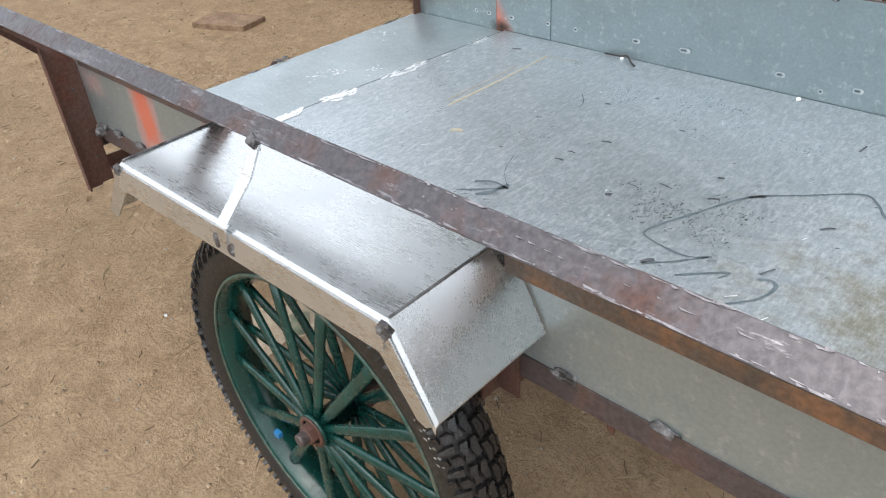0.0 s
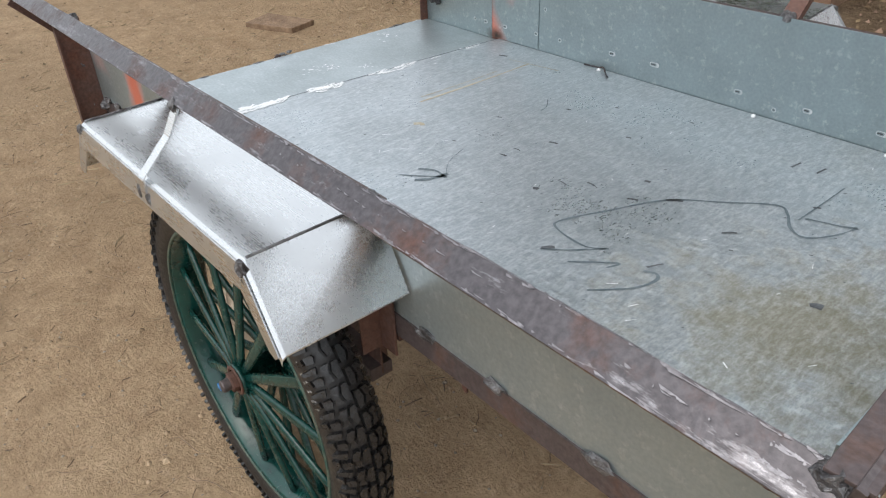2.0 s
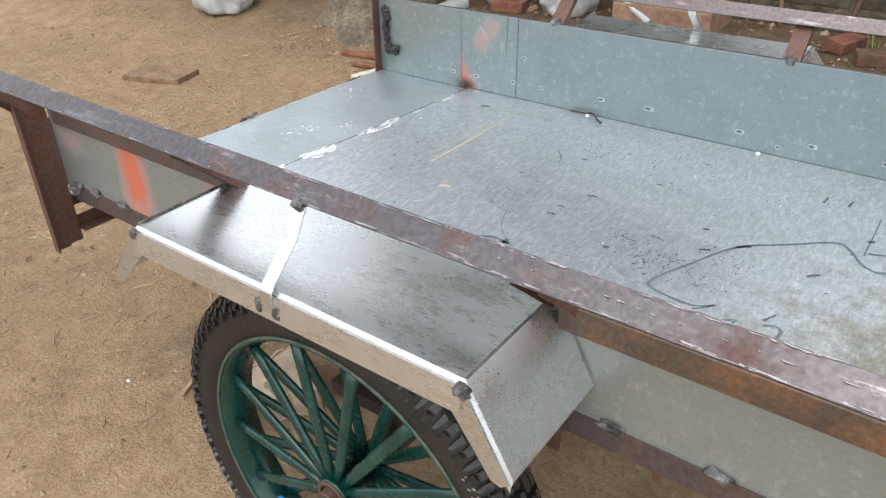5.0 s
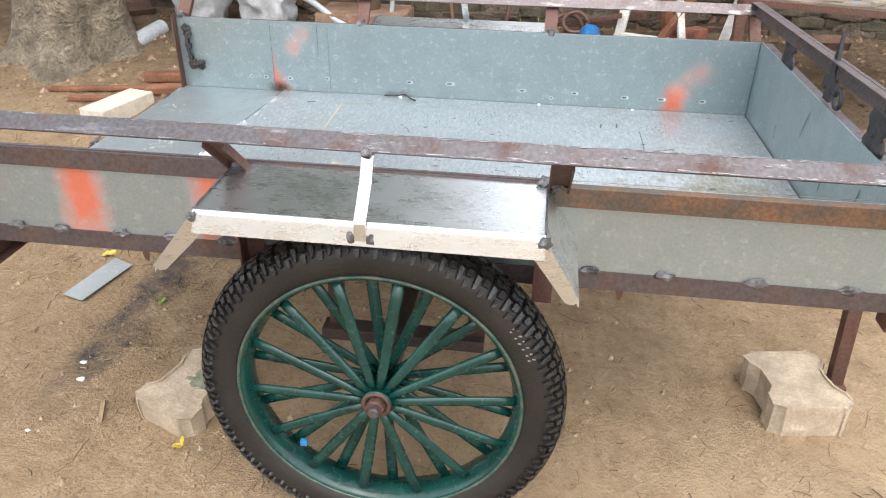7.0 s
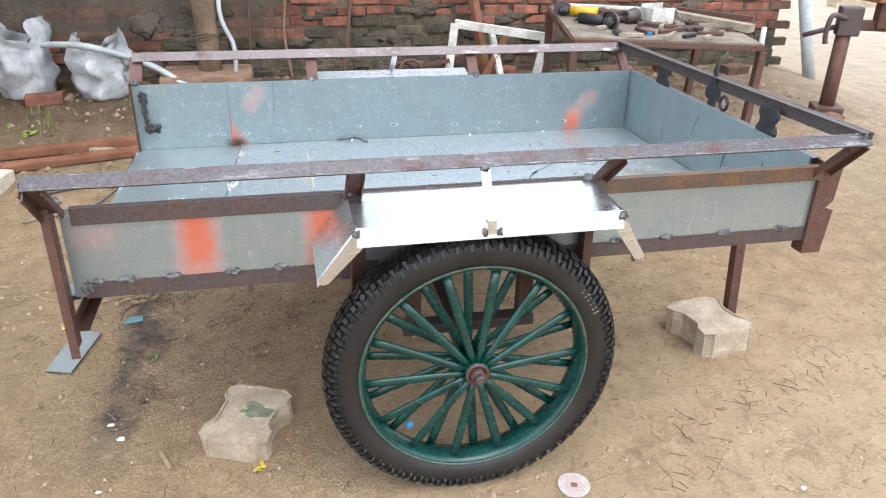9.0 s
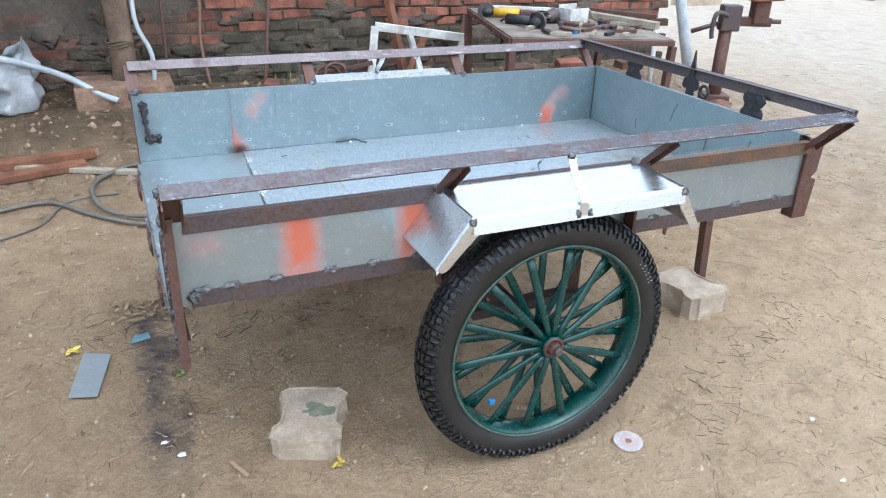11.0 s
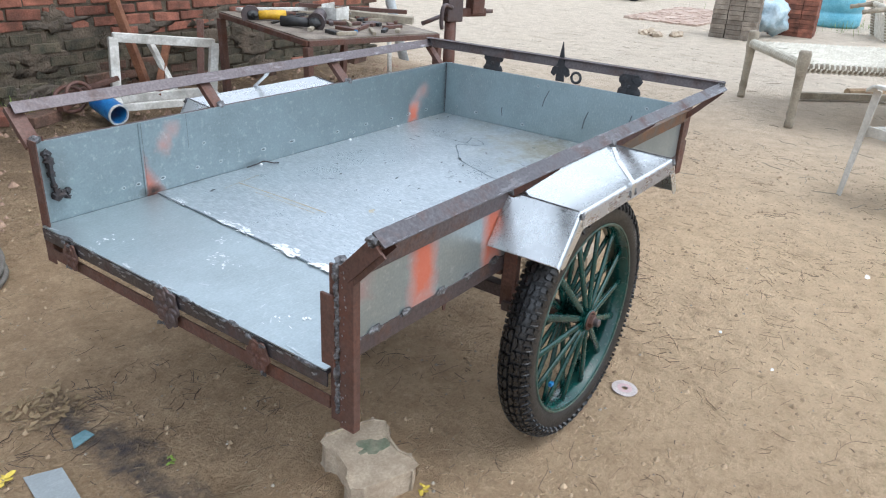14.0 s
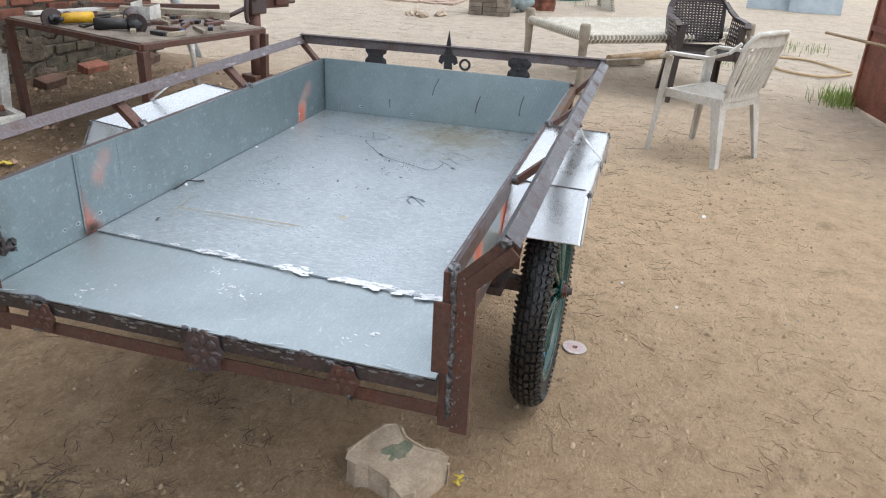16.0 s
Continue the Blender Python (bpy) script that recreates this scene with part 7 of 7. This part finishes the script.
bm = B()
r = random.Random(5)
for x, y, n, h, s in ((5.85, -2.2, 300, 0.20, 0.13), (5.65, -2.1, 40, 0.08, 0.08), (7.6, -1.3, 80, 0.10, 0.2), (9.5, -2.2, 120, 0.12, 0.3), (-2.0, 3.4, 30, 0.08, 0.1), (0.3, 4.05, 40, 0.10, 0.12), (14, 2.0, 200, 0.2, 0.6)):
    tuft(bm, r, x, y, n, h, s)
solo("grass", bm, GRASS, "green grass tufts by gate and wall", "grass", kind="stuff")

# ---- the wall's bricks ----
def lay_bricks():
    r = random.Random(77)
    meshes = []
    for mat_ in (BRICK, BRICK_DARK, BRICK_MOSS):
        for k in range(4):
            bm = box(B(), (0, 0, 0), (0.222, 0.05, 0.068), None, 0.007)
            for w in bm.verts:
                w.co += Vector((noise.noise(w.co * 25 + Vector((k, 0, 0))) * 0.006, noise.noise(w.co * 20 + Vector((0, k, 3))) * 0.007, noise.noise(w.co * 25 + Vector((0, 2, k))) * 0.004))
            meshes.append(finish("brick", bm, mat_))
    rest = B()
    count = 0
    for row in range(25):
        z = 0.17 + row * 0.079
        x = -9.0 + (0.115 if row % 2 else 0.0)
        while x < WALL_END - 0.05:
            plastered = x < -0.5 and z > 0.55
            if z < 1.02 and -2.9 < x and not plastered and count < 298:
                mossy = 0.5 + 0.9 * noise.noise(Vector((x * 0.8, z * 2.2, 5)))
                red = noise.noise(Vector((x * 1.1, z * 3, 11))) + 1.5 * (z - 0.50)
                kind = 0 if red > 0.12 else (2 if mossy > 0.42 else 1)
                ob = new("brick", meshes[kind * 4 + r.randrange(4)])
                ob.parent = wall
                ob.matrix_basis = pose(x + r.uniform(-0.008, 0.008), WALL_Y - 0.016 + r.uniform(-0.013, 0.012), z + 0.018 * noise.noise(Vector((x * 0.9, row, 0))) + r.uniform(-0.004, 0.004), r.uniform(-3, 3), r.uniform(-2.2, 2.2), r.uniform(-2, 2)) @ Matrix.Diagonal((r.uniform(0.86, 1.0), 1, r.uniform(0.86, 1.04), 1))
                count += 1
            elif not (x < -0.7 and z > 0.75):
                box(rest, (x, WALL_Y - 0.01, z), (x + 0.222, WALL_Y + 0.04, z + 0.068))
            x += 0.234
    tagged(part("upper_bricks", rest, BRICK_DARK, wall), kind="stuff")


lay_bricks()
